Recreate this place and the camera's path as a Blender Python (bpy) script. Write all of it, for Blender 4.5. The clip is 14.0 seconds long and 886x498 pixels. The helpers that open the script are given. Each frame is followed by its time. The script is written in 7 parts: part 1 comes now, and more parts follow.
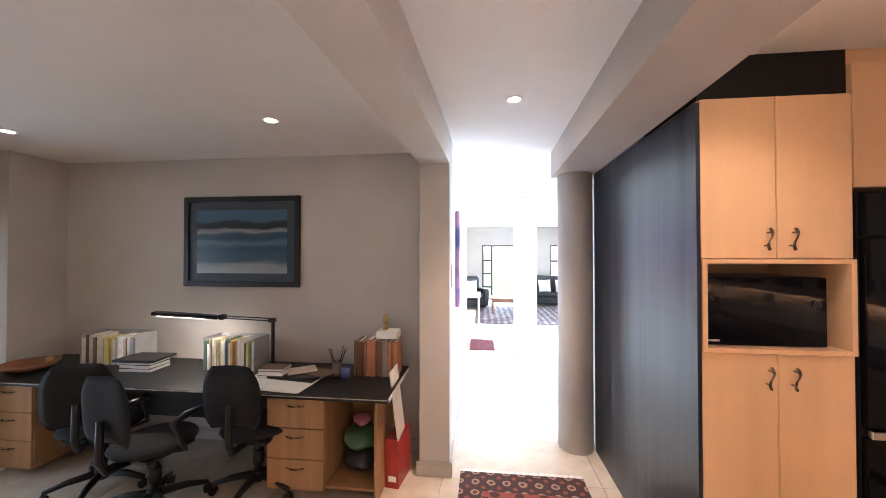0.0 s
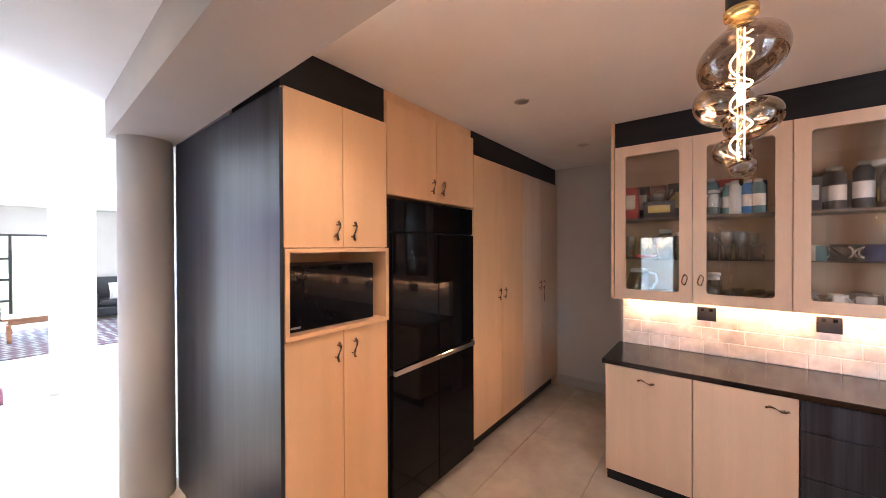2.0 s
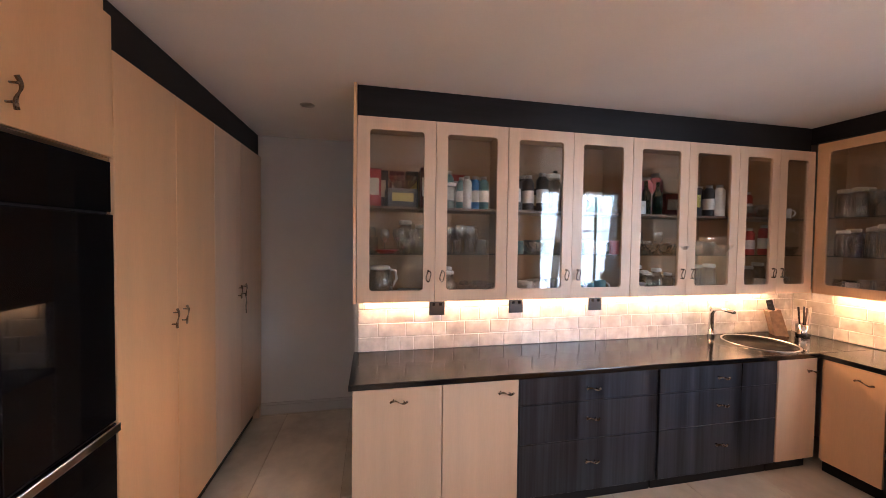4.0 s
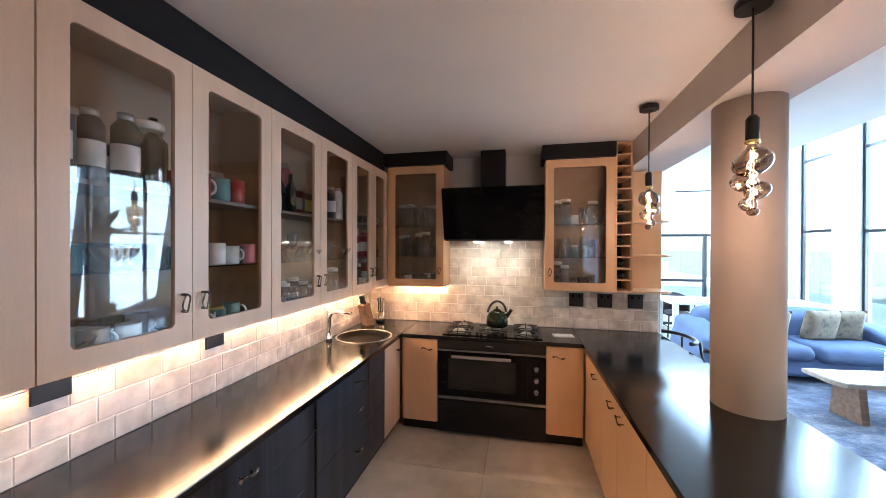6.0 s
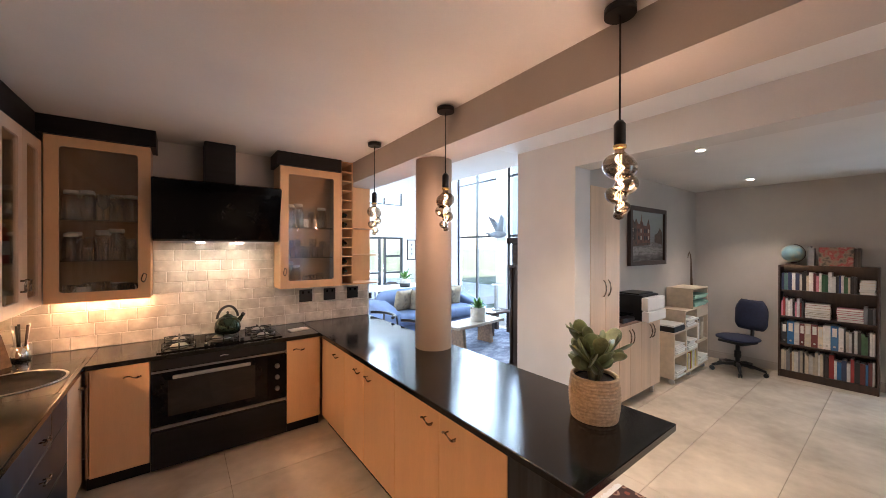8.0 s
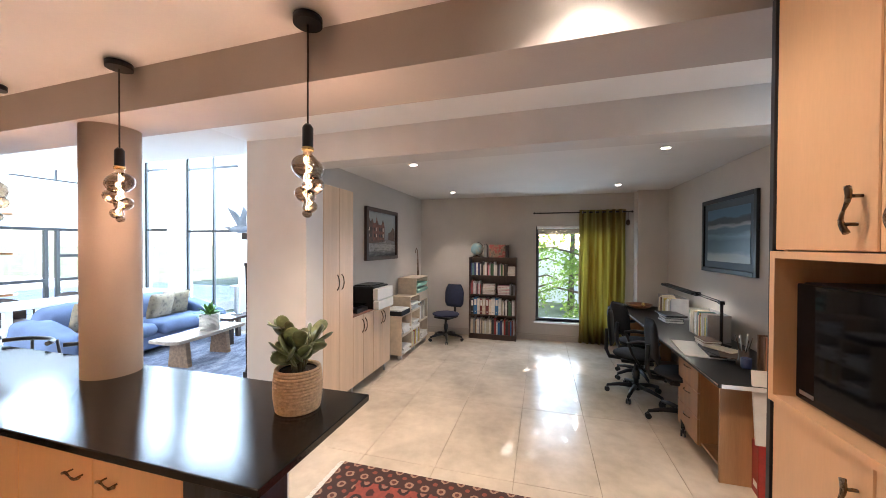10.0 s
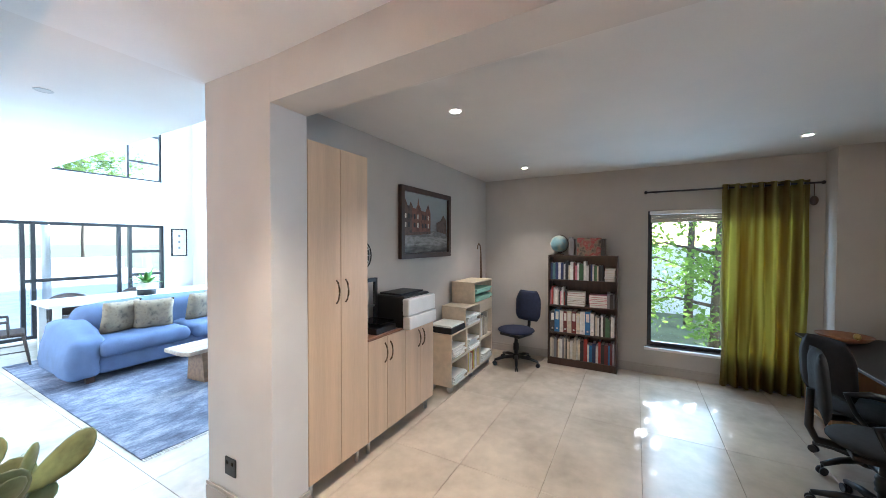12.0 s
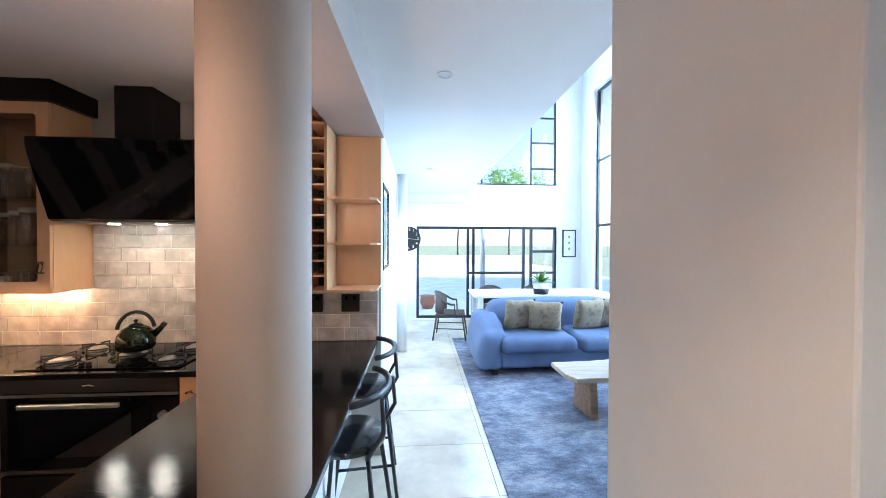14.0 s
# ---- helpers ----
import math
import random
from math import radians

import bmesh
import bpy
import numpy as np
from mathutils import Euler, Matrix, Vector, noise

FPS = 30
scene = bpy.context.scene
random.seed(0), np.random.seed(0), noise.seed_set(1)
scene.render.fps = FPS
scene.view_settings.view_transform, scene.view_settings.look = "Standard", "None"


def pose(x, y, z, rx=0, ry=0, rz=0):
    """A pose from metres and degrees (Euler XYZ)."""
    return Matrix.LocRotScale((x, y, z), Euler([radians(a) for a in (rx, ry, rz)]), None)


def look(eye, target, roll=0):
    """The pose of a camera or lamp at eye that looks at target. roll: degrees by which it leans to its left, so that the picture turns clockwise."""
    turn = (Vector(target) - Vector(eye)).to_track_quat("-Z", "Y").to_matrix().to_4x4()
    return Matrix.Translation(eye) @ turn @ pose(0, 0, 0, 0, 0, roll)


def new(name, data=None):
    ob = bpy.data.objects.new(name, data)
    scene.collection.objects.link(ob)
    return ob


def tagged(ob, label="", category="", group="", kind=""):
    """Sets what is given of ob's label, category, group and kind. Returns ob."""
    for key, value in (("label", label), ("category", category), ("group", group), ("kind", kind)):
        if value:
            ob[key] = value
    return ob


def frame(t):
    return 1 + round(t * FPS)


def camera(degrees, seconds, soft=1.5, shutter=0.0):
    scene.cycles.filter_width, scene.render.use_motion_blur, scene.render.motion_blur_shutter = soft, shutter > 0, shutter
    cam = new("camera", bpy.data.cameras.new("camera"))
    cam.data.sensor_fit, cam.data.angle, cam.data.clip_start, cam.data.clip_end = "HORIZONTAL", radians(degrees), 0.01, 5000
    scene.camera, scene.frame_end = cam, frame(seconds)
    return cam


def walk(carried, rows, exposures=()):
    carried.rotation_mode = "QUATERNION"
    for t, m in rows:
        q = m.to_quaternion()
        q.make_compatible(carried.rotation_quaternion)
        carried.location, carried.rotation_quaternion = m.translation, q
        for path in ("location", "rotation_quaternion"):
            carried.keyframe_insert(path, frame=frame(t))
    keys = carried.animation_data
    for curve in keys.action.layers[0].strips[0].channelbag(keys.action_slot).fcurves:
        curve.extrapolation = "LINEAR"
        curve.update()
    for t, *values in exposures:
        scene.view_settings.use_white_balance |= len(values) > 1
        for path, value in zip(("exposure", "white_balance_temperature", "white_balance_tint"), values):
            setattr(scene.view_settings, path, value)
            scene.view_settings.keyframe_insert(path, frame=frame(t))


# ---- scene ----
cam = camera(103.6, 14.0, soft=0.8)
PATH = [
    (0, (0.353, 0.229, 1.734), (0.137, 2.218, 1.76), 0.0),
    (0.5, (0.416, 0.172, 1.731), (0.722, 2.148, 1.753), -0.1),
    (1, (0.47, 0.191, 1.744), (1.263, 2.028, 1.74), -0.1),
    (1.5, (0.51, 0.284, 1.727), (1.744, 1.858, 1.724), -0.2),
    (2, (0.565, 0.42, 1.714), (2.141, 1.651, 1.701), -0.2),
    (2.2, (0.621, 0.479, 1.698), (2.297, 1.571, 1.694), -0.2),
    (4.3, (1.505, 1.008, 1.722), (3.371, 0.280, 1.681), 0.7),
    (4.5, (1.653, 1.036, 1.701), (3.411, 0.082, 1.679), 0.5),
    (5, (1.866, 1.038, 1.663), (3.256, -0.4, 1.653), 0.4),
    (5.5, (2.008, 0.91, 1.665), (2.919, -0.87, 1.661), 0.4),
    (6, (2.193, 0.767, 1.707), (2.621, -1.187, 1.699), 0.2),
    (6.5, (2.332, 0.704, 1.695), (2.292, -1.296, 1.709), 0.1),
    (7, (2.435, 0.795, 1.716), (1.92, -1.138, 1.719), 0.0),
    (7.5, (2.573, 0.942, 1.738), (1.682, -0.848, 1.725), -0.0),
    (8, (2.745, 1.061, 1.722), (1.54, -0.535, 1.715), 0.1),
    (8.5, (2.892, 1.17, 1.718), (1.365, -0.123, 1.714), 0.1),
    (9, (2.932, 1.276, 1.71), (1.183, 0.304, 1.703), 0.1),
    (9.2, (2.901, 1.314, 1.707), (1.091, 0.462, 1.696), 0.1),
    (11.3, (1.736, 1.332, 1.756), (-0.214, 0.891, 1.727), 0.4),
    (11.5, (1.558, 1.278, 1.757), (-0.366, 0.735, 1.716), 0.2),
    (12, (1.189, 1.085, 1.667), (-0.562, 0.117, 1.631), 0.1),
    (12.5, (0.919, 0.771, 1.624), (-0.516, -0.622, 1.591), -0.1),
    (13, (0.73, 0.484, 1.626), (-0.239, -1.265, 1.6), 0.0),
    (13.5, (0.632, 0.167, 1.631), (0.198, -1.785, 1.605), -0.1),
    (14, (0.579, -0.245, 1.637), (0.441, -2.24, 1.609), 0.2),
]
EXPOSURES = [(0, 2.38, 6100, 20), (2.2, 2.55, 6150, 20), (4.4, 2.25, 5600, 13), (5, 2.12, 5400, 10), (6.4, 2.07, 5200, 7), (7.1, 2.0, 5650, 10), (8, 1.98, 5850, 13), (9, 2.17, 5850, 13), (11.5, 2.22, 5500, 9), (12.4, 2.12, 5150, 5), (13, 1.95, 5200, 7), (13.5, 1.87, 5300, 8), (14, 1.7, 5200, 8)]
walk(cam, [(t, look(eye, target, roll)) for t, eye, target, roll in PATH], EXPOSURES)
SKY, SUN = 0.15, 4.5
PEND, STRIP, SPOTW, DESKW = 2.15, 1.2, 8.5, 0.6
WESTW, EASTW, STUDYW = 72.0, 255.0, 11.0

# ---- light ----
world = bpy.data.worlds.new("sky")
scene.world = world
world.use_nodes = True
wn = world.node_tree
sky = wn.nodes.new("ShaderNodeTexSky")
sky.sky_type, sky.sun_disc = "NISHITA", False
sky.sun_elevation, sky.sun_rotation = radians(26.5), radians(274)
wn.links.new(sky.outputs["Color"], wn.nodes["Background"].inputs["Color"])
wn.nodes["Background"].inputs["Strength"].default_value = SKY


def lamp(name, kind, energy, m, colour=(1, 1, 1), size=0.05, size_y=0.0, spot_size=1.5, spot_blend=0.5, shadow_soft_size=0.05, angle=0.01, shape=""):
    data = bpy.data.lights.new(name, kind)
    data.energy, data.color = energy, colour
    if kind == "AREA":
        data.shape, data.size, data.size_y = "RECTANGLE", size, size_y
    elif kind == "SUN":
        data.angle = angle
    else:
        data.shadow_soft_size = shadow_soft_size
        if kind == "SPOT":
            data.spot_size, data.spot_blend = spot_size, spot_blend
    ob = new(name, data)
    ob.matrix_world = m
    return ob


WARM, WARMER, DAY = (1.0, 0.80, 0.64), (1.0, 0.57, 0.36), (0.68, 0.85, 1.0)
lamp("sun", "SUN", SUN, look((-20, 3.2, 10), (0, 1.3, 0)), (1.0, 0.93, 0.82), angle=radians(0.5))


def window_light(name, energy, centre, target, w, h):
    """Sky light standing in for the opening's view of the sky."""
    return lamp(name, "AREA", energy, look(centre, target), DAY, shape="RECTANGLE", size=w, size_y=h)


# ---- materials ----
def material(name, colour, rough=0.5, metal=0.0, scale=8.0, vary=0.12, bump=0.0, fine=60.0, stretch=(1, 1, 1), spec=0.5, rand=0.0, coat=0.0, colour2=None, detail=6):
    """Surface with two scales of variation, grain and stains, in object space."""
    m = bpy.data.materials.new(name)
    m.use_nodes = True
    n, l = m.node_tree.nodes, m.node_tree.links
    b = n["Principled BSDF"]
    b.inputs["Metallic"].default_value, b.inputs["Specular IOR Level"].default_value = metal, spec
    b.inputs["Coat Weight"].default_value = coat
    b.inputs["Coat Roughness"].default_value = 0.08
    geo = n.new("ShaderNodeNewGeometry")
    mp = n.new("ShaderNodeMapping")
    mp.inputs["Scale"].default_value = stretch
    l.new(geo.outputs["Position"], mp.inputs["Vector"])
    a, c = n.new("ShaderNodeTexNoise"), n.new("ShaderNodeTexNoise")
    a.inputs["Scale"].default_value, a.inputs["Detail"].default_value = scale, detail
    c.inputs["Scale"].default_value, c.inputs["Detail"].default_value = fine, 3
    l.new(mp.outputs["Vector"], a.inputs["Vector"])
    l.new(mp.outputs["Vector"], c.inputs["Vector"])
    mixf = n.new("ShaderNodeMath")
    mixf.operation = "MULTIPLY_ADD"
    l.new(c.outputs["Fac"], mixf.inputs[0])
    mixf.inputs[1].default_value = 0.35
    l.new(a.outputs["Fac"], mixf.inputs[2])
    ramp = n.new("ShaderNodeValToRGB")
    lo = [max(0, v * (1 - vary)) for v in (colour2 or colour)]
    hi = [min(1, v * (1 + vary)) for v in colour]
    ramp.color_ramp.elements[0].position, ramp.color_ramp.elements[0].color = 0.45, (*lo, 1)
    ramp.color_ramp.elements[1].position, ramp.color_ramp.elements[1].color = 0.9, (*hi, 1)
    l.new(mixf.outputs[0], ramp.inputs["Fac"])
    out = ramp.outputs["Color"]
    if rand:
        info, hsv, rng = n.new("ShaderNodeObjectInfo"), n.new("ShaderNodeHueSaturation"), n.new("ShaderNodeMapRange")
        l.new(info.outputs["Random"], rng.inputs["Value"])
        rng.inputs["To Min"].default_value, rng.inputs["To Max"].default_value = 1 - rand, 1 + rand
        l.new(rng.outputs["Result"], hsv.inputs["Value"])
        l.new(out, hsv.inputs["Color"])
        out = hsv.outputs["Color"]
    l.new(out, b.inputs["Base Color"])
    rr = n.new("ShaderNodeMapRange")
    rr.inputs["To Min"].default_value, rr.inputs["To Max"].default_value = max(0.02, rough * 0.8), min(1, rough * 1.2)
    l.new(a.outputs["Fac"], rr.inputs["Value"])
    l.new(rr.outputs["Result"], b.inputs["Roughness"])
    if bump:
        bp = n.new("ShaderNodeBump")
        bp.inputs["Strength"].default_value, bp.inputs["Distance"].default_value = bump, 0.004
        l.new(mixf.outputs[0], bp.inputs["Height"])
        l.new(bp.outputs["Normal"], b.inputs["Normal"])
    return m


def glassy(name, colour=(1, 1, 1), rough=0.0, ior=1.45, edge=4.0):
    """Thin clear pane: mostly see-through, mirror-like at grazing angles."""
    m = bpy.data.materials.new(name)
    m.use_nodes = True
    n, l = m.node_tree.nodes, m.node_tree.links
    n.remove(n["Principled BSDF"])
    t, g, f, x = n.new("ShaderNodeBsdfTransparent"), n.new("ShaderNodeBsdfGlossy"), n.new("ShaderNodeLayerWeight"), n.new("ShaderNodeMixShader")
    t.inputs["Color"].default_value = (*colour, 1)
    g.inputs["Roughness"].default_value = rough
    f.inputs["Blend"].default_value = 0.5
    p, a = n.new("ShaderNodeMath"), n.new("ShaderNodeMath")
    p.operation, a.operation = "POWER", "MULTIPLY_ADD"
    f0 = ((ior - 1) / (ior + 1)) ** 2
    p.inputs[1].default_value, a.inputs[1].default_value, a.inputs[2].default_value = edge, 1 - f0, f0
    l.new(f.outputs["Facing"], p.inputs[0])
    l.new(p.outputs[0], a.inputs[0])
    l.new(a.outputs[0], x.inputs["Fac"])
    l.new(t.outputs[0], x.inputs[1])
    l.new(g.outputs[0], x.inputs[2])
    l.new(x.outputs[0], n["Material Output"].inputs["Surface"])
    return m


def glow(name, colour, strength):
    m = bpy.data.materials.new(name)
    m.use_nodes = True
    b = m.node_tree.nodes["Principled BSDF"]
    b.inputs["Base Color"].default_value = (*colour, 1)
    b.inputs["Emission Color"].default_value = (*colour, 1)
    b.inputs["Emission Strength"].default_value = strength
    return m


def bands(name, colours, coords="Object", rough=0.9, scale=(1, 1, 1), kind="VORONOI", size=9.0, mixing=0.8):
    """Patterned cloth or picture: cells of noise mapped through a palette."""
    m = material(name, colours[0], rough, vary=0.1)
    n, l = m.node_tree.nodes, m.node_tree.links
    b = n["Principled BSDF"]
    tc, mp = n.new("ShaderNodeTexCoord"), n.new("ShaderNodeMapping")
    mp.inputs["Scale"].default_value = scale
    l.new(tc.outputs[coords], mp.inputs["Vector"])
    if kind == "VORONOI":
        tex = n.new("ShaderNodeTexVoronoi")
        tex.distance = "MANHATTAN"
        tex.inputs["Randomness"].default_value = 0.25
        src = tex.outputs["Distance"]
    else:
        tex = n.new("ShaderNodeTexNoise")
        tex.inputs["Detail"].default_value = 5
        src = tex.outputs["Fac"]
    tex.inputs["Scale"].default_value = size
    l.new(mp.outputs["Vector"], tex.inputs["Vector"])
    ramp = n.new("ShaderNodeValToRGB")
    r = ramp.color_ramp
    r.elements[0].color, r.elements[1].color = (*colours[0], 1), (*colours[-1], 1)
    r.elements[0].position, r.elements[1].position = (0.0, 0.8) if kind == "VORONOI" else (0.3, 0.7)
    for i, c in enumerate(colours[1:-1]):
        p = (i + 1) / (len(colours) - 1)
        r.elements.new(0.8 * p if kind == "VORONOI" else 0.3 + 0.4 * p).color = (*c, 1)
    l.new(src, ramp.inputs["Fac"])
    l.new(ramp.outputs["Color"], b.inputs["Base Color"])
    return m


TAUPE = material("taupe_wall_paint", (0.50, 0.465, 0.42), 0.75, scale=3, vary=0.05, bump=0.06, fine=140)
WHITE = material("white_wall_paint", (0.80, 0.79, 0.77), 0.7, scale=3, vary=0.03, bump=0.05, fine=140)
CEIL = material("ceiling_paint", (0.76, 0.74, 0.71), 0.8, scale=2, vary=0.03, bump=0.04, fine=120)
CREAM = material("cream_wall_paint", (0.61, 0.578, 0.54), 0.75, scale=3, vary=0.05, bump=0.06, fine=140)
# Column taupe browned in its colour to carry the pendants' warm light.
COLUMN = material("lamp_warmed_taupe", (0.45, 0.365, 0.29), 0.7, scale=3, vary=0.06, bump=0.06, fine=140)
BEAM = material("taupe_beam_paint", (0.46, 0.415, 0.37), 0.75, scale=3, vary=0.05, bump=0.06, fine=140)
# Ceiling paint in a darker copy that stands for the study's dimmer light.
SCEIL = material("shaded_ceiling_paint", (0.69, 0.67, 0.64), 0.8, scale=2, vary=0.04, bump=0.04, fine=120)
KCEIL = material("warm_ceiling_paint", (0.76, 0.735, 0.70), 0.8, scale=2, vary=0.04, bump=0.04, fine=120)
BIRCH = material("birch_veneer", (0.69, 0.425, 0.222), 0.36, scale=1.6, vary=0.07, bump=0.02, fine=30, stretch=(5, 5, 0.6), rand=0.04, coat=0.2)
PALE = material("pale_oak_laminate", (0.66, 0.47, 0.315), 0.40, scale=1.6, vary=0.07, bump=0.03, fine=26, stretch=(7, 7, 0.5), rand=0.04)
PALE_X = material("pale_board", (0.63, 0.52, 0.38), 0.5, scale=2.2, vary=0.1, bump=0.03, fine=26, stretch=(1, 7, 7), rand=0.04)
CHAR = material("charcoal_woodgrain", (0.036, 0.041, 0.052), 0.30, scale=0.9, vary=0.3, bump=0.12, fine=6.3, stretch=(11, 11, 0.3), spec=0.35, colour2=(0.003, 0.003, 0.0035), detail=4)
CHARTRIM = material("charcoal_trim", (0.009, 0.0085, 0.009), 0.45, scale=2.0, vary=0.4, bump=0.06, fine=30, stretch=(1, 1, 9), spec=0.25)
GRANITE = material("black_granite", (0.007, 0.007, 0.007), 0.08, scale=120, vary=0.9, fine=420, spec=0.5, bump=0.08)
BLACK = material("black_plastic", (0.006, 0.006, 0.0065), 0.42, scale=20, vary=0.2, bump=0.04, fine=300)
BLACKGLASS = material("black_glass", (0.004, 0.004, 0.005), 0.045, scale=4, vary=0.2, spec=0.15)
BLACKMETAL = material("black_metal", (0.02, 0.02, 0.022), 0.33, scale=15, vary=0.2, spec=0.6)
FABRIC_BLACK = material("charcoal_fabric", (0.006, 0.006, 0.0075), 0.9, scale=30, vary=0.25, bump=0.3, fine=400)
FABRIC_NAVY = material("navy_fabric", (0.022, 0.028, 0.06), 0.9, scale=30, vary=0.25, bump=0.3, fine=400)
STEEL = material("brushed_steel", (0.55, 0.54, 0.52), 0.3, 1.0, scale=6, vary=0.1, fine=80, stretch=(1, 1, 20))
CHROME = material("chrome", (0.75, 0.75, 0.76), 0.08, 1.0, scale=6, vary=0.05)
BRONZE = material("aged_bronze", (0.20, 0.15, 0.105), 0.27, 1.0, scale=40, vary=0.4)
# Near black partly for a dark sink, partly for the shade of depth.
SINK = material("blackened_sink_bowl", (0.008, 0.0075, 0.007), 0.5, 0.0, scale=12, vary=0.2, spec=0.1)
TILE = material("cream_glazed_tile", (0.71, 0.665, 0.60), 0.26, scale=9, vary=0.14, bump=0.6, fine=22, rand=0.12, coat=0.4, colour2=(0.57, 0.52, 0.46))
GROUT = material("grout", (0.82, 0.79, 0.74), 0.85, scale=30, vary=0.1, bump=0.2)
STONE = material("honed_stone_floor", (0.63, 0.545, 0.43), 0.24, scale=1.7, vary=0.12, bump=0.05, fine=9, rand=0.05, colour2=(0.50, 0.43, 0.335), spec=0.5)
JOINT = material("floor_joint", (0.43, 0.37, 0.29), 0.8, scale=20, vary=0.15, bump=0.1)
SKIRT = material("skirting_paint", (0.42, 0.38, 0.335), 0.6, scale=5, vary=0.05)
DARKWOOD = material("dark_mahogany", (0.045, 0.022, 0.014), 0.38, scale=3, vary=0.35, bump=0.05, fine=30, stretch=(8, 8, 0.6), coat=0.2)
REDWOOD = material("reddish_wood", (0.24, 0.10, 0.045), 0.35, scale=3, vary=0.3, bump=0.05, fine=30, stretch=(1, 8, 8), coat=0.2)
RUSTWOOD = material("rustic_brown_wood", (0.27, 0.165, 0.095), 0.5, scale=3, vary=0.35, bump=0.15, fine=30, stretch=(1.0, 8, 8))
PAPER = material("paper", (0.76, 0.74, 0.69), 0.85, scale=10, vary=0.06, rand=0.08)
CARD = material("cardboard", (0.50, 0.38, 0.24), 0.85, scale=12, vary=0.1)
WHITEPLASTIC = material("white_plastic", (0.72, 0.71, 0.68), 0.4, scale=8, vary=0.04)
PANE = glassy("window_glass", (0.97, 0.98, 0.98))
CABGLASS = glassy("cabinet_glass", (0.90, 0.88, 0.84), ior=1.55)
SHELFDARK = material("dark_shelf_edge", (0.13, 0.09, 0.06), 0.45, scale=3, vary=0.15)
# Birch darkened to stand for the shade inside the glazed cupboards.
INNER = material("shaded_birch_lining", (0.43, 0.30, 0.195), 0.55, scale=1.6, vary=0.1, bump=0.02, fine=30, stretch=(5, 5, 0.6))
SHELFGLASS = glassy("shelf_glass", (0.70, 0.78, 0.75), ior=1.5)
GLASSWARE = glassy("glassware", (0.86, 0.88, 0.88), ior=3.2, edge=1.8)
SMOKE = glassy("smoked_bulb_glass", (0.56, 0.47, 0.38), ior=2.5, edge=3.0)
FILAMENT = glow("filament", (1.0, 0.70, 0.36), 16.0)
LED = glow("led_strip", (1.0, 0.58, 0.28), 30.0)
SPOTGLOW = glow("spot_lens", (1.0, 0.86, 0.66), 30.0)
HOODGLOW = glow("hood_lens", (1.0, 0.84, 0.60), 40.0)


# ---- mesh helpers ----
def box(bm, x0, y0, z0, x1, y1, z1, r=0.0, seg=2):
    v = bmesh.ops.create_cube(bm, size=1.0, matrix=Matrix.Translation(((x0 + x1) / 2, (y0 + y1) / 2, (z0 + z1) / 2)) @ Matrix.Diagonal((abs(x1 - x0), abs(y1 - y0), abs(z1 - z0), 1)))["verts"]
    if r:
        es = list({e for w in v for e in w.link_edges})
        bmesh.ops.bevel(bm, geom=es, offset=r, segments=seg, affect="EDGES", profile=0.5)
    return bm


def prism(bm, pts, z0, z1):
    a = [bm.verts.new((x, y, z0)) for x, y in pts]
    b = [bm.verts.new((x, y, z1)) for x, y in pts]
    bm.faces.new(a[::-1]), bm.faces.new(b)
    for i in range(len(pts)):
        j = (i + 1) % len(pts)
        bm.faces.new((a[i], a[j], b[j], b[i]))
    return bm


def rod(bm, p, q, r, r2=None, seg=12):
    p, q = Vector(p), Vector(q)
    d = q - p
    m = Matrix.Translation((p + q) / 2) @ d.to_track_quat("Z", "Y").to_matrix().to_4x4()
    vs = bmesh.ops.create_cone(bm, cap_ends=True, segments=seg, radius1=r, radius2=r if r2 is None else r2, depth=d.length, matrix=m)["verts"]
    for f in {f for v in vs for f in v.link_faces}:
        f.smooth = len(f.verts) == 4
    return bm


def sweep(bm, pts, r, seg=8, closed=False):
    """A round bar along a line of points; r may be a list."""
    pts = [Vector(p) for p in pts]
    k = len(pts)
    rs = r if isinstance(r, (list, tuple)) else [r] * k
    rings, side = [], None
    for i, p in enumerate(pts):
        a, b = (pts[i - 1], pts[(i + 1) % k]) if closed else (pts[max(i - 1, 0)], pts[min(i + 1, k - 1)])
        d = (b - a).normalized()
        if side is None or side.cross(d).length < 1e-3:
            side = d.orthogonal().normalized()
        up = d.cross(side).normalized()
        side = up.cross(d).normalized()
        rings.append([bm.verts.new(p + (side * math.cos(t) + up * math.sin(t)) * rs[i]) for t in (2 * math.pi * j / seg for j in range(seg))])
    for i in range(k if closed else k - 1):
        A, B = rings[i], rings[(i + 1) % k]
        for j in range(seg):
            bm.faces.new((A[j], A[(j + 1) % seg], B[(j + 1) % seg], B[j])).smooth = True
    if not closed:
        bm.faces.new(rings[0][::-1]), bm.faces.new(rings[-1])
    return bm


def lathe(bm, prof, seg=20, at=(0, 0, 0), cap=True):
    """Turned body from (radius, height) pairs."""
    rings = []
    for r, z in prof:
        rings.append([bm.verts.new((at[0] + r * math.cos(2 * math.pi * j / seg), at[1] + r * math.sin(2 * math.pi * j / seg), at[2] + z)) for j in range(seg)])
    for A, B in zip(rings, rings[1:]):
        for j in range(seg):
            bm.faces.new((A[j], A[(j + 1) % seg], B[(j + 1) % seg], B[j])).smooth = True
    if cap:
        bm.faces.new(rings[0][::-1])
        if prof[-1][0] > 0.002:
            bm.faces.new(rings[-1])
    return bm


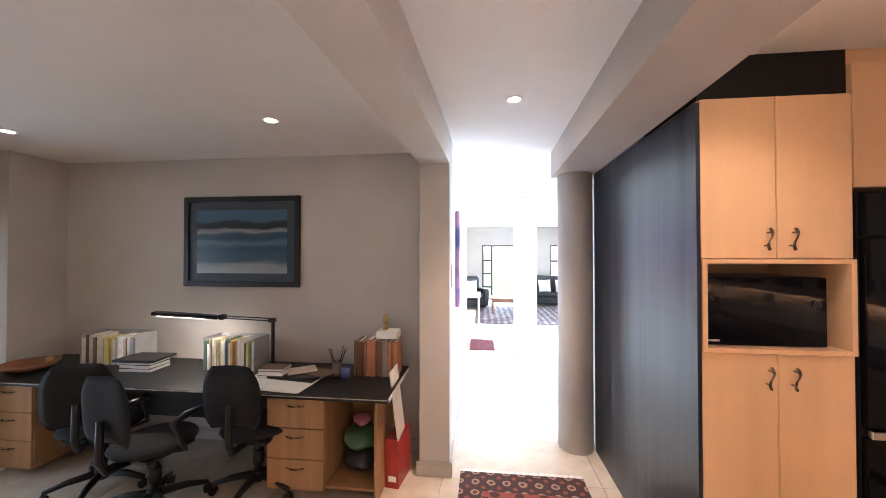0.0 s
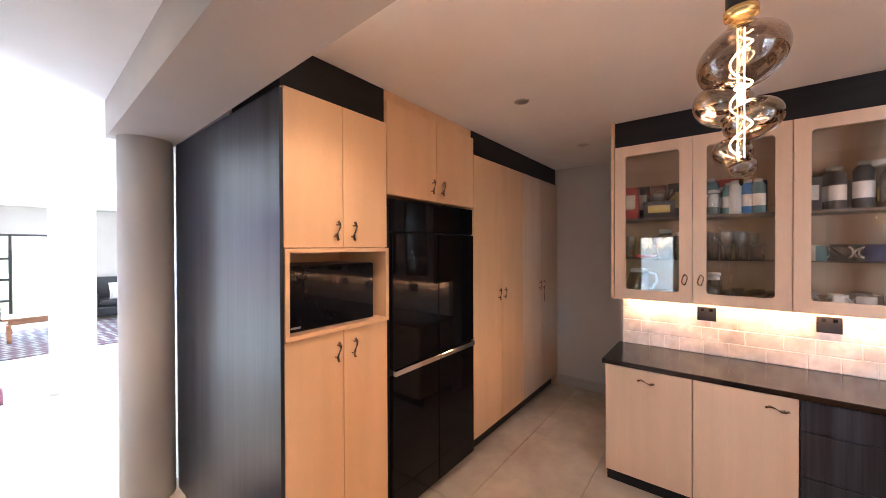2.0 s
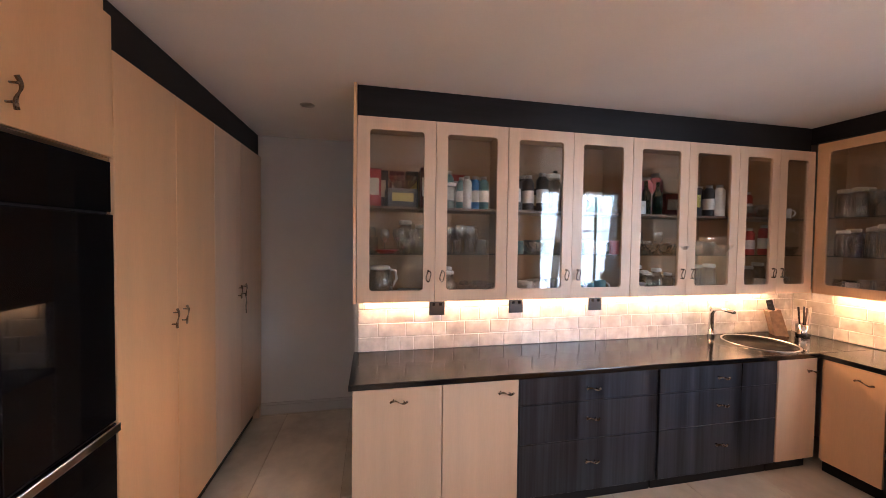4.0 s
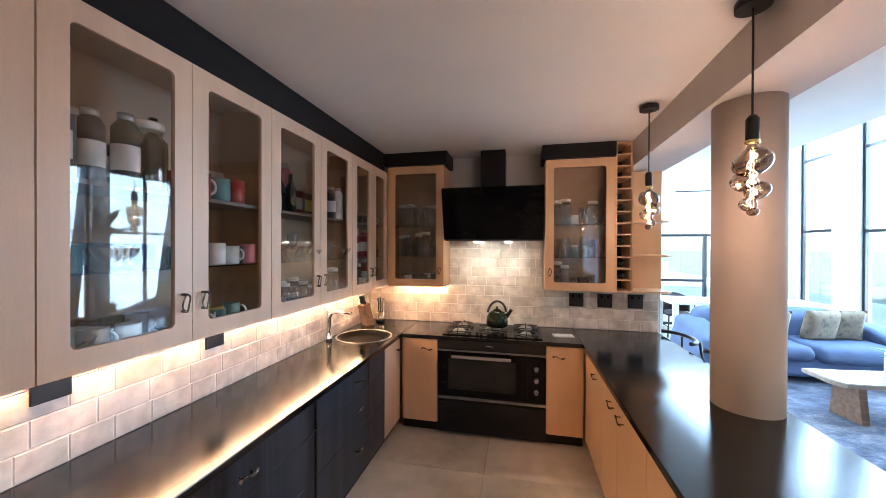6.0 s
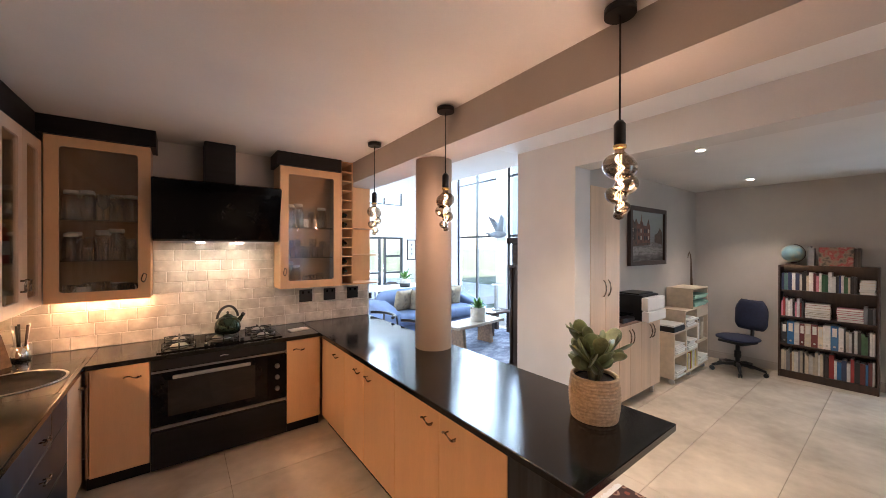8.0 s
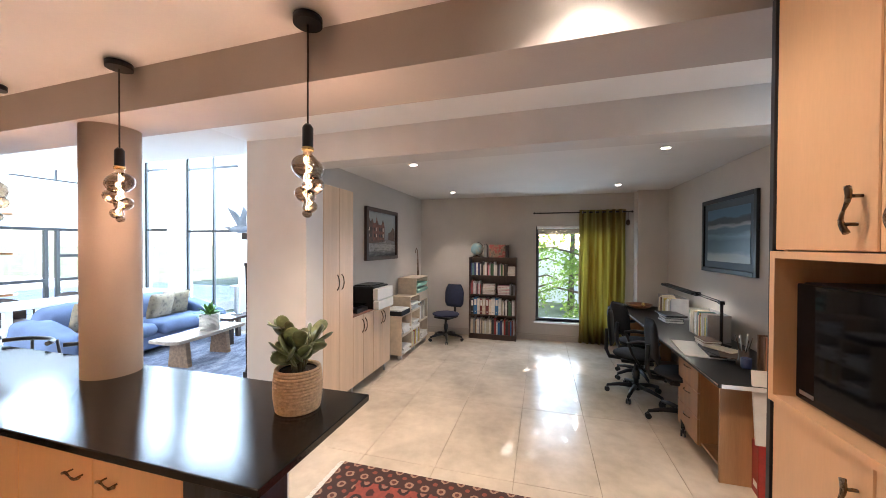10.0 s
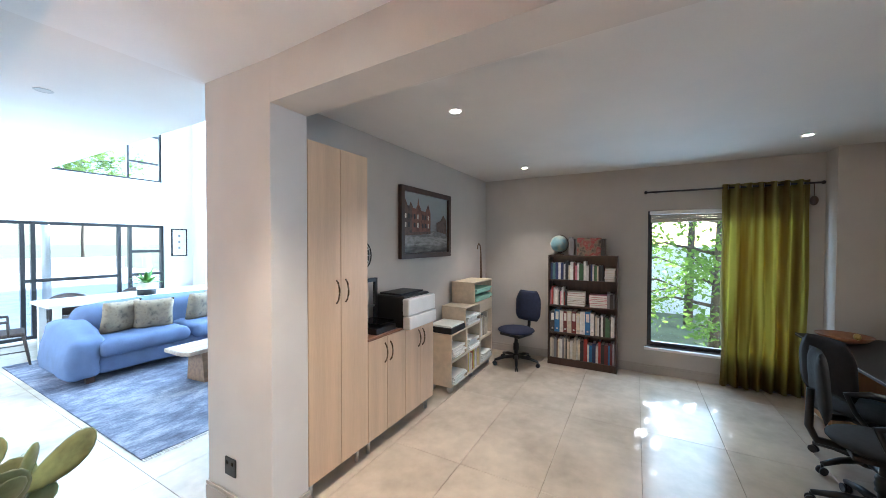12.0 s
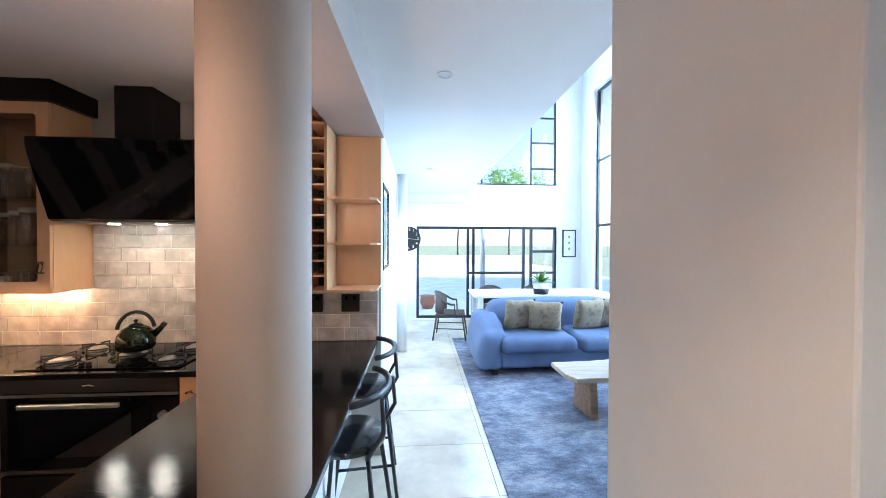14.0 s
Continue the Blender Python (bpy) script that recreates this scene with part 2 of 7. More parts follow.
def ball(bm, c, r, sx=1, sy=1, sz=1, u=16, v=10):
    vs = bmesh.ops.create_uvsphere(bm, u_segments=u, v_segments=v, radius=r, matrix=Matrix.Translation(c) @ Matrix.Diagonal((sx, sy, sz, 1)))["verts"]
    for f in {f for w in vs for f in w.link_faces}:
        f.smooth = True
    return bm


def mesh_of(name, bm, mat):
    bmesh.ops.recalc_face_normals(bm, faces=bm.faces)
    me = bpy.data.meshes.new(name)
    bm.to_mesh(me)
    bm.free()
    me.materials.append(mat)
    return me


def part(name, bm, mat, parent, label="", m=None):
    ob = new(name, mesh_of(name, bm, mat))
    ob.parent = parent
    if m is not None:
        ob.matrix_basis = m
    return tagged(ob, label)


def thing(name, label, category, m, group=""):
    ob = new(name)
    ob.empty_display_size = 0.1
    ob.matrix_basis = m
    return tagged(ob, label, category, group)


def solid(name, bm, mat, label, category, m=None, group="", kind=""):
    ob = new(name, mesh_of(name, bm, mat))
    if m is not None:
        ob.matrix_basis = m
    return tagged(ob, label, category, group, kind)


def structure(name, bm, mat, label=""):
    return solid(name, bm, mat, label or name.replace("_", " "), name.split("_")[0], kind="structure")


def B():
    return bmesh.new()


def wall(name, axis, c0, c1, a0, a1, z0, z1, mat, holes=(), label=""):
    """A wall c0..c1 thick that runs a0..a1 along the other axis, with rectangular holes (b0, b1, z0, z1)."""
    bm = B()

    def put(p, q, zb, zt):
        if q - p > 1e-4 and zt - zb > 1e-4:
            box(bm, *((c0, p, zb, c1, q, zt) if axis == "x" else (p, c0, zb, q, c1, zt)))

    at = a0
    for b0, b1, zb, zt in sorted(holes):
        put(at, b0, z0, z1)
        put(b0, b1, z0, zb)
        put(b0, b1, zt, z1)
        at = b1
    put(at, a1, z0, z1)
    return structure(name, bm, mat, label)


# ---- the building ----
H, HK, HS, HB, TOP = 2.69, 2.672, 2.63, 2.445, 5.7
structure("floor", box(B(), -4.4, -8.0, -0.25, 6.4, 13.9, -0.012), JOINT, "sand coloured stone floor with fine joints")
structure("ground", box(B(), -400, -400, -0.6, 400, 400, -0.3), material("dry_lawn", (0.20, 0.22, 0.12), 0.9, scale=1.5, vary=0.4, bump=0.3, fine=30), "garden ground round the house")

structure("ceiling_kitchen", box(B(), 1.15, -2.97, HK, 6.2, 3.7, H + 0.2), KCEIL, "white kitchen ceiling")
# The hall's whiter copy of the ceiling colour stands for stronger light.
structure("ceiling_hall", box(B(), -0.34, -1.36, H, 1.15, 3.7, H + 0.2), WHITE, "white hall ceiling")
structure("ceiling_lounge", box(B(), -4.2, 3.7, H + 0.02, 6.4, 13.9, H + 0.22), CEIL, "white lounge ceiling")
structure("ceiling_study", box(B(), -4.2, -1.1, HS, -0.12, 3.5, HS + 0.12), SCEIL, "white study ceiling with downlights")
structure("ceiling_living_low", box(B(), -0.43, -7.75, H, 1.1, -1.36, H + 0.3), CEIL, "white soffit under the gallery")
structure("ceiling_living_high", box(B(), -3.3, -8.0, TOP, 4.2, -1.0, TOP + 0.2), CEIL, "high white ceiling over the living room")

# study
wall("wall_study_west", "x", -4.22, -3.98, -1.36, 3.5, 0, 2.9, TAUPE, [(1.22, 2.62, 0.34, 2.08)], "taupe painted study wall with a tall window")
structure("pilaster_study", box(B(), -3.98, 2.83, 0, -3.73, 3.27, HS), TAUPE, "taupe boxed pilaster in the study corner")
wall("wall_study_north", "y", 3.27, 3.5, -4.22, -0.13, 0, 2.9, TAUPE, label="taupe study wall behind the desk")
wall("wall_study_south", "y", -1.36, -1.0, -4.22, -0.30, 0, TOP, TAUPE, label="wall between study and living room")
structure("pier_south", box(B(), -0.30, -1.36, 0, -0.05, -0.70, TOP, 0.006), CREAM, "pale painted pier at the study opening")
structure("pier_north", box(B(), -0.13, 2.95, 0, 0.11, 3.27, H, 0.006), TAUPE, "painted pier at the end of the desk")
structure("beam_study", prism(B(), [(-0.30, -0.70), (-0.05, -0.70), (0.11, 2.95), (-0.13, 2.95)], HB, H + 0.1), CREAM, "painted beam over the study opening")

# hall and lounge
wall("wall_hall_west", "x", -0.13, 0.11, 3.27, 6.3, 0, H + 0.1, WHITE, label="white hall wall with a picture")
structure("beam_hall_west", prism(B(), [(0.0, 5.45), (1.12, 6.35), (1.0, 6.55), (-0.1, 5.65)], HB, H + 0.1), WHITE, "white beam over the end of the hall")
structure("beam_hall_east", prism(B(), [(1.12, 6.35), (2.6, 5.3), (2.75, 5.5), (1.2, 6.6)], HB, H + 0.1), WHITE, "white beam over the lounge entrance")
bm = B()
prism(bm, [(0.93, 6.55), (1.12, 6.36), (1.33, 6.52), (1.14, 6.72)], 0, HB)
structure("column_lounge", bm, WHITE, "white square column before the lounge")
wall("wall_lounge_north", "y", 13.5, 13.75, -4.2, 6.4, 0, 3.0, TAUPE, [(0.4, 1.62, 0.02, 2.05), (2.9, 4.2, 0.85, 2.05)], "grey lounge wall with a glass door and window")
# Openings in the two side walls are unseen, assumed for the hall's daylight.
wall("wall_lounge_west", "x", -4.2, -3.98, 3.5, 13.5, 0, 3.0, WHITE, [(8.2, 11.6, 0.3, 2.2)])
wall("wall_lounge_east", "x", 6.2, 6.4, 1.0, 13.5, 0, 3.0, WHITE, [(5.2, 7.6, 0.3, 2.2), (8.4, 12.4, 0.3, 2.2)])

# kitchen
wall("wall_kitchen_east", "x", 3.86, 4.05, -3.1, 1.06, 0, 2.9, TAUPE, label="kitchen wall behind the glazed cupboards")
wall("wall_kitchen_south", "y", -3.1, -2.95, 0.87, 3.86, 0, 2.9, TAUPE, label="kitchen wall behind the hob")
wall("wall_alcove_east", "x", 4.9, 5.1, -0.5, 2.7, 0, 2.9, TAUPE, label="grey wall at the end of the pantry passage")
wall("wall_alcove_south", "y", -0.7, -0.5, 4.05, 5.1, 0, 2.9, TAUPE)
wall("wall_kitchen_north", "y", 2.59, 3.6, 1.38, 6.2, 0, 2.9, WHITE, label="wall behind the tall cupboards")
structure("beam_kitchen", prism(B(), [(0.845, -2.95), (1.19, -2.95), (1.365, 3.62), (1.015, 3.62)], HB, H + 0.05), BEAM, "painted beam between kitchen and hall")
bm = B()
rod(bm, (1.054, -1.309, 0), (1.054, -1.309, HB), 0.15, seg=48)
structure("column_kitchen", bm, COLUMN, "round painted column rising through the black worktop")
bm = B()
rod(bm, (1.2, 3.5, 0), (1.2, 3.5, HB), 0.15, seg=48)
structure("column_hall", bm, TAUPE, "round painted column beside the dark panelled wall")

# living room
bm = B()
for q in ((-3.2, 0, -2.46, TOP), (0.63, 0, 4.2, TOP), (-2.46, 0, 0.63, 0.03), (-2.46, 2.02, 0.63, 2.93), (-2.46, 2.93, -2.45, TOP), (-0.47, 2.93, 0.63, TOP), (-2.45, 5.0, -0.47, TOP)):
    box(bm, q[0], -7.95, q[1], q[2], -7.75, q[3])
structure("wall_living_south", bm, WHITE, "white living room wall with sliding doors below a high window")
WW = [(-7.22, -6.45, 0.1, 4.8), (-6.0, -4.55, 0.06, 4.8), (-4.25, -3.3, 0.06, 4.8)]
wall("wall_living_west", "x", -3.2, -3.0, -7.75, -1.36, 0, TOP, WHITE, WW, "white living room wall with tall windows")
wall("wall_passage_east", "x", 0.92, 1.1, -7.75, -3.1, 0, H, WHITE, label="white passage wall")
wall("wall_gallery_east", "x", 4.0, 4.2, -7.75, -1.0, 2.9, TOP, WHITE)
wall("wall_gallery_north", "y", -1.2, -1.0, -0.05, 4.2, 2.9, TOP, WHITE)
structure("floor_gallery", box(B(), 1.1, -7.75, 2.88, 4.0, -1.2, 2.99), CEIL, "gallery floor over the kitchen")
structure("beam_living", box(B(), -0.43, -7.748, 2.52, 0.92, -7.45, H), WHITE, "white downstand beam over the sliding door")
bm = B()
rod(bm, (0.83, -5.6, 0), (0.83, -5.6, H), 0.075, seg=24)
structure("column_passage", bm, WHITE, "slim white round column in the passage")

# Out of view: added to keep low sun from the tall windows.
structure("eaves_west", box(B(), -4.7, -8.2, 4.95, -3.2, -1.2, 5.1), WHITE, "white eaves added out of view to shade the tall windows")

# skirtings
def skirting(x0, y0, x1, y1, label="painted skirting board"):
    bm = B()
    box(bm, x0, y0, 0, x1, y1, 0.09, 0.003)
    dx, dy = (0.004 if abs(x1 - x0) < 0.05 else 0), (0.004 if abs(y1 - y0) < 0.05 else 0)
    box(bm, x0 + dx, y0 + dy, 0.09, x1 - dx, y1 - dy, 0.115, 0.003)
    structure("baseboard", bm, SKIRT, label)


skirting(-3.98, -0.98, -3.962, 2.83)
skirting(-3.73, 3.252, -0.13, 3.27)
skirting(-3.98, -1.0, -0.9, -0.98)
skirting(-0.05, -1.36, -0.03, -0.70)
skirting(-0.30, -0.70, -0.03, -0.68)
skirting(-0.15, 2.93, 0.13, 2.95)
skirting(0.11, 2.95, 0.13, 6.3)
skirting(4.882, -0.5, 4.9, 2.0)

# ---- kitchen ----
def wave_handle(parent, x, z, upright=False, m=None, long=0.1):
    """Small cast bronze pull with a double curve and two feet."""
    pts = [(long * (i / 10 - 0.5), -0.022 - 0.006 * math.sin(math.pi * i / 10), 0.009 * math.sin(2 * math.pi * i / 10)) for i in range(11)]
    bm = sweep(B(), pts, [0.003 + 0.0035 * abs(math.cos(math.pi * i / 10)) for i in range(11)], 8)
    for s in (-0.3, 0.3):
        rod(bm, (s * long, 0.0, 0.006 * (1 if s < 0 else -1)), (s * long, -0.024, 0.006 * (1 if s < 0 else -1)), 0.004, seg=8)
    return part("handle", bm, BRONZE, parent, "aged bronze wavy handle", pose(x, 0, z, 0, 90 if upright else 0, 0))


def bow_handle(parent, x, z, long=0.16):
    pts = [(0, -0.028 * math.sin(math.pi * i / 8) ** 0.6 - 0.002, long * (i / 8 - 0.5)) for i in range(9)]
    return part("handle", sweep(B(), pts, 0.006, 8), BRONZE, parent, "dark bronze bow handle", pose(x, 0, z))


def unit(name, label, m, w, depth, z0, z1, doors, mat, toe=0.1, bodymat=None, category="cabinet", group="", toe_mat=None):
    """Cabinet with its front at local y = 0; doors are (x0, x1, z0, z1, handle x, handle z, upright, kind)."""
    ob = thing(name, label, category, m, group)
    bm = B()
    t = 0.016
    box(bm, 0, 0.022, z0 + toe, t, depth, z1)
    box(bm, w - t, 0.022, z0 + toe, w, depth, z1)
    box(bm, t, 0.022, z0 + toe, w - t, depth, z0 + toe + t)
    box(bm, t, 0.022, z1 - t, w - t, depth, z1)
    box(bm, t, depth - 0.01, z0 + toe + t, w - t, depth, z1 - t)
    part("body", bm, bodymat or mat, ob)
    if toe:
        part("plinth", box(B(), 0, 0.06, z0, w, 0.08, z0 + toe), toe_mat or CHARTRIM, ob, "black recessed plinth")
    for d in doors:
        x0, x1, a, b, hx, hz, up = d[:7]
        dm = d[7] if len(d) > 7 else mat
        dr = part("drawer_front" if len(d) > 8 else "door", box(B(), x0 + 0.0015, 0, a + 0.0015, x1 - 0.0015, 0.02, b - 0.0015, 0.0025, 1), dm, ob)
        if hx is not None:
            (bow_handle if up == "bow" else wave_handle)(dr, hx, hz, *(() if up == "bow" else (up,)))
    return ob


CT = 0.862
# base units under the long wall
ME = lambda y: pose(3.285, y, 0, 0, 0, -90)
unit("base_cabinet", "pale birch base cabinet under black granite worktop", ME(1.05), 0.515, 0.57, 0, CT, [(0, 0.515, 0.1, CT, 0.26, 0.79, False)], PALE, group="kitchen base cabinets")
unit("base_cabinet", "pale birch base cabinet under black granite worktop", ME(0.533), 0.48, 0.57, 0, CT, [(0, 0.48, 0.1, CT, 0.39, 0.79, False)], PALE, group="kitchen base cabinets")
for y in (0.05, -0.965):
    unit("drawer_cabinet", "charcoal woodgrain cabinet with three wide drawers", ME(y), 1.0, 0.57, 0, CT, [(0, 1.0, 0.69, CT, 0.5, 0.775, False, CHAR, 1), (0, 1.0, 0.44, 0.69, 0.5, 0.58, False, CHAR, 1), (0, 1.0, 0.1, 0.44, 0.5, 0.30, False, CHAR, 1)], CHAR, group="kitchen drawers")
unit("base_cabinet", "narrow pale birch cabinet in the corner", ME(-1.975), 0.37, 0.57, 0, CT, [(0, 0.37, 0.1, CT, 0.30, 0.77, False)], PALE, group="kitchen base cabinets")
# base units on the hob wall
MS = lambda x: pose(x, -2.352, 0, 0, 0, 180)
unit("base_cabinet", "birch base cabinet beside the oven", MS(3.272), 0.345, 0.58, 0, CT, [(0.02, 0.345, 0.1, CT, 0.25, 0.775, False)], BIRCH, group="kitchen base cabinets")
unit("base_cabinet", "birch base cabinet beside the oven", MS(1.962), 0.305, 0.58, 0, CT, [(0, 0.305, 0.1, CT, 0.10, 0.775, False)], BIRCH, group="kitchen base cabinets")
# peninsula
MP = lambda y: pose(1.648, y, 0, 0, 0, 90)
for y0, y1, hx in ((-2.33, -1.76, 0.40), (-1.76, -1.375, 0.29), (-1.375, -0.905, 0.10), (-0.905, -0.425, 0.39), (-0.425, 0.06, 0.11)):
    unit("base_cabinet", "birch peninsula cabinet with a bronze handle", MP(y0), y1 - y0 - 0.001, 0.5, 0, CT, [(0, y1 - y0 - 0.001, 0.1, CT, hx, 0.775, False)], BIRCH, group="peninsula cabinets")
bm = box(B(), 1.612, 0.062, 0, 1.65, 0.405, CT, 0.002, 1)
solid("end_panel", bm, CHAR, "charcoal woodgrain slab carrying the end of the peninsula", "panel")
solid("end_panel", box(B(), 1.122, 0.0615, 0.0, 1.61, 0.078, CT), CHAR, "charcoal side of the last peninsula cabinet", "panel")
solid("end_panel", box(B(), 1.09, -2.93, 0.0, 1.12, 0.06, CT), WHITE, "white back panel of the peninsula", "panel")

# worktop: a U of three black granite slabs
worktop = thing("worktop", "polished black granite worktop with fine specks", "worktop", pose(0, 0, 0))


def slab_part(bm):
    ob = part("slab", bm, GRANITE, worktop)
    bv = ob.modifiers.new("edge", "BEVEL")
    bv.width, bv.segments, bv.limit_method = 0.004, 2, "ANGLE"


bm = B()
for q in ((3.272, -1.80, 3.86, 1.07), (3.272, -2.60, 3.30, -1.80), (3.272, -2.95, 3.86, -2.60)):
    box(bm, q[0], q[1], 0.865, q[2], q[3], 0.90)
ring = [bm.verts.new((3.565 + 0.218 * math.cos(2 * math.pi * i / 40), -2.17 + 0.218 * math.sin(2 * math.pi * i / 40), 0.90)) for i in range(40)]
rect = [bm.verts.new((x, y, 0.90)) for x, y in ((3.30, -2.60), (3.86, -2.60), (3.86, -1.80), (3.30, -1.80))]
es = [bm.edges.new((ring[i], ring[(i + 1) % 40])) for i in range(40)] + [bm.edges.new((rect[i], rect[(i + 1) % 4])) for i in range(4)]
bmesh.ops.triangle_fill(bm, edges=es, use_beauty=True)
slab_part(bm)
slab_part(box(B(), 1.672, -2.95, 0.865, 3.271, -2.335, 0.90))
slab_part(box(B(), 0.89, -2.95, 0.865, 1.671, 0.42, 0.90))

# wall cabinets with glass doors
def glass_door(parent, x0, x1, z0, z1, hx, hz, mat, fr=0.075):
    bm = B()
    w, h = x1 - x0 - 0.003, z1 - z0 - 0.003
    cx, cz = (x0 + x1) / 2, (z0 + z1) / 2
    n, rr = 5, 0.022
    inner = []
    for sx, sz, a0 in ((1, 1, 0), (-1, 1, 90), (-1, -1, 180), (1, -1, 270)):
        for i in range(n):
            a = radians(a0 + 90 * i / (n - 1))
            inner.append((cx + sx * (w / 2 - fr - rr) + rr * math.cos(a), cz + sz * (h / 2 - fr - rr) + rr * math.sin(a)))
    outer = [(cx + (w / 2 if math.cos(radians(a)) > 0 else -w / 2), cz + (h / 2 if math.sin(radians(a)) > 0 else -h / 2)) for a in (45, 135, 225, 315)]
    for y in (0.0, 0.02):
        iv = [bm.verts.new((x, y, z)) for x, z in inner]
        ov = [bm.verts.new((x, y, z)) for x, z in outer]
        for k in range(4):
            seg = iv[k * n:(k + 1) * n]
            nx = iv[(k + 1) * n % (4 * n)]
            for i in range(n - 1):
                bm.faces.new((ov[k], seg[i], seg[i + 1]))
            bm.faces.new((ov[k], seg[-1], nx, ov[(k + 1) % 4]))
        if y == 0.0:
            f_in, f_out = iv, ov
        else:
            for A, Bv in ((f_in, iv), (f_out, ov)):
                for i in range(len(A)):
                    j = (i + 1) % len(A)
                    bm.faces.new((A[i], A[j], Bv[j], Bv[i]))
    d = part("door", bm, mat, parent)
    g = part("pane", box(B(), x0 + fr - 0.012, 0.010, z0 + fr - 0.012, x1 - fr + 0.012, 0.013, z1 - fr + 0.012), CABGLASS, d, "clear glass pane")
    g.visible_shadow = False
    pts = [(0.014 * math.cos(a) * (1 + 0.35 * math.sin(2 * a)), -0.02 - 0.004 * abs(math.sin(a)), 0.036 * math.sin(a)) for a in (2 * math.pi * i / 18 for i in range(18))]
    hb = sweep(B(), pts, 0.0036, 6, closed=True)
    for s in (-1, 1):
        rod(hb, (0, 0, 0.034 * s), (0, -0.022, 0.034 * s), 0.006, seg=8)
    part("handle", hb, BRONZE, d, "bronze ring handle", pose(hx, 0, hz))
    return d


def glazed(name, label, m, w, z0, z1, doors, mat, depth=0.32, shelves=(1.62, 1.925), solid_shelf=True):
    ob = thing(name, label, "cabinet", m, "glazed wall cabinets")
    bm = B()
    t = 0.018
    box(bm, 0, 0.022, z0, t, depth, z1)
    box(bm, w - t, 0.022, z0, w, depth, z1)
    box(bm, t, 0.022, z0, w - t, depth, z0 + t)
    box(bm, t, 0.022, z1 - t, w - t, depth, z1)
    part("body", bm, mat, ob)
    bm = B()
    box(bm, t, depth - 0.008, z0 + t, w - t, depth, z1 - t)
    for x0, x1 in ((t, t + 0.002), (w - t - 0.002, w - t)):
        box(bm, x0, 0.03, z0 + t, x1, depth - 0.008, z1 - t)
    part("lining", bm, INNER, ob, "birch inside, coloured darker for the shade within")
    for i, z in enumerate(shelves):
        wood = solid_shelf and i == len(shelves) - 1
        part("shelf", box(B(), t + 0.003, 0.03, z - (0.016 if wood else 0.006), w - t - 0.003, depth - 0.009, z), SHELFDARK if wood else SHELFGLASS, ob, "" if wood else "glass shelf")
    for x0, x1, hx in doors:
        glass_door(ob, x0, x1, z0, z1, hx, z0 + 0.17, mat)
    return ob


ZB, ZT = 1.308, 2.475
edges = [1.04, 0.545, 0.05, -0.434, -0.912, -1.40, -1.87, -2.27, -2.64]
MEW = lambda y: pose(3.53, y, 0, 0, 0, -90)
for i in range(0, 8, 2):
    a, b, c = edges[i], edges[i + 1], edges[i + 2]
    w = a - c
    glazed("wall_cabinet", "birch wall cabinet with two glass doors and crockery inside", MEW(a - 0.001), w - 0.002, ZB, ZT, [(0, a - b, a - b - 0.045), (a - b, w - 0.002, a - b + 0.045)], PALE)
MSW = lambda x: pose(x, -2.645, 0, 0, 0, 180)
glazed("wall_cabinet", "birch corner wall cabinet with a glass door", MSW(3.525), 0.59, ZB, ZT + 0.06, [(0, 0.59, 0.55)], BIRCH, 0.3, (1.62, 1.93), False)
glazed("wall_cabinet", "birch wall cabinet with a glass door and glasses", MSW(1.955), 0.61, ZB, ZT + 0.06, [(0, 0.61, 0.04)], BIRCH, 0.3, (1.62, 1.93), False)
solid("end_panel", box(B(), 3.53, 1.042, ZB - 0.003, 3.86, 1.062, HK), BIRCH, "birch end panel of the wall cabinets", "panel")

# charcoal bulkhead over the cabinets
bm = B()
box(bm, 3.555, -2.62, ZT + 0.002, 3.86, 1.04, HK - 0.002)
structure("trim_east", bm, CHARTRIM, "charcoal bulkhead over the glazed cupboards")
bm = B()
box(bm, 2.90, -2.95, ZT + 0.062, 3.555, -2.62, HK - 0.002)
structure("trim_corner", bm, CHARTRIM, "charcoal bulkhead over the corner cupboard")
structure("trim_south", box(B(), 1.345, -2.95, ZT + 0.062, 1.985, -2.62, HK - 0.002), CHARTRIM, "charcoal bulkhead over the cupboard beside the hood")

# wine rack and open shelves
rack = thing("wine_rack", "birch pigeonhole wine rack with bottle ends", "wine rack", pose(1.342, -2.65, 0, 0, 0, 180))
bm = B()
for x in (0, 0.124):
    box(bm, x, 0, ZB, x + 0.012, 0.29, HK - 0.005)
k = 13
for i in range(k + 1):
    z = ZB + (HK - 0.02 - ZB) * i / k
    box(bm, 0.012, 0, z, 0.124, 0.29, z + 0.012)
part("frame", bm, BIRCH, rack)
part("back", box(B(), 0.012, 0.28, ZB + 0.012, 0.124, 0.289, HK - 0.02), CHARTRIM, rack, "dark back of the rack")
for i in (1, 2, 4, 6, 7):
    bm = lathe(B(), [(0.036, 0), (0.036, 0.17), (0.014, 0.2), (0.0145, 0.255)], 14)
    solid("wine_bottle", bm, material("bottle_glass", (0.01, 0.02, 0.012), 0.08, spec=0.6) if i == 1 else bpy.data.materials["bottle_glass"], "dark wine bottle lying in the rack", "bottle", pose(1.274, -2.93, ZB + (HK - 0.02 - ZB) * i / k + 0.05, -90, 0, 0), "wine bottles")
sh = thing("open_shelf", "open birch shelf unit at the end of the kitchen wall", "shelf", pose(1.214, -2.65, 0, 0, 0, 180))
part("side_panel", box(B(), 0, 0, ZB, 0.016, 0.29, ZT), BIRCH, sh)
part("back_panel", box(B(), 0.016, 0.278, ZB, 0.345, 0.29, ZT), BIRCH, sh)
